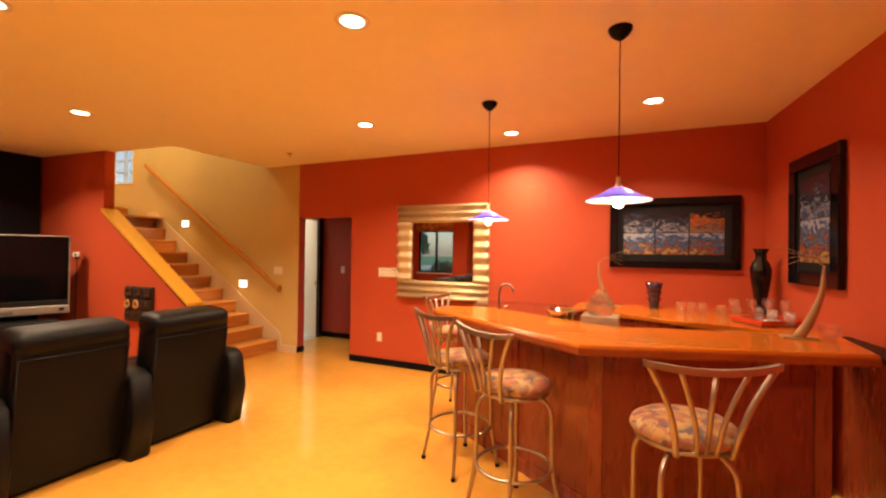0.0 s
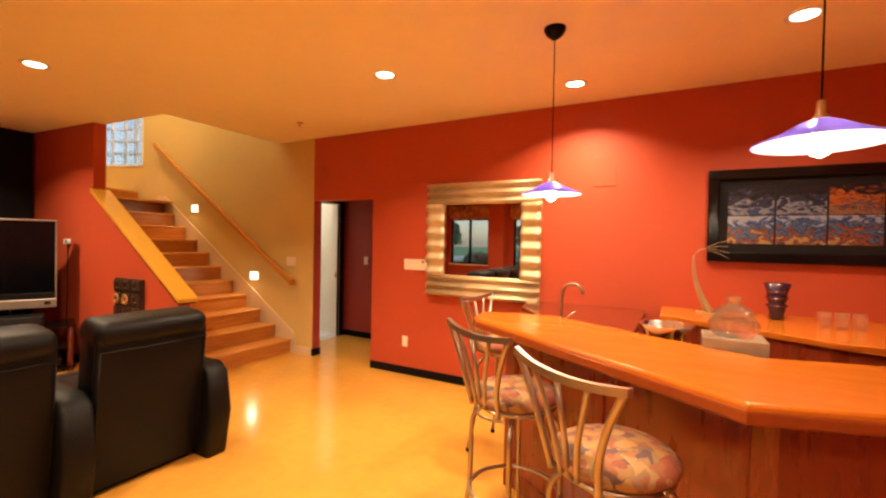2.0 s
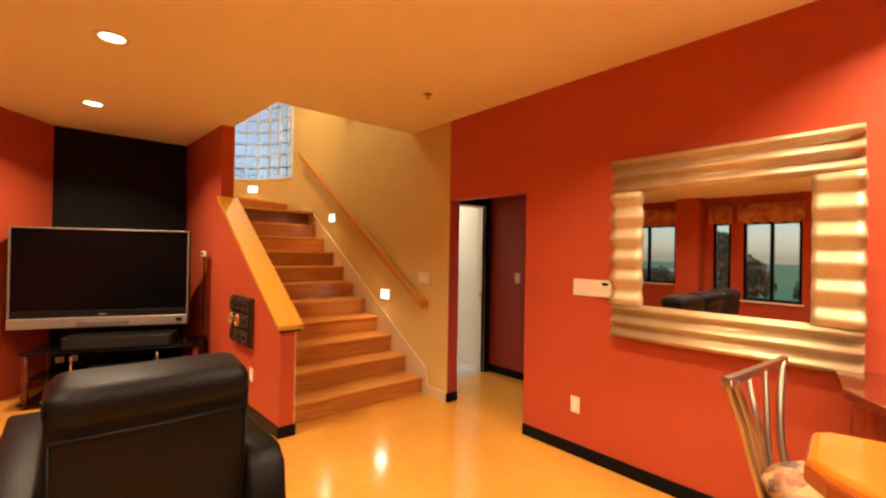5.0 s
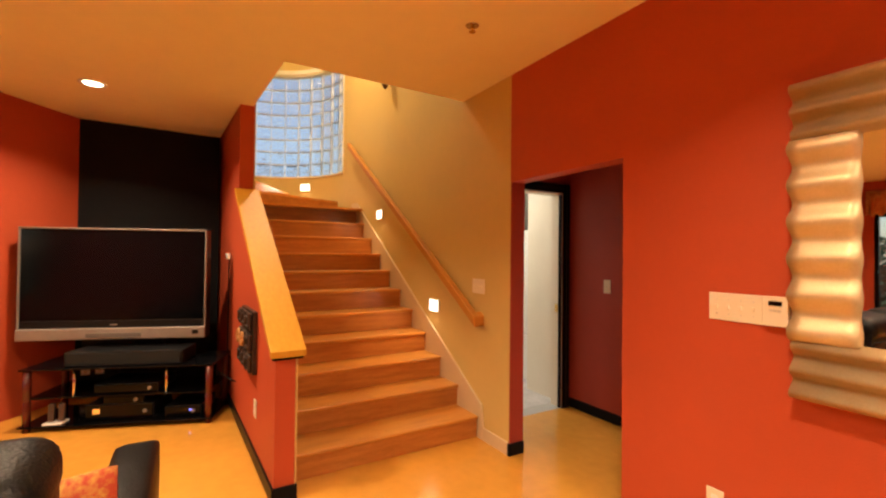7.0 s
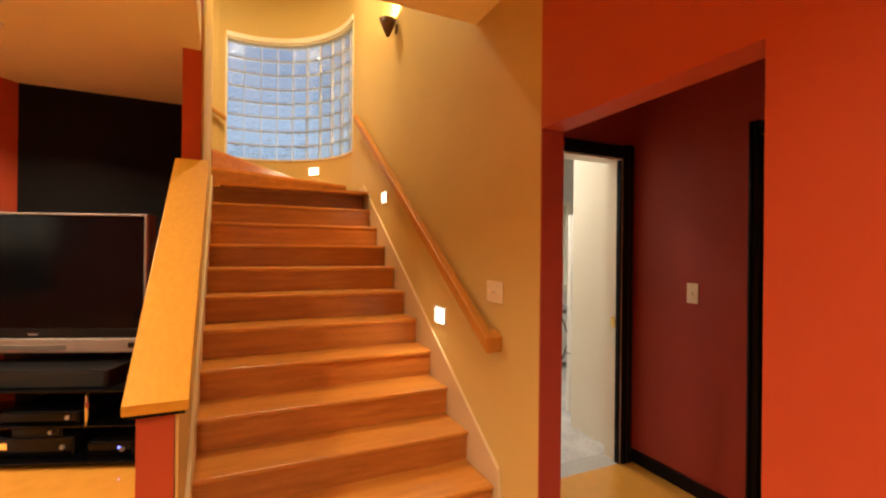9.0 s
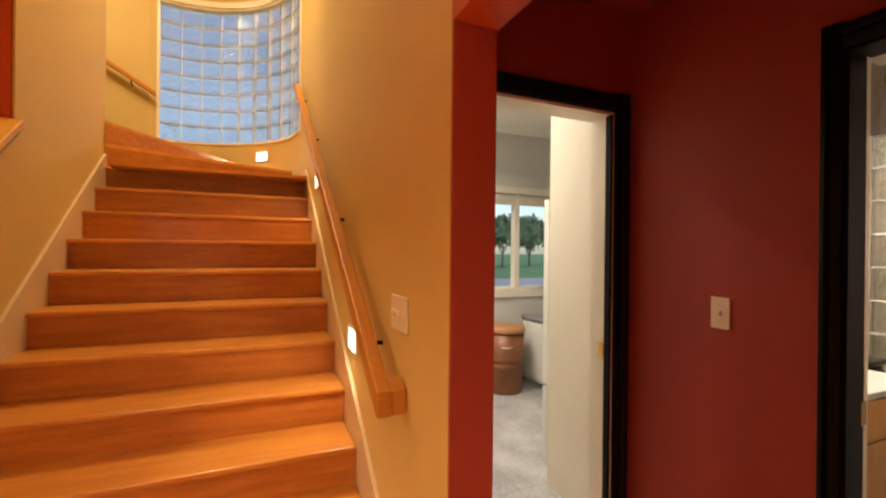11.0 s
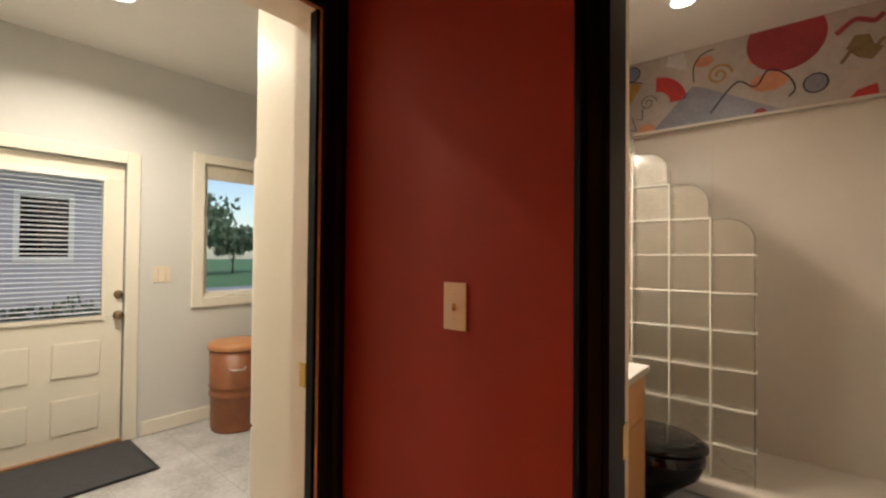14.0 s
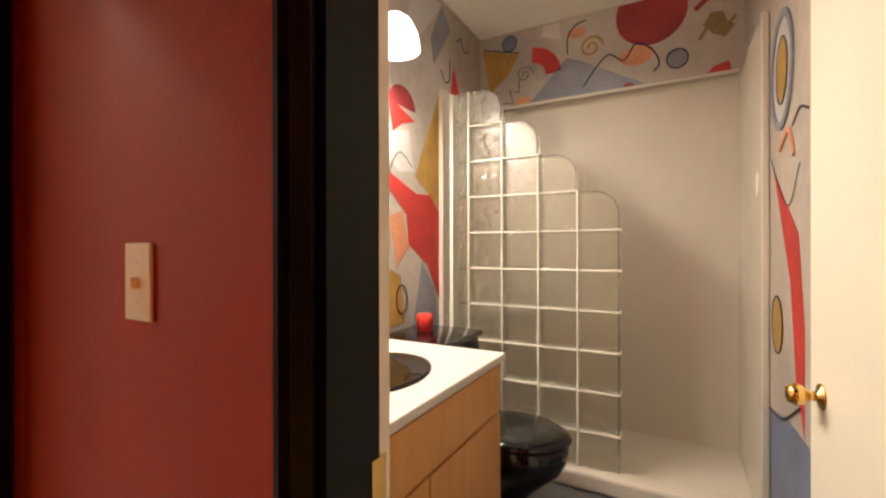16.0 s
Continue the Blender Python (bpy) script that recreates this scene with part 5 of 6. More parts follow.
for lo, hi in (((-0.20, -0.15), (0.20, -0.138)), ((-0.20, 0.138), (0.20, 0.15)), ((-0.20, -0.138), (-0.188, 0.138)), ((0.188, -0.138), (0.20, 0.138))):
    part("tray_side", boxes(((lo[0], lo[1], 0.008), (hi[0], hi[1], 0.045)), bevel=0.003), material("bright red lacquer", (0.50, 0.05, 0.02), 0.2), tray)
part("cloth", boxes(((-0.17, -0.12, 0.0085), (0.17, 0.12, 0.0115))), WHITEPL, tray, "pale folded cloth")
jar = upon("glass_jar", "lidded clear glass jar on a stand", "jar", [(0, 0), (0.075, 0), (0.095, 0.03), (0.10, 0.06), (0.08, 0.085), (0.05, 0.095), (0.075, 0.10), (0.07, 0.115), (0.03, 0.14), (0.025, 0.15), (0.035, 0.17), (0, 0.18)], (0.005, 3.61, 1.053), thin_glass("thick jar glass", (0.88, 0.90, 0.76), 0.42, 0.05))
jstand = thing("mirror_stand", "square mirrored display stand under the jar", "stand", (0.005, 3.61, 0))
part("top", boxes(((-0.12, -0.10, 0.955), (0.12, 0.10, 1.052)), bevel=0.004), material("silver leaf", (0.42, 0.33, 0.22), 0.35, 0.35, vary=0.15, scale=14), jstand)
part("column", boxes(((-0.10, -0.06, 0.0), (0.10, 0.08, 0.954))), BARWOOD, jstand)
bucket = upon("ice_bucket", "polished steel ice bucket behind the bar", "ice bucket", [(0, 0), (0.075, 0), (0.085, 0.02), (0.108, 0.165), (0.128, 0.19), (0.128, 0.198), (0.105, 0.195), (0.088, 0.03), (0, 0.02)], (-0.265, 3.75, 0.86), CHROME)
bst = thing("bucket_stand", "low dark stand under the ice bucket", "stand", (-0.265, 3.75, 0))
part("top", lathe([(0, 0.86), (0.12, 0.86), (0.12, 0.835), (0, 0.835)], 24), BARWOOD, bst)
part("column", lathe([(0.03, 0.835), (0.03, 0.02), (0.12, 0.0), (0, 0.0)], 16), BARWOOD, bst)
DRIFT = material("pale driftwood", (0.33, 0.20, 0.09), 0.55, vary=0.2, scale=14)


def horn(at, rz, flip, label):
    """A swept horn on a small base, with a spray of thin wires at the tip."""
    t = thing("horn_sculpture", label, "sculpture", at, rz)
    spine = bend([(0.06 * flip, 0, 0.0), (0.0, 0, 0.12), (-0.045 * flip, 0, 0.27), (-0.055 * flip, 0, 0.42)], 6)
    part("horn", tube(spine, 0.030, 10, taper=0.006), DRIFT, t, smooth=True)
    part("base", boxes(((-0.03, -0.05, 0.0), (0.14 * flip if flip > 0 else 0.03, 0.05, 0.008)), bevel=0.002) if flip > 0 else boxes(((-0.14, -0.05, 0.0), (0.03, 0.05, 0.008)), bevel=0.002), DRIFT, t)
    for i in (0, 2, 4, 6):
        a = -0.5 + 0.28 * i
        pts = bend([(-0.055 * flip, 0, 0.41), (-0.01 * flip, 0.01 * i - 0.03, 0.45 + 0.02 * math.cos(a)), (0.09 * flip, 0.02 * i - 0.06, 0.44 + 0.012 * i), (0.16 * flip, 0.02 * i - 0.07, 0.40 + 0.022 * i)], 5)
        part("wire", tube(pts, 0.0015, 5), DRIFT, t)
    return t


horn((-0.07, 4.98, SH), 0, 1, "curved driftwood horn sculpture with wire spray, back bar")
horn((1.14, 3.55, BARZ), 0, -1, "curved driftwood horn sculpture with wire spray on bar")
bowl_glass = upon("glass_bowl", "small clear glass bowl on the bar", "bowl", [(0, 0.004), (0.03, 0.0), (0.05, 0.03), (0.055, 0.075), (0.05, 0.09), (0.047, 0.09), (0.05, 0.07), (0.04, 0.03), (0, 0.012)], (1.23, 3.58, BARZ), CLEAR)

# ---------------------------------------------------------------- door casings of the hall
def casing_profile(w):
    return [(0, 0.0), (0, 0.012), (0.012, 0.018), (w * 0.35, 0.022), (w * 0.5, 0.014), (w * 0.62, 0.024), (w - 0.01, 0.020), (w, 0.0)]


def casing_bar(name, parent, p, along, out, face, length, w, mat):
    """A moulded board: starts at p, runs along, widens outward, stands off the face."""
    bm = bmesh.new()
    p, along, out, face = Vector(p), Vector(along), Vector(out), Vector(face)
    rings = [[bm.verts.new(p + along * s + out * a + face * (b + 0.001)) for a, b in casing_profile(w)] for s in (0, length)]
    n = len(rings[0])
    for i in range(n):
        bm.faces.new((rings[0][i], rings[0][(i + 1) % n], rings[1][(i + 1) % n], rings[1][i]))
    bm.faces.new(rings[0])
    bm.faces.new(rings[1])
    return part(name, bm, mat, parent)


ORIGIN = Vector((0.085, -0.12, 0))
dl = thing("door_1", "black-cased doorway to the laundry, door standing open", "door", kind="structure")
CW = 0.085
casing_bar("casing", dl, (HW, 5.605, 0), (0, 0, 1), (0, -1, 0), (1, 0, 0), 1.99 + CW, CW, BLACKTRIM)
casing_bar("casing", dl, (HW, 6.36, 0), (0, 0, 1), (0, 1, 0), (1, 0, 0), 1.99 + CW, CW, BLACKTRIM)
casing_bar("casing", dl, (HW, 5.605, 1.99), (0, 1, 0), (0, 0, 1), (1, 0, 0), 0.755, CW, BLACKTRIM)
part("jamb", boxes(((HW - 0.128, 5.605, 0), (HW - 0.001, 5.632, 1.99))), CREAM, dl)
part("jamb", boxes(((HW - 0.128, 6.348, 0), (HW - 0.001, 6.36, 1.99))), CREAM, dl)
part("head_jamb", boxes(((HW - 0.128, 5.632, 1.978), (HW - 0.001, 6.348, 1.99))), CREAM, dl)
part("jamb_edge", boxes(((HW - 0.03, 6.338, 0), (HW + 0.002, 6.349, 1.979))), BLACKTRIM, dl)
part("strike_plate", boxes(((HW - 0.075, 6.344, 0.88), (HW - 0.045, 6.3475, 0.95))), BRASS, dl, "brass strike plate")
leaf = part("door_leaf", boxes(((-0.70, 0, 0.008), (0, 0.035, 1.972)), bevel=0.003), CREAM, dl, "cream flush door leaf, open")
leaf.matrix_basis = pose(HW - 0.135, 5.60, 0, 0, 0, 4)
HINGE = material("brown bronze hinge", (0.10, 0.045, 0.03), 0.4, 0.6)
for z in (0.22, 1.0, 1.80):
    part("hinge", boxes(((HW - 0.11, 5.632, z - 0.05), (HW - 0.06, 5.638, z + 0.05))), HINGE, dl)

db = thing("door_2", "black-cased bathroom doorway, white door open inward", "door", kind="structure")
casing_bar("casing", db, (-4.017, HN, 0), (0, 0, 1), (-1, 0, 0), (0, -1, 0), 1.97 + 0.075, 0.06, BLACKTRIM)
casing_bar("casing", db, (-3.345, HN, 0), (0, 0, 1), (1, 0, 0), (0, -1, 0), 1.97 + 0.075, 0.075, BLACKTRIM)
casing_bar("casing", db, (-4.017, HN, 1.97), (1, 0, 0), (0, 0, 1), (0, -1, 0), 0.672, 0.075, BLACKTRIM)
for x in (-4.017, -3.357):
    part("jamb", boxes(((x, HN - 0.002, 0), (x + 0.012, HN + 0.092, 1.97))), BLACKTRIM, db)
    part("jamb_inner", boxes(((x, HN + 0.093, 0), (x + 0.012, HN + 0.115, 1.97))), CREAM, db, "cream jamb edge")
part("head_jamb", boxes(((-4.005, HN - 0.002, 1.958), (-3.357, HN + 0.115, 1.97))), BLACKTRIM, db)
part("strike_plate", boxes(((-4.0055, HN + 0.075, 0.86), (-4.003, HN + 0.105, 0.93))), BRASS, db, "brass strike plate")
bleaf = part("door_leaf", boxes(((0, -0.0175, 0.008), (0.63, 0.0175, 1.95)), bevel=0.003), CREAM, db, "white painted door leaf, open")
bleaf.matrix_basis = pose(-3.372, HN + 0.13, 0, 0, 0, 94.0)
for side in (1, -1):
    k = part("door_knob", lathe([(0, 0.055), (0.015, 0.053), (0.022, 0.04), (0.018, 0.029), (0.009, 0.021), (0.009, 0.007), (0.024, 0.003), (0.025, 0.0)], 22), BRASS, bleaf, "polished brass knob", True)
    k.matrix_basis = pose(0.57, side * 0.0175, 0.915, -90 * side)

# ---------------------------------------------------------------- laundry
bm = bmesh.new()
box(bm, (-0.2288, -0.2288, -0.0035), (0.2288, 0.2288, -0.0018), 0.0006, 1)
tile_me = bpy.data.meshes.new("tile")
bm.to_mesh(tile_me)
bm.free()
tile_me.materials.append(TILE)
lfloor = bpy.data.objects["floor_laundry"]
for i in range(5):
    for j in range(7):
        ob = new("tile", tile_me)
        ob.parent = lfloor
        ob.matrix_basis = pose(LX0 + 0.23 + 0.46 * i, 5.59 + 0.46 * j, 0.0)
structure("wall_laundry_return", boxes(((-5.391, HN + 0.002, 0), (LX1 - 0.005, HN + 0.036, LC))), CREAM, "cream wall end beside the laundry doorway", "wall")
fridge = thing("refrigerator", "white upright refrigerator beside the laundry doorway", "refrigerator", (-5.02, HN + 0.05, 0.003))
part("body", boxes(((-0.44, 0, 0.05), (0, 0.68, 1.68)), bevel=0.008), WHITEPL, fridge)
part("door", boxes(((-0.495, 0.002, 0.55), (-0.445, 0.678, 1.675)), bevel=0.008), WHITEPL, fridge)
part("freezer_drawer", boxes(((-0.495, 0.002, 0.07), (-0.445, 0.678, 0.54)), bevel=0.008), WHITEPL, fridge)
part("handle", boxes(((-0.53, 0.60, 0.75), (-0.496, 0.63, 1.25)), bevel=0.006), WHITEPL, fridge)
part("plinth", boxes(((-0.42, 0.01, 0), (-0.01, 0.67, 0.049))), DARKPL, fridge)
structure("baseboard_laundry", boxes(((LX0 + 0.001, 6.60, 0.003), (LX0 + 0.014, LY1, 0.10)), bevel=0.003), CREAM, "cream baseboard", "baseboard")

de = thing("door_3", "cream exterior door with a blind over its glass", "door", kind="structure")
YA, YB, DH = 5.66, 6.50, 1.885
X = LX0
part("leaf_rail", boxes(((X - 0.075, YA + 0.012, 0.01), (X - 0.03, YB - 0.012, 0.86)), bevel=0.002), CREAM, de)
part("leaf_top", boxes(((X - 0.075, YA + 0.012, 1.755), (X - 0.03, YB - 0.012, DH - 0.012)), bevel=0.002), CREAM, de)
part("leaf_stile", boxes(((X - 0.075, YA + 0.012, 0.86), (X - 0.03, YA + 0.125, 1.755))), CREAM, de)
part("leaf_stile", boxes(((X - 0.075, YB - 0.125, 0.86), (X - 0.03, YB - 0.012, 1.755))), CREAM, de)
part("pane", boxes(((X - 0.056, YA + 0.125, 0.86), (X - 0.050, YB - 0.125, 1.755))), GLASS, de, "clear glass").visible_shadow = False
for y0, y1 in ((YA + 0.115, YA + 0.13), (YB - 0.13, YB - 0.115)):
    part("lite_trim", boxes(((X - 0.031, y0, 0.845), (X - 0.018, y1, 1.77)), bevel=0.003), CREAM, de)
for z0, z1 in ((0.83, 0.86), (1.755, 1.785)):
    part("lite_trim", boxes(((X - 0.031, YA + 0.115, z0), (X - 0.016, YB - 0.115, z1)), bevel=0.003), CREAM, de)
for yc in (YA + 0.25, YB - 0.25):
    for zc in (0.25, 0.60):
        part("raised_panel", boxes(((X - 0.031, yc - 0.12, zc - 0.12), (X - 0.022, yc + 0.12, zc + 0.10)), bevel=0.008), CREAM, de)
SLAT = material("white blind slat", (0.72, 0.74, 0.78), 0.4)
for i in range(30):
    z = 0.885 + 0.0288 * i
    s_ = part("blind_slat", boxes(((-0.012, -0.29, -0.0007), (0.012, 0.29, 0.0007))), SLAT, de)
    s_.matrix_basis = pose(X - 0.016, (YA + YB) / 2, z, 0, 14, 0)
part("blind_rail", boxes(((X - 0.03, YA + 0.12, 1.745), (X - 0.002, YB - 0.12, 1.775))), WHITEPL, de)
NICKELD = material("aged bronze", (0.28, 0.20, 0.12), 0.3, 0.9)
for z, r in ((0.99, 0.026), (0.85, 0.028)):
    part("door_knob" if z < 0.9 else "deadbolt", lathe([(0, 0.05 if z < 0.9 else 0.022), (r * 0.8, 0.046 if z < 0.9 else 0.02), (r, 0.03 if z < 0.9 else 0.012), (r * 0.4, 0.012), (r * 1.05, 0.006), (r * 1.1, 0)], 18), NICKELD, de, "aged bronze hardware", True).matrix_basis = pose(X - 0.03, 6.466, z, 0, 90, 0)
for y0, y1, z0, z1 in ((YA - 0.07, YA + 0.01, 0, DH + 0.07), (YB - 0.01, YB + 0.07, 0, DH + 0.07), (YA + 0.01, YB - 0.01, DH - 0.01, DH + 0.07)):
    part("casing", boxes(((X + 0.001, y0, z0), (X + 0.018, y1, z1)), bevel=0.004), CREAM, de)
part("threshold", boxes(((X - 0.13, YA + 0.005, 0.002), (X - 0.005, YB - 0.005, 0.018)), bevel=0.003), material("worn oak sill", (0.36, 0.20, 0.10), 0.5), de)

wn = thing("window_2", "cream casement window with a raised roller shade", "window", kind="structure")
for y0, y1, z0, z1 in ((6.905, 6.985, 0.865, 2.035), (7.945, 8.02, 0.865, 2.035), (6.985, 7.945, 1.965, 2.035), (6.985, 7.945, 0.865, 0.935)):
    part("casing", boxes(((X + 0.001, y0, z0), (X + 0.02, y1, z1)), bevel=0.004), CREAM, wn)
for y0, y1 in ((6.98, 7.02), (7.44, 7.50), (7.91, 7.95)):
    part("window_frame", boxes(((X - 0.10, y0, 0.93), (X - 0.02, y1, 1.97)), bevel=0.003), CREAM, wn)
for y0, y1 in ((7.02, 7.44), (7.50, 7.91)):
    part("window_rail", boxes(((X - 0.10, y0, 0.93), (X - 0.02, y1, 0.975)), bevel=0.003), CREAM, wn)
    part("window_rail", boxes(((X - 0.10, y0, 1.93), (X - 0.02, y1, 1.97)), bevel=0.003), CREAM, wn)
    part("pane", boxes(((X - 0.066, y0, 0.975), (X - 0.060, y1, 1.93))), GLASS, wn).visible_shadow = False
    part("roller_shade", boxes(((X - 0.019, y0 - 0.01, 1.845), (X - 0.012, y1 + 0.01, 1.965))), material("ivory shade cloth", (0.66, 0.60, 0.48), 0.8), wn, "ivory rolled-up shade")
    part("crank", boxes(((X - 0.02, (y0 + y1) / 2 - 0.04, 0.945), (X - 0.002, (y0 + y1) / 2 + 0.04, 0.96)), bevel=0.003), WHITEPL, wn)
wall_plate(X, 6.71, 1.12, 0.115, 0.116, 90, 2, "white double switch on the laundry wall")
mat_ = thing("door_mat", "dark grey ribbed door mat on the tile", "mat", (-6.94, 6.03, 0.002))
part("mat_top", boxes(((-0.29, -0.49, 0), (0.29, 0.49, 0.010)), bevel=0.003), material("charcoal mat", (0.055, 0.055, 0.06), 0.95, vary=0.2, scale=30, bump=0.6, bump_scale=300), mat_)
part("rubber_edge", boxes(((-0.305, -0.505, 0), (0.305, 0.505, 0.005)), bevel=0.002), DARKPL, mat_)
COPPER = material("hammered copper wood drum", (0.19, 0.060, 0.022), 0.42, other=(0.30, 0.11, 0.042), scale=9, bump=0.3, bump_scale=40)
ham = thing("storage_drum", "round copper-brown storage drum with a tan lid", "hamper", (-6.96, 7.13, 0.002))
part("drum", lathe([(0, 0), (0.172, 0), (0.178, 0.02), (0.182, 0.24), (0.190, 0.25), (0.190, 0.265), (0.184, 0.275), (0.184, 0.30), (0.192, 0.31), (0.192, 0.325), (0.186, 0.335), (0.19, 0.58), (0, 0.58)], 32), COPPER, ham, smooth=True)
part("lid", lathe([(0.2, 0.58), (0.204, 0.60), (0.195, 0.622), (0.1, 0.634), (0, 0.636)], 32), material("tan drum lid", (0.44, 0.20, 0.08), 0.4), ham, "tan lid", True)
part("handle", tube(bend([(0.188, -0.05, 0.47), (0.215, -0.04, 0.455), (0.215, 0.04, 0.455), (0.188, 0.05, 0.47)], 5), 0.007), STEEL, ham).matrix_basis = pose(0, 0, 0, 0, 0, -25)
bag = thing("laundry_hamper", "white canvas laundry hamper on black crossed legs", "hamper", (-6.93, 7.60, 0.002))
part("canvas_bag", puff((-0.17, -0.17, 0.06), (0.17, 0.17, 0.66), 0.03), material("white canvas", (0.72, 0.70, 0.66), 0.85, bump=0.3), bag, smooth=True)
part("lid", boxes(((-0.18, -0.18, 0.665), (0.18, 0.18, 0.695)), bevel=0.008), material("grey lid", (0.25, 0.25, 0.25), 0.5), bag)
for sx_ in (-1, 1):
    for a, b in (((-0.16, 0.0), (0.16, 0.68)), ((0.16, 0.0), (-0.16, 0.68))):
        part("leg", tube([(sx_ * 0.18, a[0], a[1] + 0.008), (sx_ * 0.18, b[0], b[1])], 0.007, 6), BLACKTRIM, bag)

# ---------------------------------------------------------------- bathroom
tub = thing("shower_surround", "pale acrylic shower alcove with a low curb", "shower")
TY = 8.30
part("back_wall", boxes(((BX0 + 0.002, BY1 - 0.03, 0.02), (-3.36, BY1 - 0.002, 2.17))), SURROUND, tub)
part("side_wall", boxes(((-3.36, TY, 0.02), (BX1 - 0.002, BY1 - 0.002, 2.17)), bevel=0.006), SURROUND, tub)
part("side_wall", boxes(((BX0 + 0.002, TY + 0.12, 0.02), (BX0 + 0.03, BY1 - 0.031, 2.17))), SURROUND, tub)
part("pan", boxes(((BX0 + 0.03, TY + 0.12, 0.0), (-3.361, BY1 - 0.031, 0.05))), SURROUND, tub)
part("curb", boxes(((BX0 + 0.002, TY, 0.0), (-3.361, TY + 0.119, 0.088)), bevel=0.015), SURROUND, tub)
part("top_ledge", boxes(((BX0 + 0.002, BY1 - 0.075, 2.171), (-3.36, BY1 - 0.002, 2.19)), bevel=0.004), SURROUND, tub)
part("panel_seam", boxes(((-4.204, BY1 - 0.034, 0.06), (-4.196, BY1 - 0.030, 2.16))), SURROUND, tub)
part("panel_seam", boxes(((BX0 + 0.04, BY1 - 0.034, 1.326), (-3.37, BY1 - 0.0302, 1.332))), SURROUND, tub)

glz = thing("glass_block_screen", "stepped glass block shower screen with white joints", "glass block wall")
P = 0.2032
GX = [-3.910, -4.113, -4.316, -4.519, -4.722]
rows_of = [7, 8, 9, 10]
GJOINT = material("white grout joint", (0.72, 0.70, 0.60), 0.6)
BATHBLOCK = see_through(glass("wavy clear glass block", (1.0, 1.0, 0.95), 0.05, 1.6), 0.26)
gb_me = wavy_block(P - 0.012, P - 0.012, 0.078, BATHBLOCK, 3)
half_me = wavy_block(P / 2 - 0.012, P - 0.012, 0.078, BATHBLOCK, 5)
edge_me = wavy_block(P - 0.012, P - 0.012, 0.078, BATHBLOCK, 8, rim=True)
end_me = wavy_block(P - 0.012, P - 0.012, 0.078, BATHBLOCK, 9, 0.12, True)
GYC = 8.36 + 0.04
Z0 = 0.270 - P
for i, nrow in enumerate(rows_of):
    xc = GX[i] - P / 2
    for j in range(nrow):
        ob = new("glass_block", end_me if j == nrow - 1 else edge_me if i == 0 else gb_me)
        ob.parent = glz
        ob.matrix_basis = pose(xc, GYC, Z0 + P * (j + 0.5))
for j in range(10):
    ob = new("glass_block", half_me)
    ob.parent = glz
    ob.matrix_basis = pose(GX[4] - P / 4, GYC, Z0 + P * (j + 0.5))
for i, nrow in enumerate(rows_of):
    for j in range(0, nrow):
        part("joint", boxes(((GX[i] - P + 0.006, GYC - 0.041, Z0 + P * j - 0.0042), (GX[i], GYC + 0.041, Z0 + P * j + 0.0042))), GJOINT, glz)
    part("upright_joint", boxes(((GX[i] - P - 0.0042, GYC - 0.042, Z0), (GX[i] - P + 0.0042, GYC + 0.042, Z0 + P * nrow - 0.002))), GJOINT, glz)
part("wall_joint", boxes(((GX[4] - P / 2 - 0.02, GYC - 0.038, 0.089), (GX[4] - P / 2, GYC + 0.038, Z0 + 10 * P))), GJOINT, glz)

van = thing("vanity_cabinet", "maple bathroom vanity with drawers", "vanity", (0, 0, 0))
VX, VY0, VY1, VH = -4.27, BY0 + 0.015, 7.64, 0.80
part("body", boxes(((BX0 + 0.002, VY0, 0.08), (VX, VY1, VH - 0.032))), MAPLE, van)
part("toe_kick", boxes(((BX0 + 0.002, VY0, 0.0), (VX - 0.06, VY1, 0.08))), DARKPL, van)
ym = (VY0 + VY1) / 2
part("drawer_front", boxes(((VX + 0.001, VY0 + 0.01, 0.59), (VX + 0.018, VY1 - 0.004, VH - 0.04)), bevel=0.003), MAPLE, van)
for y0, y1 in ((VY0 + 0.01, ym - 0.003), (ym + 0.003, VY1 - 0.004)):
    part("door_front", boxes(((VX + 0.001, y0, 0.09), (VX + 0.018, y1, 0.582)), bevel=0.003), MAPLE, van)
vt = thing("countertop", "white vanity counter with a black oval basin", "worktop")
part("slab", boxes(((BX0 + 0.002, VY0, VH - 0.03), (VX + 0.03, VY1 + 0.02, VH)), bevel=0.005), material("white solid surface", (0.60, 0.57, 0.52), 0.3), vt)
part("splash", boxes(((BX0 + 0.002, VY0, VH + 0.0005), (BX0 + 0.02, VY1 + 0.02, VH + 0.10)), bevel=0.003), bpy.data.materials["white solid surface"], vt)
basin = lathe([(0, 0.001), (0.16, 0.002), (0.185, 0.008), (0.198, 0.010), (0.20, 0.002)], 36)
for v in basin.verts:
    v.co.y *= 1.25
part("basin", basin, PORCELAINB, vt, "black oval basin", True).matrix_basis = pose(-4.54, 7.19, VH)
wcw = thing("toilet", "glossy black toilet with a closed lid", "toilet", (-4.76, 7.95, 0))
bm = bmesh.new()
rings = []
for z, a, b, cx in ((0.0, 0.15, 0.11, 0.36), (0.10, 0.14, 0.105, 0.37), (0.17, 0.18, 0.14, 0.40), (0.24, 0.225, 0.178, 0.435), (0.30, 0.243, 0.194, 0.445), (0.365, 0.245, 0.196, 0.445)):
    rings.append([bm.verts.new((cx + a * math.cos(2 * math.pi * i / 32), b * math.sin(2 * math.pi * i / 32), z)) for i in range(32)])
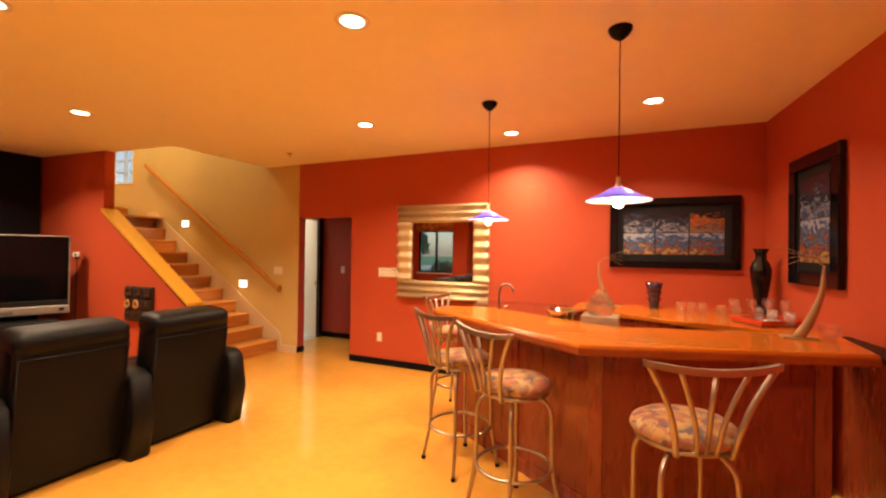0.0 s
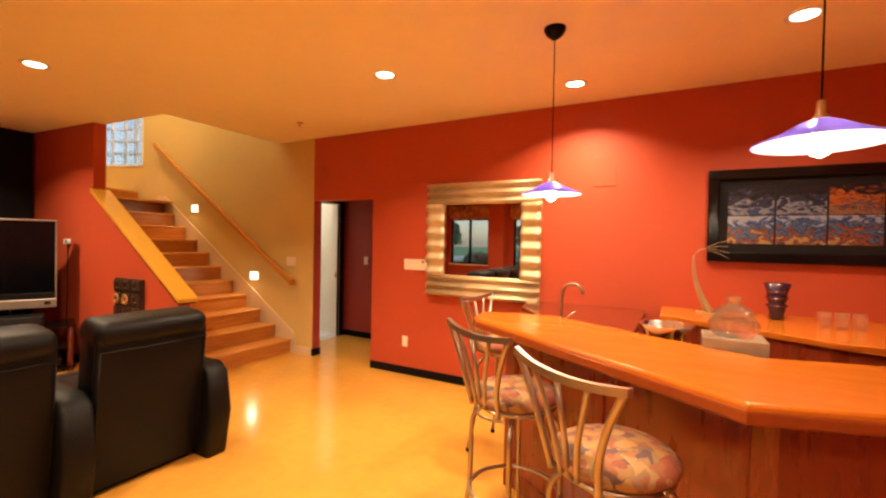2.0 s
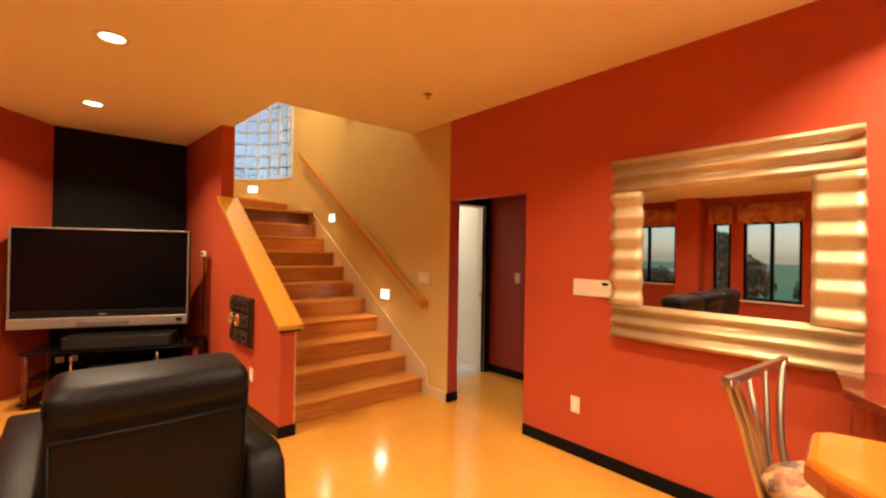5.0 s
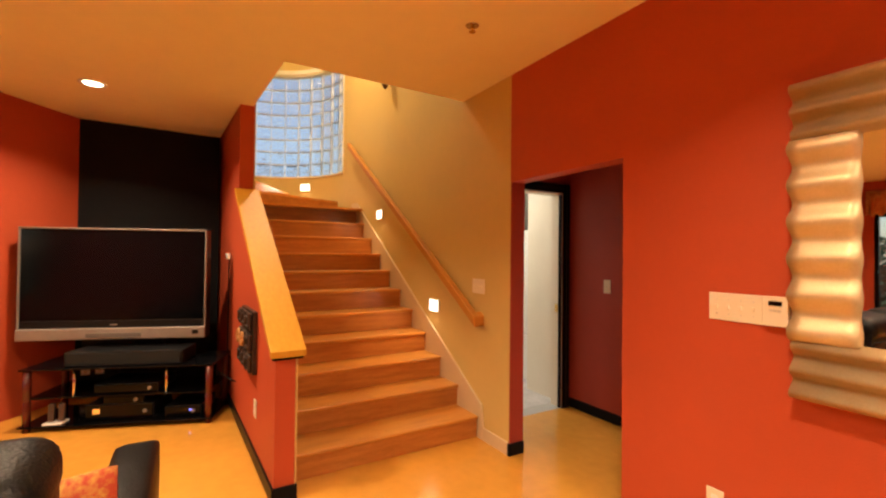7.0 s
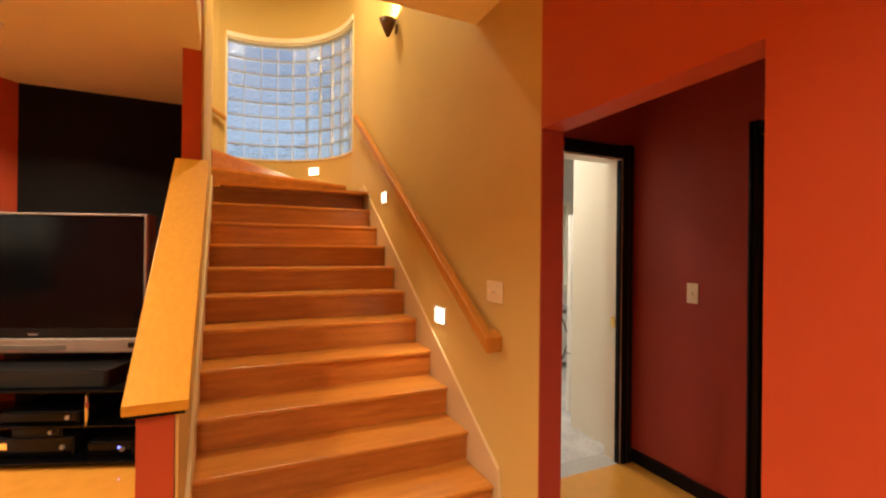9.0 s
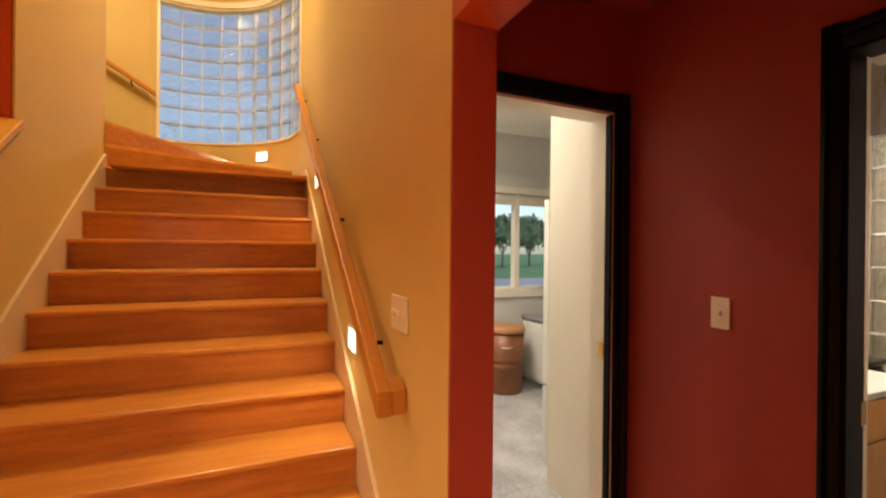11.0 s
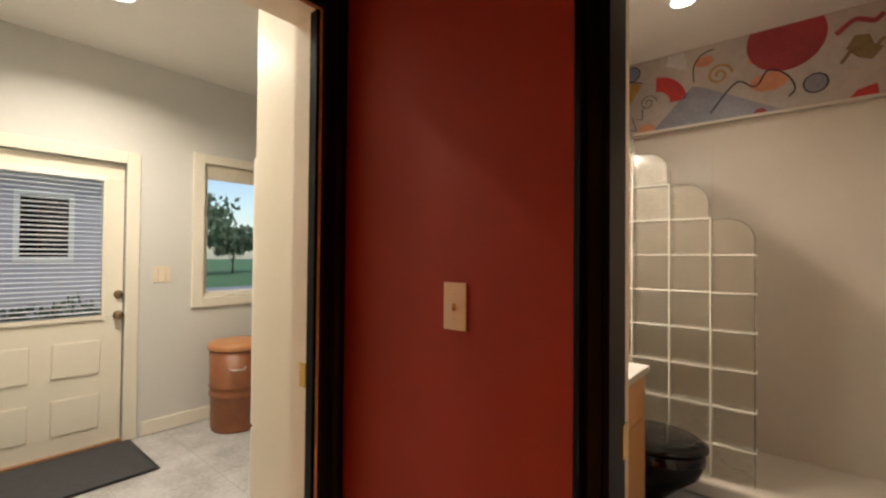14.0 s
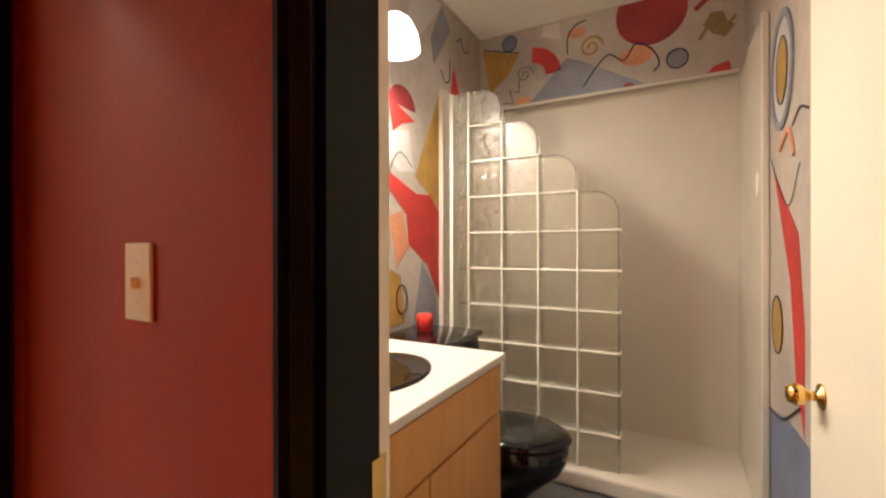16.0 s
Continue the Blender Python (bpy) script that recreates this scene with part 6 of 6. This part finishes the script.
for r0, r1 in zip(rings, rings[1:]):
    for i in range(32):
        bm.faces.new((r0[i], r0[(i + 1) % 32], r1[(i + 1) % 32], r1[i]))
bm.faces.new(rings[-1])
bm.faces.new(rings[0])
part("bowl", bm, PORCELAINB, wcw, smooth=True)
bm = lathe([(0, 0.045), (0.15, 0.042), (0.225, 0.034), (0.25, 0.018), (0.252, 0.006), (0.24, 0.0), (0, 0.0)], 36)
for v in bm.verts:
    v.co = Vector((0.45 + v.co.x, v.co.y * 0.79, v.co.z + 0.367))
part("lid", bm, PORCELAINB, wcw, smooth=True)
part("tank", puff((-0.17, -0.22, 0.38), (0.20, 0.22, 0.74), 0.03), PORCELAINB, wcw, smooth=True)
part("tank_lid", puff((-0.18, -0.23, 0.742), (0.21, 0.23, 0.775), 0.012), PORCELAINB, wcw, smooth=True)
part("neck", puff((0.12, -0.10, 0.02), (0.36, 0.10, 0.36), 0.03), PORCELAINB, wcw, smooth=True)
can_ = upon("red_candle", "red pillar candle on the toilet tank", "candle", [(0, 0), (0.04, 0), (0.042, 0.08), (0.038, 0.085), (0, 0.078)], (-4.80, 8.00, 0.776), material("red wax", (0.55, 0.03, 0.02), 0.4))
bl = thing("vanity_light", "chrome vanity light bar with three lit white glass bells", "wall lamp", (BX0, 7.27, 2.15))
LITGLASS = glowing("lit white glass", (1.0, 0.95, 0.86), 3.0)
part("bar", boxes(((0.001, -0.52, 0.07), (0.03, 0.52, 0.13)), bevel=0.005), CHROME, bl)
for y in (-0.43, 0.0, 0.43):
    part("arm", tube(bend([(0.03, y, 0.10), (0.10, y, 0.12), (0.18, y, 0.09)], 5), 0.010), CHROME, bl, smooth=True)
    part("shade", lathe([(0.03, 0.09), (0.07, 0.06), (0.10, 0.0), (0.11, -0.07), (0, -0.072)], 28, (0.18, y, 0)), LITGLASS, bl, "glowing white glass shade", True)
for y in (-0.43, 0.0, 0.43):
    area_lamp("vanity_glow", (BX0 + 0.18, 7.27 + y, 2.07), 12, NEUTRAL, 0.13, (0.1, 0, -1), 178)

# painted figures on the bathroom walls
INK = material("black brush line", (0.02, 0.02, 0.025), 0.6)
PAINT = {"red": material("scarlet wall paint", (0.50, 0.035, 0.03), 0.6, vary=0.25, scale=6), "wine": material("wine wall paint", (0.30, 0.03, 0.035), 0.6, vary=0.25, scale=6),
         "gold": material("ochre wall paint", (0.42, 0.24, 0.05), 0.6, vary=0.3, scale=6), "grey": material("slate wall paint", (0.24, 0.24, 0.28), 0.6, vary=0.25, scale=5),
         "blue": material("dusty blue wall paint", (0.16, 0.19, 0.28), 0.6, vary=0.25, scale=5), "peach": material("peach wall paint", (0.60, 0.26, 0.14), 0.6, vary=0.25, scale=5),
         "pale": material("pale wash wall paint", (0.56, 0.53, 0.52), 0.6, vary=0.15, scale=5), "olive": material("olive wash wall paint", (0.22, 0.15, 0.06), 0.6, vary=0.3, scale=6)}


def mural(label, m):
    t = thing("wall_mural", label, "mural")
    t.matrix_world = Matrix.Translation(ORIGIN) @ m
    return t


def patch(t, pts, col, lift=0.002, name="painted_shape"):
    bm = bmesh.new()
    vs = [bm.verts.new((u, -lift, v)) for u, v in pts]
    f = bm.faces.new(vs)
    r = bmesh.ops.extrude_face_region(bm, geom=[f])
    for v in r["geom"]:
        if isinstance(v, bmesh.types.BMVert):
            v.co.y += lift * 0.6
    part(name, bm, PAINT[col], t)


def disc(cx, cz, rx, rz_, a0=0, a1=360, n=30):
    return [(cx + rx * math.cos(radians(a0 + (a1 - a0) * i / n)), cz + rz_ * math.sin(radians(a0 + (a1 - a0) * i / n))) for i in range(n + (0 if a1 - a0 == 360 else 1))]


def band(cx, cz, r0, r1, a0, a1):
    return disc(cx, cz, r1, r1, a0, a1) + disc(cx, cz, r0, r0, a1, a0)


def stroke(t, pts, col=None, r=0.006):
    bm = tube([(u, -0.004, v) for u, v in pts], r * 0.75, 6)
    for v in bm.verts:
        v.co.y = -0.004 + (v.co.y + 0.004) * 0.4
    part("brush_line", bm, PAINT[col] if col else INK, t)


def curve(pts, n=6):
    return [(p.x, p.y) for p in bend([(a, b, 0) for a, b in pts], n)]


def spiral(cx, cz, r, turns=1.6):
    return [(cx + r * (1 - i / 40) * math.cos(turns * 2 * math.pi * i / 34), cz + r * (1 - i / 40) * math.sin(turns * 2 * math.pi * i / 34)) for i in range(35)]


# north wall: u along x from the west corner, v height
mn = mural("abstract painted mural band above the shower", pose(BX0, BY1, 0))
patch(mn, [(0.35, 2.18), (0.63, 2.475), (0.72, 2.44), (1.16, 2.19)], "grey")
patch(mn, disc(1.143, 2.65, 0.20, 0.20, 155, 385), "wine")
patch(mn, band(0.39, 2.39, 0.10, 0.205, 2, 88), "red")
patch(mn, [(0.02, 2.65), (0.30, 2.57), (0.22, 2.44), (0.08, 2.32)], "gold")
patch(mn, disc(0.23, 2.66, 0.052, 0.052), "blue")
stroke(mn, disc(0.23, 2.66, 0.054, 0.054) + [(0.284, 2.66)], None, 0.005)
patch(mn, disc(1.287, 2.335, 0.055, 0.055), "grey")
stroke(mn, disc(1.287, 2.335, 0.057, 0.057) + [(1.344, 2.335)], None, 0.006)
stroke(mn, curve([(0.74, 2.26), (0.82, 2.37), (0.90, 2.44), (0.99, 2.385), (1.06, 2.475), (1.15, 2.42), (1.19, 2.33), (1.16, 2.28)]), None, 0.007)
stroke(mn, curve([(0.64, 2.50), (0.64, 2.61), (0.69, 2.68), (0.76, 2.70)]), None)
stroke(mn, spiral(0.79, 2.513, 0.075), "gold", 0.010)
stroke(mn, [(0.15, 2.25), (0.26, 2.225), (0.23, 2.33), (0.30, 2.30), (0.30, 2.38)], None)
stroke(mn, spiral(0.34, 2.42, 0.06), None, 0.004)
stroke(mn, [(0.03, 2.655), (0.30, 2.58)], None)
patch(mn, disc(1.016, 2.205, 0.034, 0.034), "wine", 0.003)
for u, v, w in ((0.79, 2.28, 0.07), (1.06, 2.40, 0.10), (0.33, 2.23, 0.06), (0.70, 2.63, 0.06), (1.0, 2.56, 0.05)):
    patch(mn, disc(u, v, w, w * 0.6), "peach", 0.0012)
patch(mn, [(1.42, 2.50), (1.46, 2.57), (1.52, 2.56), (1.54, 2.50), (1.58, 2.47), (1.53, 2.41), (1.47, 2.44)], "olive", 0.0012)
stroke(mn, curve([(1.38, 2.60), (1.46, 2.66), (1.54, 2.63), (1.58, 2.66)]), "wine", 0.020)
stroke(mn, curve([(1.40, 2.42), (1.46, 2.50), (1.50, 2.44), (1.58, 2.52)]), "olive", 0.014)
patch(mn, [(1.42, 2.19), (1.56, 2.20), (1.55, 2.27), (1.47, 2.25)], "red")
patch(mn, [(0.46, 2.66), (0.60, 2.60), (0.58, 2.73), (0.48, 2.73)], "pale", 0.0012)
# west wall: u along y from the south
mw_ = mural("abstract painted mural on the bathroom wall", pose(BX0, BY0, 0, 0, 0, 90))
patch(mw_, [(1.87, 2.16), (1.885, 1.42), (1.59, 1.60)], "gold")
patch(mw_, [(1.22, 1.70), (1.36, 1.58), (1.60, 1.50), (1.74, 1.51), (1.885, 1.40), (1.885, 0.85), (1.72, 1.10), (1.52, 1.22), (1.50, 1.38), (1.34, 1.50)], "red", 0.003)
patch(mw_, disc(1.46, 1.95, 0.13, 0.11, 0, 180), "wine")
patch(mw_, [(1.33, 1.97), (1.585, 1.90), (1.46, 1.86), (1.37, 1.80)], "red", 0.0026)
patch(mw_, [(2.02, 2.2), (2.16, 2.2), (2.06, 2.38)], "red")
patch(mw_, [(1.55, 0.72), (1.86, 0.72), (1.80, 0.95), (1.66, 1.12)], "grey")
patch(mw_, [(1.20, 0.78), (1.48, 0.80), (1.44, 1.05), (1.28, 1.12)], "gold", 0.0015)
stroke(mw_, disc(1.448, 0.927, 0.05, 0.075) + [(1.498, 0.927)], None)
patch(mw_, [(1.55, 2.30), (1.90, 2.70), (1.60, 2.70), (1.50, 2.45)], "pale")
patch(mw_, [(1.80, 2.30), (2.02, 2.60), (1.90, 2.70), (1.76, 2.45)], "grey")
patch(mw_, [(1.30, 2.40), (1.48, 2.70), (1.34, 2.70), (1.22, 2.50)], "red")
patch(mw_, [(1.40, 1.10), (1.52, 1.20), (1.46, 1.40), (1.34, 1.36)], "peach", 0.0014)
stroke(mw_, curve([(1.88, 2.30), (1.94, 2.24), (2.0, 2.28), (2.0, 2.40)]), None)
stroke(mw_, curve([(2.10, 2.56), (2.16, 2.60), (2.22, 2.54), (2.30, 2.57)]), None)
stroke(mw_, curve([(1.30, 1.52), (1.42, 1.70), (1.56, 1.64)]), None, 0.003)
patch(mw_, [(1.15, 1.95), (1.30, 1.78), (1.52, 1.84), (1.58, 1.62), (1.42, 1.60), (1.2, 1.75)], "pale", 0.001)
# east wall in front of the shower: u along y, seen from the west
me_ = mural("abstract painted mural beside the shower", pose(BX1, TY, 0, 0, 0, -90))
patch(me_, disc(0.23, 1.84, 0.17, 0.20), "pale", 0.001)
stroke(me_, disc(0.23, 1.84, 0.17, 0.20) + [(0.40, 1.84)], "grey", 0.022)
patch(me_, disc(0.23, 1.84, 0.09, 0.115), "gold")
stroke(me_, disc(0.23, 1.84, 0.092, 0.12) + [(0.322, 1.84)], None, 0.005)
patch(me_, [(0.08, 1.50), (0.22, 1.40), (0.47, 1.24), (0.54, 0.95), (0.54, 0.62), (0.44, 0.76), (0.36, 1.08)], "red")
patch(me_, disc(0.15, 0.904, 0.09, 0.105), "gold")
stroke(me_, disc(0.15, 0.904, 0.092, 0.108) + [(0.242, 0.904)], None, 0.005)
patch(me_, [(0.0, 0.09), (0.7, 0.09), (0.7, 0.62), (0.3, 0.60), (0.0, 0.54)], "blue", 0.0012)
stroke(me_, curve([(0.0, 0.54), (0.25, 0.58), (0.5, 0.70)]), None)
stroke(me_, curve([(0.40, 1.60), (0.50, 1.63), (0.60, 1.60)]), None)
stroke(me_, curve([(0.03, 1.56), (0.14, 1.46), (0.34, 1.34), (0.5, 1.46)]), None, 0.004)
stroke(me_, curve([(0.20, 1.56), (0.34, 1.60), (0.42, 1.50)]), "peach", 0.016)

# ---------------------------------------------------------------- south windows and outside
ORIGIN = Vector((0, 0, 0))
FLORAL = material("rust floral valance cloth", (0.40, 0.10, 0.04), 0.85, other=(0.58, 0.30, 0.12), scale=6, contrast=(0.42, 0.58))
for n, (x0, x1, z0) in enumerate(SWIN):
    w = thing("window_%d" % (n + 3), "dark-framed window with garden outside", "window", kind="structure")
    zt = 2.15
    xs = [x0, x1] if x1 - x0 < 0.5 else [x0, (x0 + x1) / 2, x1]
    for i, x in enumerate(xs):
        a = x if i == 0 else (x - 0.05 if i == len(xs) - 1 else x - 0.03)
        part("window_frame", boxes(((a, SOUTH - 0.10, z0), (a + (0.06 if 0 < i < len(xs) - 1 else 0.05), SOUTH - 0.03, zt))), BLACKTRIM, w)
    for z in (z0, zt - 0.05):
        part("window_rail", boxes(((x0 + 0.051, SOUTH - 0.10, z), (x1 - 0.051, SOUTH - 0.031, z + 0.05))), BLACKTRIM, w)
    part("pane", boxes(((x0 + 0.05, SOUTH - 0.068, z0 + 0.05), (x1 - 0.05, SOUTH - 0.062, zt - 0.05))), GLASS, w).visible_shadow = False
    part("window_sill", boxes(((x0 - 0.04, SOUTH, z0 - 0.035), (x1 + 0.04, SOUTH + 0.06, z0)), bevel=0.004), CREAM, w)
    v = thing("valance", "rust floral fabric valance over a window", "valance", ((x0 + x1) / 2, SOUTH, 2.32), group="valances")
    hw = (x1 - x0) / 2 + 0.06
    bm = bmesh.new()
    N = 40
    gr = []
    for i in range(N + 1):
        x = -hw + 2 * hw * i / N
        yy = 0.10 + 0.018 * math.sin(i * 1.3)
        gr.append([bm.verts.new((x, yy, 0.20)), bm.verts.new((x, yy + 0.01, 0.0)), bm.verts.new((x, yy + 0.012 * math.sin(i), -0.20 + 0.02 * math.sin(i * 0.7)))])
    for a, b in zip(gr, gr[1:]):
        for k in range(2):
            bm.faces.new((a[k], b[k], b[k + 1], a[k + 1]))
    ob = part("cloth", bm, FLORAL, v, smooth=True)
    md = ob.modifiers.new("thick", "SOLIDIFY")
    md.thickness = 0.006
    part("board", boxes(((-hw, 0.001, 0.20), (hw, 0.115, 0.22))), BARWOOD, v)

GRASS = material("evening lawn", (0.09, 0.20, 0.08), 0.9, other=(0.12, 0.26, 0.10), scale=0.8)
structure("ground", boxes(((-120, -120, -0.45), (-7.5, 120, -0.12)), ((-7.5, -120, -0.45), (120, SOUTH - 0.16, -0.12)), ((-7.5, 9.4, -0.45), (120, 120, -0.12)), ((2.4, SOUTH - 0.16, -0.45), (120, 9.4, -0.12))), GRASS, "lawn around the house", "ground")
structure("road", boxes(((-22.0, -60, -0.119), (-17.5, 60, -0.10))), material("pale driveway", (0.36, 0.36, 0.38), 0.8, vary=0.15), "pale concrete driveway", "road")
LEAF = material("evening foliage", (0.09, 0.15, 0.09), 0.7, other=(0.14, 0.22, 0.13), scale=6)


def foliage(name, at, size, n, leaf, seed, label, trunk=0.0):
    rng = random.Random(seed)
    t = thing(name, label, "tree" if trunk else "shrub", at)
    vs, fs = [], []
    for i in range(n):
        while True:
            p = Vector([rng.uniform(-1, 1) for _ in range(3)])
            if 0.35 < p.length < 1:
                break
        lump = 0.75 + 0.35 * noise.noise(p * 2.2 + Vector((seed, 0, 0)))
        c = Vector((p.x * size[0] * lump, p.y * size[1] * lump, trunk + size[2] * (1 + p.z * lump)))
        q = Euler([rng.uniform(0, 6.28) for _ in range(3)]).to_matrix()
        k = len(vs)
        for a, b in ((-1, 0), (0, -0.45), (1, 0), (0, 0.45)):
            vs.append(c + q @ Vector((a * leaf, b * leaf, 0)))
        fs.append((k, k + 1, k + 2, k + 3))
    me = bpy.data.meshes.new("leaves")
    me.from_pydata(vs, [], fs)
    me.materials.append(LEAF)
    new("crown", me).parent = t
    bark = bpy.data.materials.get("bark") or material("bark", (0.09, 0.065, 0.05), 0.9, bump=0.5, bump_scale=20)
    part("trunk", tube([(0, 0, -0.1), (0.05, 0.02, trunk * 0.6 + 0.1), (0.0, 0.05, trunk + size[2])], 0.05 + trunk * 0.04, 8, taper=0.02), bark, t)
    for i in range(4):
        a = i * 1.6
        part("limb", tube([(0, 0, trunk * 0.8 + 0.1), (0.5 * size[0] * math.cos(a), 0.5 * size[1] * math.sin(a), trunk + size[2] * 1.1)], 0.03, 6, taper=0.01), bark, t)
    return t


for i, (x, y, k) in enumerate(((-9.5, -6.6, 1.0), (-7.0, -6.0, 0.8), (-4.9, -6.8, 1.05), (-2.9, -6.2, 0.85), (-0.8, -7.2, 1.0))):
    foliage("shrub", (x, y, -0.12), (1.0 * k, 0.8 * k, 0.85 * k), 1500, 0.09, 50 + i, "green garden shrub outside the dark-framed windows")
foliage("shrub", (-9.6, 5.0, -0.12), (0.7, 1.0, 0.62), 1500, 0.07, 1, "dark green shrub outside the laundry door")
foliage("shrub", (-9.4, 6.4, -0.12), (0.55, 0.8, 0.5), 1200, 0.06, 2, "dark green shrub outside the laundry window")
foliage("shrub", (-9.6, 7.9, -0.12), (0.6, 0.9, 0.42), 1200, 0.06, 3, "dark green shrub outside the laundry window")
for i, (x, y) in enumerate(((-27, 1), (-33, 9.5), (-35, 13.2), (-33, 16.6), (-36, 20), (-34, 23.5), (-36, 27.5), (-31, -6))):
    foliage("tree", (x, y, -0.12), (2.2 + 0.3 * (i % 3), 2.4 + 0.5 * (i % 2), 1.5 + 0.3 * ((i * 5) % 4)), 750, 0.30, 10 + i, "broadleaf tree across the driveway", 0.9 + 0.3 * (i % 2))
for i, (x, y) in enumerate(((-18, -48), (-7, -52), (6, -50), (-30, -46))):
    foliage("tree", (x, y, -0.12), (3.0, 2.6, 2.2), 2400, 0.30, 30 + i, "broadleaf tree in the garden", 0.5)
SIDING = material("lilac grey siding", (0.50, 0.48, 0.55), 0.7, vary=0.06)
hs = thing("neighbour_house", "grey sided neighbour house with white windows", "house", (-15.2, 7.6, -0.12))
part("wall", boxes(((-6, -6, 0), (0, 0.8, 3.1))), SIDING, hs)
for j in range(15):
    part("siding_board", boxes(((0.001, -6, 0.2 * j), (0.018, 0.8, 0.2 * j + 0.19))), SIDING, hs)
part("roof", slab_xz([(-6.4, 3.1), (0.4, 3.1), (-3, 4.1)], -6.3, 1.1), material("roof shingle", (0.06, 0.06, 0.065), 0.9, vary=0.2), hs)
for y in (-4.6, -2.4, -0.6):
    wd = part("window", boxes(((0.019, y - 0.45, 1.2), (0.05, y + 0.45, 2.6))), WHITEPL, hs, "white window")
    part("window_pane", boxes(((0.051, y - 0.36, 1.3), (0.055, y + 0.36, 2.5))), SCREEN, wd)
